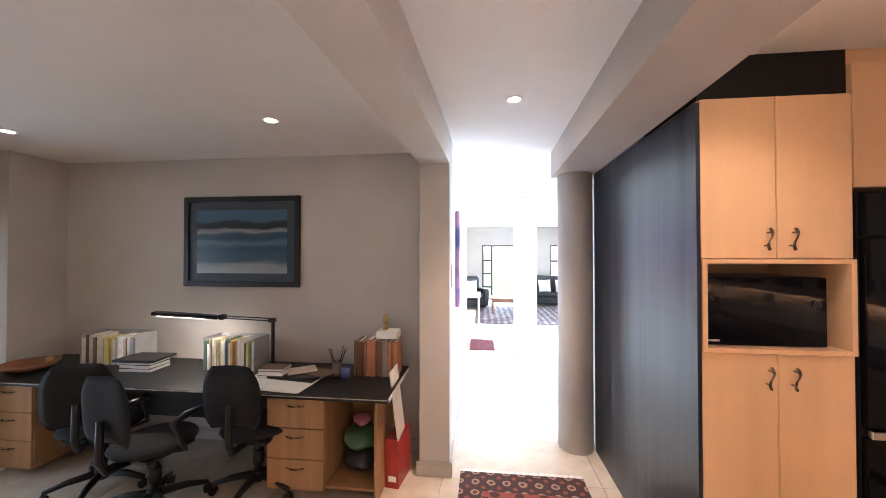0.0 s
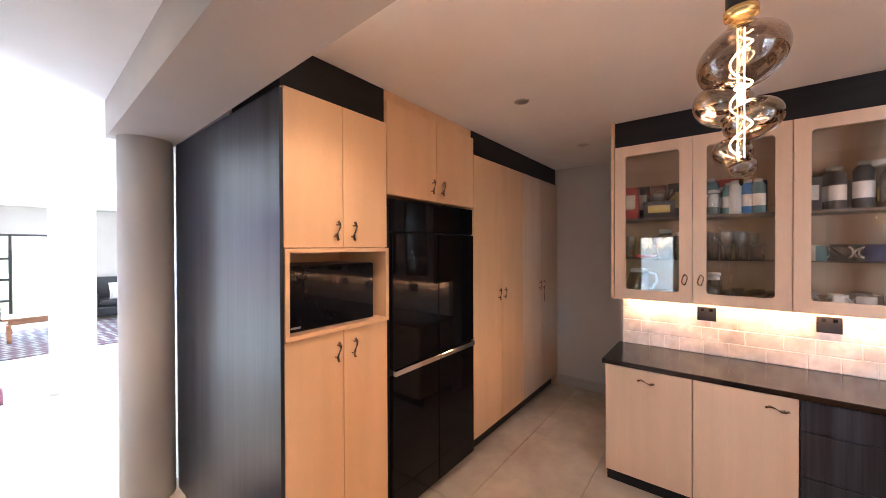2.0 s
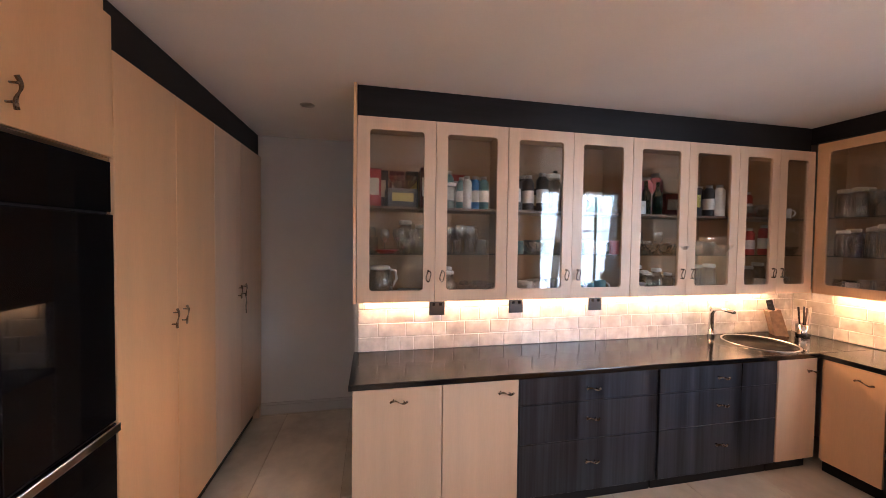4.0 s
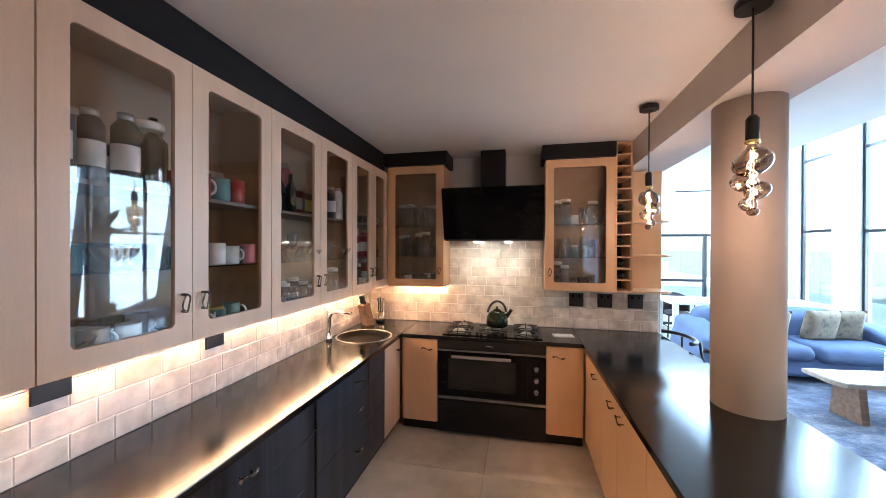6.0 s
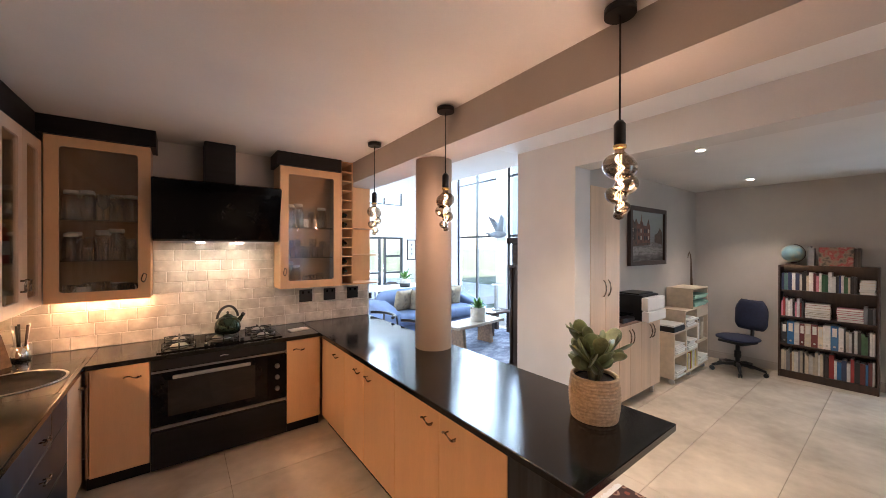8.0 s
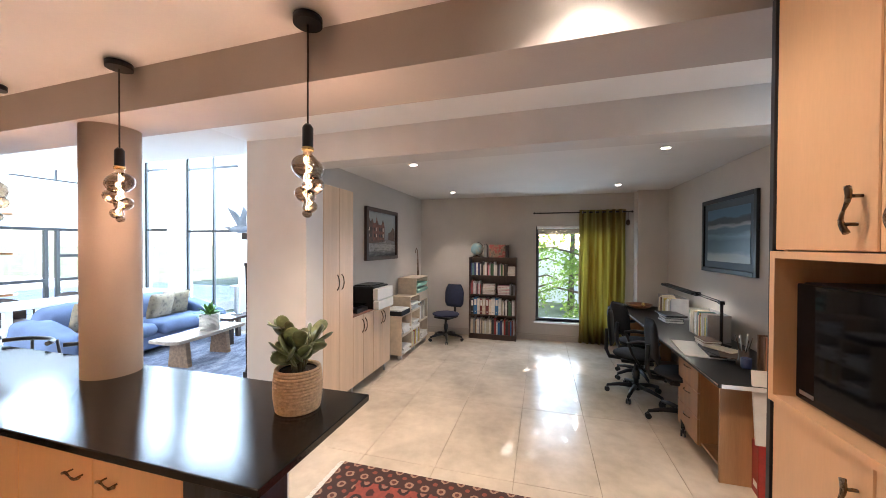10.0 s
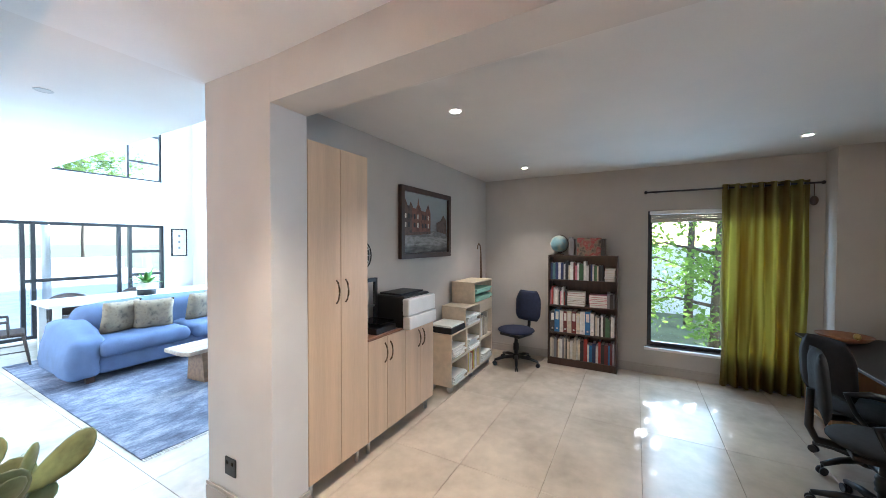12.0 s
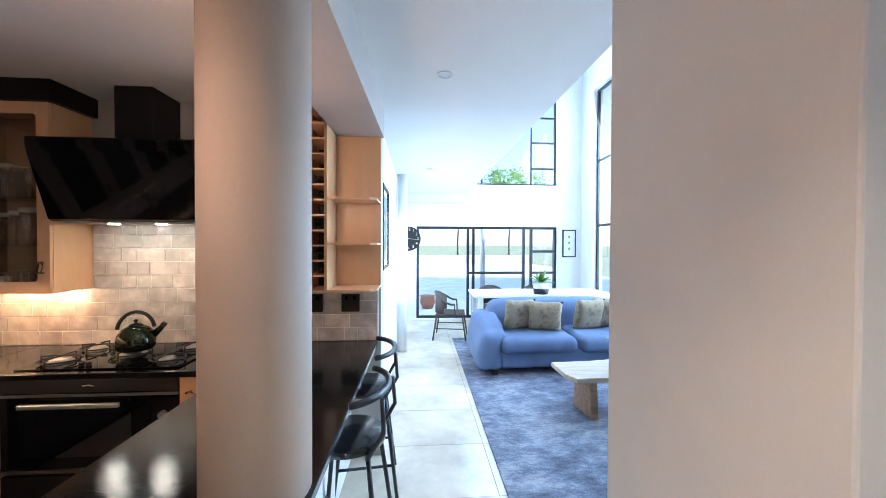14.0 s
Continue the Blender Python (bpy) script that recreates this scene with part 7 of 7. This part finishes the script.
def armchair(label, m, w):
    ob = thing("armchair" if w < 1.2 else "sofa", label, "armchair" if w < 1.2 else "sofa", m, "lounge seats")
    part("base", soft(B(), -w / 2, -0.40, 0.06, w / 2, 0.40, 0.30, 0.05, 0.006), LEATHER, ob)
    part("seat_cushion", soft(B(), -w / 2 + 0.18, -0.44, 0.29, w / 2 - 0.18, 0.22, 0.47, 0.07, 0.01), LEATHER, ob)
    part("backrest", soft(B(), -w / 2 + 0.02, 0.18, 0.28, w / 2 - 0.02, 0.46, 0.98, 0.11, 0.012), LEATHER, ob)
    for s in (-1, 1):
        part("arm", soft(B(), s * (w / 2 - 0.09) - 0.11, -0.44, 0.06, s * (w / 2 - 0.09) + 0.11, 0.40, 0.62, 0.09, 0.008), LEATHER, ob)
    for x in (-w / 2 + 0.1, w / 2 - 0.1):
        part("foot", box(B(), x - 0.03, -0.35, 0, x + 0.03, 0.35, 0.07), DARKWOOD, ob)
    return ob


armchair("black leather lounge armchair by the window", pose(0.0, 11.6, 0.0, 0, 0, 25), 0.95)
armchair("black leather sofa with pale cushions", pose(2.9, 12.35, 0.0, 0, 0, -5), 2.0)
armchair("black leather armchair with its back to the hall", pose(2.95, 9.9, 0.0, 0, 0, 168), 0.95)
PALEC = material("pale_cushion_cloth", (0.62, 0.60, 0.56), 0.9, bump=0.2)
for x, y in ((2.45, 12.1), (3.0, 12.1), (0.02, 11.42)):
    cushion(pose(x, y, 0.66, -12, 0, 10), 0.42, PALEC)

# ---- outside ----
structure("terrace", box(B(), -9.0, -29.0, -0.30, 8.0, -7.95, -0.03), material("pale_paving", (0.76, 0.73, 0.68), 0.8, scale=2, vary=0.15, bump=0.1), "pale paved terrace behind the sliding doors")
gw = thing("garden_wall", "low pinkish brick garden wall on the terrace edge", "wall", pose(0, -28.6, -0.03))
part("wall", box(B(), -8.8, -0.11, 0, 7.8, 0.11, 0.7), material("pinkish_brick", (0.68, 0.58, 0.52), 0.85, scale=4, vary=0.25, bump=0.3, fine=20, stretch=(1, 1, 5)), gw)
part("coping", box(B(), -8.85, -0.15, 0.7, 7.85, 0.15, 0.77, 0.01), WHITE, gw)
pv = thing("terrace_post", "slim blue-grey terrace post outside the doors", "post", pose(-1.15, -9.6, -0.03))
part("shaft", rod(B(), (0, 0, 0), (0, 0, 3.2), 0.07, seg=16), STEEL, pv)
part("foot", box(B(), -0.12, -0.12, 0, 0.12, 0.12, 0.03), STEEL, pv)
pl = thing("garden_pot", "round terracotta pot on the terrace", "pot", pose(0.35, -9.3, -0.03))
part("pot", lathe(B(), [(0.13, 0), (0.2, 0.16), (0.18, 0.3), (0.2, 0.33), (0.17, 0.33)], 20), material("terracotta", (0.36, 0.17, 0.10), 0.8, vary=0.2), pl)

LEAF = bpy.data.materials.new("tree_leaf")
LEAF.use_nodes = True
n, l = LEAF.node_tree.nodes, LEAF.node_tree.links
pb = n["Principled BSDF"]
geo, rp = n.new("ShaderNodeNewGeometry"), n.new("ShaderNodeValToRGB")
rp.color_ramp.elements[0].color, rp.color_ramp.elements[1].color = (0.05, 0.11, 0.02, 1), (0.20, 0.31, 0.07, 1)
l.new(geo.outputs["Random Per Island"], rp.inputs["Fac"])
l.new(rp.outputs["Color"], pb.inputs["Base Color"])
pb.inputs["Roughness"].default_value = 0.45
tr, mx = n.new("ShaderNodeBsdfTranslucent"), n.new("ShaderNodeMixShader")
tr.inputs["Color"].default_value = (0.30, 0.46, 0.08, 1)
mx.inputs["Fac"].default_value = 0.45
l.new(pb.outputs[0], mx.inputs[1]), l.new(tr.outputs[0], mx.inputs[2]), l.new(mx.outputs[0], n["Material Output"].inputs["Surface"])
BARK = material("bark", (0.11, 0.085, 0.065), 0.9, scale=12, vary=0.35, bump=0.6, stretch=(3, 3, 0.6))


def tree(label, x, y, height, spread, leaves, size, seed, low=0.3):
    """Tapered trunk, forked limbs and a crown of many single leaves gathered in uneven clumps."""
    rnd = random.Random(seed)
    ob = thing("tree", label, "tree", pose(x, y, -0.3), "garden trees")
    trunk = B()
    sweep(trunk, [(0, 0, 0), (0.05, 0.03, height * 0.25), (-0.04, 0.08, height * 0.5), (0.03, 0.0, height * 0.85)], [0.10, 0.08, 0.06, 0.02], 10)
    tips = []
    for i in range(22):
        z = height * (low + (0.95 - low) * i / 22)
        q = i * 2.4 + rnd.uniform(-0.4, 0.4)
        L = spread * rnd.uniform(0.6, 1.05) * (1 - 0.45 * abs(i / 22 - 0.45))
        pts = [Vector((0, 0.04, z)), Vector((math.cos(q) * L * 0.5, math.sin(q) * L * 0.5, z + 0.12 * L)), Vector((math.cos(q) * L, math.sin(q) * L, z + rnd.uniform(-0.1, 0.3) * L))]
        sweep(trunk, pts, [0.035, 0.02, 0.007], 6)
        for k in range(5):
            f = 0.35 + 0.65 * k / 4
            tips.append(pts[1].lerp(pts[2], (f - 0.5) * 2) if f > 0.5 else pts[0].lerp(pts[1], f * 2))
    part("trunk", trunk, BARK, ob, "branching grey-brown trunk")
    verts, faces = [], []
    for i in range(leaves):
        c = Vector(rnd.choice(tips)) + Vector((rnd.gauss(0, 0.22), rnd.gauss(0, 0.22), rnd.gauss(0, 0.2))) * spread * 0.42
        u = Vector((rnd.gauss(0, 1), rnd.gauss(0, 1), rnd.gauss(0, 0.6))).normalized()
        v = u.orthogonal().normalized()
        v = (v + 0.8 * u.cross(v) * rnd.uniform(-1, 1)).normalized()
        s = size * rnd.uniform(0.6, 1.2)
        k = len(verts)
        nrm = u.cross(v) * s * 0.12
        verts += [c, c + u * s * 0.45 + v * s * 0.26 + nrm, c + u * s, c + u * s * 0.45 - v * s * 0.26 + nrm]
        faces.append((k, k + 1, k + 2, k + 3))
    me = bpy.data.meshes.new("crown")
    me.from_pydata(verts, [], faces)
    me.materials.append(LEAF)
    cr = new("crown", me)
    cr.parent = ob
    tagged(cr, "loose crown of green leaves", kind="stuff")
    return ob


tree("leafy green garden tree outside the study window", -6.4, 2.3, 4.8, 1.7, 3800, 0.12, 1, 0.10)
# Second tree is added above the window's view to cut sun to dapples.
tree("dense green tree added out of view to dapple the sun", -9.0, 2.2, 6.2, 1.9, 4400, 0.17, 5, 0.50)
tree("leafy green garden tree outside the study window", -7.6, 1.0, 4.2, 1.5, 1800, 0.12, 2, 0.15)
tree("slim green garden tree beyond the living room windows", -9.5, -6.6, 3.6, 1.2, 1200, 0.16, 10, 0.3)
for i, (x, y, h) in enumerate(((-3.0, -32.0, 8.0), (-7.5, -31.0, 8.5))):
    tree("green tree beyond the terrace wall", x, y, h, 3.2, 3000, 0.3, 20 + i, 0.5)
PALEWALL = material("pale_render", (0.78, 0.80, 0.82), 0.8, scale=1.5, vary=0.06, bump=0.1)
ew = thing("boundary_wall", "pale rendered boundary wall across the garden", "wall", pose(-10.5, 0, -0.3))
part("wall", box(B(), -0.1, -1.5, 0, 0.1, 14, 1.8), PALEWALL, ew)
part("coping", box(B(), -0.16, -1.5, 1.8, 0.16, 14, 1.88), PALEWALL, ew)
# Added block: stops the low sun and whitens the west windows' view.
nb = thing("sun_block_building", "pale rendered block added beyond the garden to stop low sun", "building", pose(-15.0, -8.0, -0.3))
part("wall", box(B(), -6, -8, 0, 0, 6.5, 8.6), PALEWALL, nb)
part("roof", box(B(), -6.3, -8.3, 8.6, 0.3, 6.8, 8.9), PALEWALL, nb)
for j in range(3):
    for y in (-6.2, -3.2, -0.2, 2.8):
        wd = part("window", box(B(), -0.03, y, 0.9 + 2.7 * j, 0.03, y + 1.3, 2.2 + 2.7 * j), STEEL, nb, "window on the added block")
        part("pane", box(B(), 0.03, y + 0.07, 0.97 + 2.7 * j, 0.04, y + 1.23, 2.13 + 2.7 * j), BLACKGLASS, wd)

# ---- crockery in the glazed cupboards ----
crnd = random.Random(21)
SHAPES = {}


def ware(key, prof, mat, seg=16):
    SHAPES[key] = mesh_of(key, lathe(B(), prof, seg, cap=mat is not GLASSWARE), mat)


ware("tumbler", [(0.001, 0.0), (0.028, 0.0), (0.032, 0.004), (0.036, 0.10)], GLASSWARE)
ware("wine_glass", [(0.033, 0), (0.005, 0.006), (0.004, 0.07), (0.026, 0.095), (0.036, 0.13), (0.030, 0.17)], GLASSWARE)
ware("storage_jar", [(0.045, 0), (0.05, 0.01), (0.05, 0.15), (0.038, 0.165), (0.038, 0.185), (0.001, 0.185)], GLASSWARE)
ware("glass_bowl", [(0.04, 0), (0.085, 0.05), (0.095, 0.075)], GLASSWARE)
ware("bottle", [(0.036, 0), (0.037, 0.16), (0.014, 0.21), (0.014, 0.265), (0.001, 0.265)], bpy.data.materials["bottle_glass"])
ware("steel_pan", [(0.07, 0), (0.075, 0.005), (0.075, 0.09), (0.078, 0.092), (0.001, 0.1)], STEEL)
for nm in ("white", "cream", "red", "blue", "teal", "black", "navy", "pink", "yellow"):
    ware("mug_" + nm, [(0.036, 0), (0.04, 0.005), (0.04, 0.09), (0.036, 0.09), (0.036, 0.01), (0.001, 0.01)], COVER[nm])
    ware("can_" + nm, [(0.036, 0), (0.037, 0.002), (0.037, 0.19), (0.02, 0.215), (0.018, 0.235), (0.001, 0.235)], COVER[nm])
    ware("plate_" + nm, [(0.045, 0), (0.07, 0.01), (0.085, 0.022), (0.083, 0.024), (0.001, 0.008)], COVER[nm])
hnd = mesh_of("mug_grip", sweep(B(), [(0.037 + 0.026 * math.sin(q), 0, 0.048 + 0.028 * math.cos(q)) for q in (radians(10 + 20 * i) for i in range(9))], 0.005, 6), COVER["white"])
JARLID = mesh_of("lid", lathe(B(), [(0.040, 0.183), (0.041, 0.187), (0.041, 0.205), (0.036, 0.209), (0.001, 0.209)], 18), WHITEPLASTIC)
CANLID = mesh_of("lid", lathe(B(), [(0.0215, 0.212), (0.022, 0.236), (0.001, 0.238)], 14), STEEL)
CANBAND = mesh_of("label", lathe(B(), [(0.0372, 0.05), (0.0378, 0.052), (0.0378, 0.13), (0.0372, 0.132)], 18, cap=False), COVER["white"])
NAMES = {"tumbler": ("drinking_glass", "clear drinking glass on a cupboard shelf", "glass"), "wine_glass": ("wine_glass", "clear stemmed wine glass on a cupboard shelf", "glass"), "storage_jar": ("storage_jar", "clear glass storage jar on a cupboard shelf", "jar"), "glass_bowl": ("glass_bowl", "clear glass bowl on a cupboard shelf", "bowl"), "bottle": ("bottle", "dark glass bottle on a cupboard shelf", "bottle"), "steel_pan": ("steel_pot", "small steel pot on a cupboard shelf", "pot")}


def place(key, m, s=1.0):
    if key in NAMES:
        nm, lb, ct2 = NAMES[key]
    else:
        k, c = key.split("_")
        nm, lb, ct2 = {"mug": ("mug", c + " mug on a cupboard shelf", "mug"), "can": ("canister", c + " canister on a cupboard shelf", "canister"), "plate": ("small_plate", c + " plate on a cupboard shelf", "plate")}[k]
    ob = new(nm, SHAPES[key])
    ob.matrix_basis = m @ Matrix.Diagonal((s, s, s, 1))
    tagged(ob, lb, ct2, "crockery in the cupboards")
    if key.startswith("can"):
        for nm2, me in (("lid", CANLID), ("label", CANBAND)):
            h = new(nm2, me)
            h.parent = ob
    if key == "storage_jar":
        h = new("lid", JARLID)
        h.parent = ob
    if key.startswith("mug"):
        h = new("grip", hnd)
        h.parent = ob
        h.matrix_basis = pose(0, 0, 0, 0, 0, crnd.uniform(0, 360))


def fill(base, x0, x1, z, keys, gap=0.085, rows=(0.10, 0.20), s=(0.9, 1.1)):
    for y in rows:
        x = x0 + gap / 2 + crnd.uniform(0, 0.02)
        while x < x1 - gap / 2:
            if crnd.random() < 0.97:
                place(crnd.choice(keys), base @ pose(x, y + crnd.uniform(-0.012, 0.012), z, 0, 0, crnd.uniform(0, 360)), crnd.uniform(*s))
            x += gap * crnd.uniform(0.95, 1.25)


def carton(base, x, y, z, w, d, h, key, what="printed carton"):
    ob = thing("food_box", key + " " + what + " on a cupboard shelf", "box", base @ pose(x, y, z, 0, 0, crnd.uniform(-6, 6)), "packets in the cupboards")
    part("body", box(B(), 0, 0, 0, w, d, h, 0.002, 1), COVER[key], ob)
    part("label", box(B(), w * 0.15, -0.0015, h * 0.3, w * 0.85, 0.0, h * 0.75), COVER[crnd.choice(["cream", "white", "yellow"])], ob)


S0, S1, S2 = ZB + 0.019, 1.621, 1.926
D = [MEW(edges[0]), MEW(edges[2]), MEW(edges[4]), MEW(edges[6])]
# first pair

fill(D[0], 0.55, 0.95, S0, ["glass_bowl", "tumbler"], 0.12, (0.12, 0.22))
fill(D[0], 0.04, 0.47, S1, ["tumbler", "wine_glass", "plate_maroon" if "plate_maroon" in SHAPES else "plate_red"], 0.085)
fill(D[0], 0.55, 0.95, S1, ["tumbler"], 0.075, (0.13,))
carton(D[0], 0.05, 0.06, S2, 0.10, 0.12, 0.24, "red")
carton(D[0], 0.19, 0.05, S2, 0.20, 0.14, 0.12, "black", "patterned tin")
fill(D[0], 0.2, 0.38, S2 + 0.122, ["glass_bowl"], 0.16, (0.12,), (1.0, 1.1))
carton(D[0], 0.41, 0.10, S2, 0.07, 0.16, 0.27, "maroon")
fill(D[0], 0.54, 0.92, S2, ["can_blue", "storage_jar", "can_white", "bottle", "can_teal"], 0.085, (0.10, 0.2))
# second pair
fill(D[1], 0.04, 0.45, S0, ["tumbler", "steel_pan", "mug_white", "glass_bowl"], 0.11, (0.1, 0.2))
fill(D[1], 0.52, 0.92, S0, ["mug_yellow", "mug_blue", "plate_teal", "mug_teal"], 0.095, (0.1, 0.2))
fill(D[1], 0.04, 0.45, S1, ["mug_teal", "mug_white", "mug_black", "mug_cream"], 0.1)
fill(D[1], 0.52, 0.92, S1, ["mug_white", "mug_black", "mug_pink", "mug_white"], 0.1)
carton(D[1], 0.05, 0.06, S2, 0.08, 0.12, 0.2, "black")
fill(D[1], 0.14, 0.45, S2, ["bottle", "bottle", "can_black"], 0.1, (0.1, 0.2), (1.0, 1.25))
fill(D[1], 0.52, 0.92, S2, ["mug_blue", "mug_teal", "mug_red", "mug_navy"], 0.1, (0.10, 0.20), (1.1, 1.35))
# third pair
fill(D[2], 0.04, 0.45, S0, ["steel_pan", "tumbler", "mug_black", "storage_jar"], 0.1, (0.1, 0.2), (0.8, 1.0))
fill(D[2], 0.52, 0.92, S0, ["tumbler", "storage_jar", "steel_pan"], 0.1)
fill(D[2], 0.04, 0.45, S1, ["glass_bowl", "wine_glass", "tumbler"], 0.1)
fill(D[2], 0.52, 0.92, S1, ["glass_bowl", "mug_black", "tumbler"], 0.1)
carton(D[2], 0.05, 0.08, S2, 0.14, 0.1, 0.10, "white")
fill(D[2], 0.06, 0.45, S2 + 0.001, ["can_blue", "can_black", "can_navy", "can_pink"], 0.09, (0.22,), (1.2, 1.45))
carton(D[2], 0.57, 0.06, S2, 0.12, 0.02, 0.22, "black", "lettered tin")
fill(D[2], 0.74, 0.92, S2, ["can_white", "can_black"], 0.09)
# corner pair and the hob wall
for z in (S0, S1, S2):
    fill(D[3], 0.04, 0.72, z, ["tumbler", "mug_white", "can_red", "storage_jar", "glass_bowl"], 0.12)
SW1, SW2 = MSW(3.525), MSW(1.955)
for base, z, ks in ((SW1, S0, ["mug_white", "tumbler", "mug_black", "tumbler"]), (SW1, S1 + 0.001, ["tumbler", "storage_jar", "wine_glass"]), (SW1, 1.931, ["storage_jar", "storage_jar", "wine_glass"]), (SW2, S0, ["tumbler", "tumbler", "storage_jar", "plate_red"]), (SW2, S1 + 0.001, ["wine_glass", "tumbler"]), (SW2, 1.931, ["wine_glass", "storage_jar", "glass_bowl", "mug_cream"])):
    fill(base, 0.07, 0.54, z, ks, 0.076, (0.10, 0.21), (0.95, 1.2))


def backing(base, x0, x1, z, keys, hmin=0.15, hmax=0.26):
    """Packets and tins standing along the back of a shelf."""
    x = x0
    while x < x1 - 0.06:
        w = crnd.uniform(0.06, 0.13)
        carton(base, x, 0.255, z, min(w, x1 - x), 0.045, crnd.uniform(hmin, hmax), crnd.choice(keys))
        x += w + crnd.uniform(0.004, 0.03)


backing(D[0], 0.10, 0.46, S2, ["maroon", "navy", "black", "brown"], 0.22, 0.29)
backing(D[0], 0.55, 0.92, S2, ["navy", "maroon", "black", "red"], 0.2, 0.3)
backing(D[1], 0.05, 0.44, S2, ["black", "grey", "navy"])
backing(D[1], 0.53, 0.92, S2, ["blue", "white", "pink", "teal", "navy"], 0.12, 0.2)
backing(D[2], 0.53, 0.92, S2, ["black", "maroon", "brown"], 0.18, 0.26)
fill(D[2], 0.05, 0.44, S2, ["can_navy", "can_red", "bottle"], 0.1, (0.11,), (0.9, 1.15))
fill(D[0], 0.55, 0.92, S2, ["can_white", "storage_jar", "can_teal"], 0.1, (0.07,), (0.75, 0.95))
fill(D[1], 0.05, 0.92, S0, ["mug_white", "mug_cream", "steel_pan"], 0.1, (0.26,), (0.8, 1.1))
fill(D[2], 0.05, 0.92, S1, ["mug_white", "steel_pan", "mug_cream"], 0.085, (0.26,), (0.8, 1.0))
fill(D[0], 0.55, 0.93, S0, ["glass_bowl", "tumbler", "storage_jar"], 0.10, (0.09, 0.20), (0.8, 1.0))
fill(D[0], 0.05, 0.20, S1, ["plate_red", "tumbler"], 0.07, (0.08,))
fill(D[0], 0.27, 0.46, S1, ["tumbler", "storage_jar"], 0.085, (0.10, 0.2), (0.9, 1.1))
fill(D[0], 0.55, 0.93, S1, ["tumbler", "wine_glass"], 0.07, (0.08, 0.20), (0.95, 1.15))
fill(D[1], 0.53, 0.92, S1, ["mug_white", "mug_navy", "mug_pink", "mug_white"], 0.09, (0.08,), (1.0, 1.15))
fill(D[1], 0.53, 0.92, S0, ["mug_yellow", "mug_blue", "mug_teal"], 0.09, (0.08,), (0.85, 1.0))
fill(D[1], 0.05, 0.45, S1, ["glass_bowl", "mug_teal", "mug_navy", "tumbler"], 0.095, (0.08,), (0.9, 1.1))
fill(D[1], 0.30, 0.46, S2, ["storage_jar"], 0.12, (0.09,), (1.2, 1.3))
fill(D[2], 0.05, 0.45, S0, ["steel_pan", "tumbler", "storage_jar"], 0.09, (0.08,), (0.7, 0.9))
fill(D[2], 0.05, 0.92, S1, ["glass_bowl", "tumbler", "tumbler"], 0.085, (0.07,), (0.85, 1.05))
jug = thing("glass_jug", "large clear glass jug with a white lid", "jug", D[0] @ pose(0.15, 0.14, S0, 0, 0, 30))
part("body", lathe(B(), [(0.065, 0), (0.085, 0.03), (0.088, 0.10), (0.07, 0.165), (0.062, 0.185), (0.06, 0.185)], 28, cap=False), GLASSWARE, jug, "clear glass body")
part("lid", lathe(B(), [(0.064, 0.186), (0.066, 0.20), (0.05, 0.21), (0.001, 0.214)], 24), WHITEPLASTIC, jug, "white plastic lid")
part("grip", sweep(B(), [(0.07, 0, 0.18), (0.12, 0, 0.17), (0.13, 0, 0.11), (0.085, 0, 0.05)], 0.009, 8), WHITEPLASTIC, jug, "white handle")
place("plate_white", D[0] @ pose(0.34, 0.12, S0), 0.95)
place("plate_white", D[0] @ pose(0.34, 0.12, S0 + 0.012), 0.95)
place("plate_white", D[0] @ pose(0.34, 0.12, S0 + 0.024), 0.95)

# ---- stone floor slabs ----
def slabs():
    meshes = {}
    for j in range(-14, 24):
        for i in range(-4, 6):
            x0, y0 = -3.55 + 1.2 * (i + 3) - 1.2, -0.06 + 0.6 * j
            x1, y1 = min(x0 + 1.2, 6.2), min(y0 + 0.6, 13.5)
            x0, y0 = max(x0, -3.98), max(y0, -7.75)
            if x1 - x0 < 0.05 or y1 - y0 < 0.05:
                continue
            key = (round(x1 - x0, 3), round(y1 - y0, 3))
            if key not in meshes:
                w, d = key
                meshes[key] = mesh_of("slab", box(B(), 0.0015, 0.0015, -0.012, w - 0.0015, d - 0.0015, 0.0, 0.0015, 1), STONE)
            ob = new("slab", meshes[key])
            ob.parent = bpy.data.objects["floor"]
            ob.location = (x0, y0, 0)


slabs()


# ---- splashback tiles ----
def tiling(name, m, w, h, label, skip=()):
    back = structure(name, box(B(), 0, 0.0015, 0, w, 0.016, h), GROUT, label)
    back.matrix_basis = m
    rnd = random.Random(5)
    shapes = {}
    rows = round(h / 0.1)
    th = h / rows
    for r in range(rows):
        x = -0.06 * (r % 2)
        while x < w - 0.01:
            tw = rnd.choice((0.10, 0.15, 0.20, 0.20))
            a, b = max(x, 0), min(x + tw, w)
            x += tw
            if b - a < 0.012:
                continue
            key = round(b - a, 2)
            if key not in shapes:
                shapes[key] = mesh_of("tile", box(B(), 0.002, -0.002, 0.002, key - 0.002, 0.008, th - 0.002, 0.003, 1), TILE)
            ob = new("tile", shapes[key])
            ob.parent = back
            ob.matrix_basis = pose(a, rnd.uniform(-0.001, 0.0012), r * th, rnd.uniform(-0.5, 0.5), 0, rnd.uniform(-0.5, 0.5))


tiling("splashback_east", pose(3.844, 1.04, 0.901, 0, 0, -90), 3.97, 0.405, "cream glazed brick tiles over the long worktop")
tiling("splashback_south", pose(3.842, -2.934, 0.901, 0, 0, 180), 2.955, 0.405, "cream glazed brick tiles behind the hob")
tiling("splashback_hood", pose(2.93, -2.934, 1.309, 0, 0, 180), 0.97, 0.485, "cream glazed tiles under the hood")
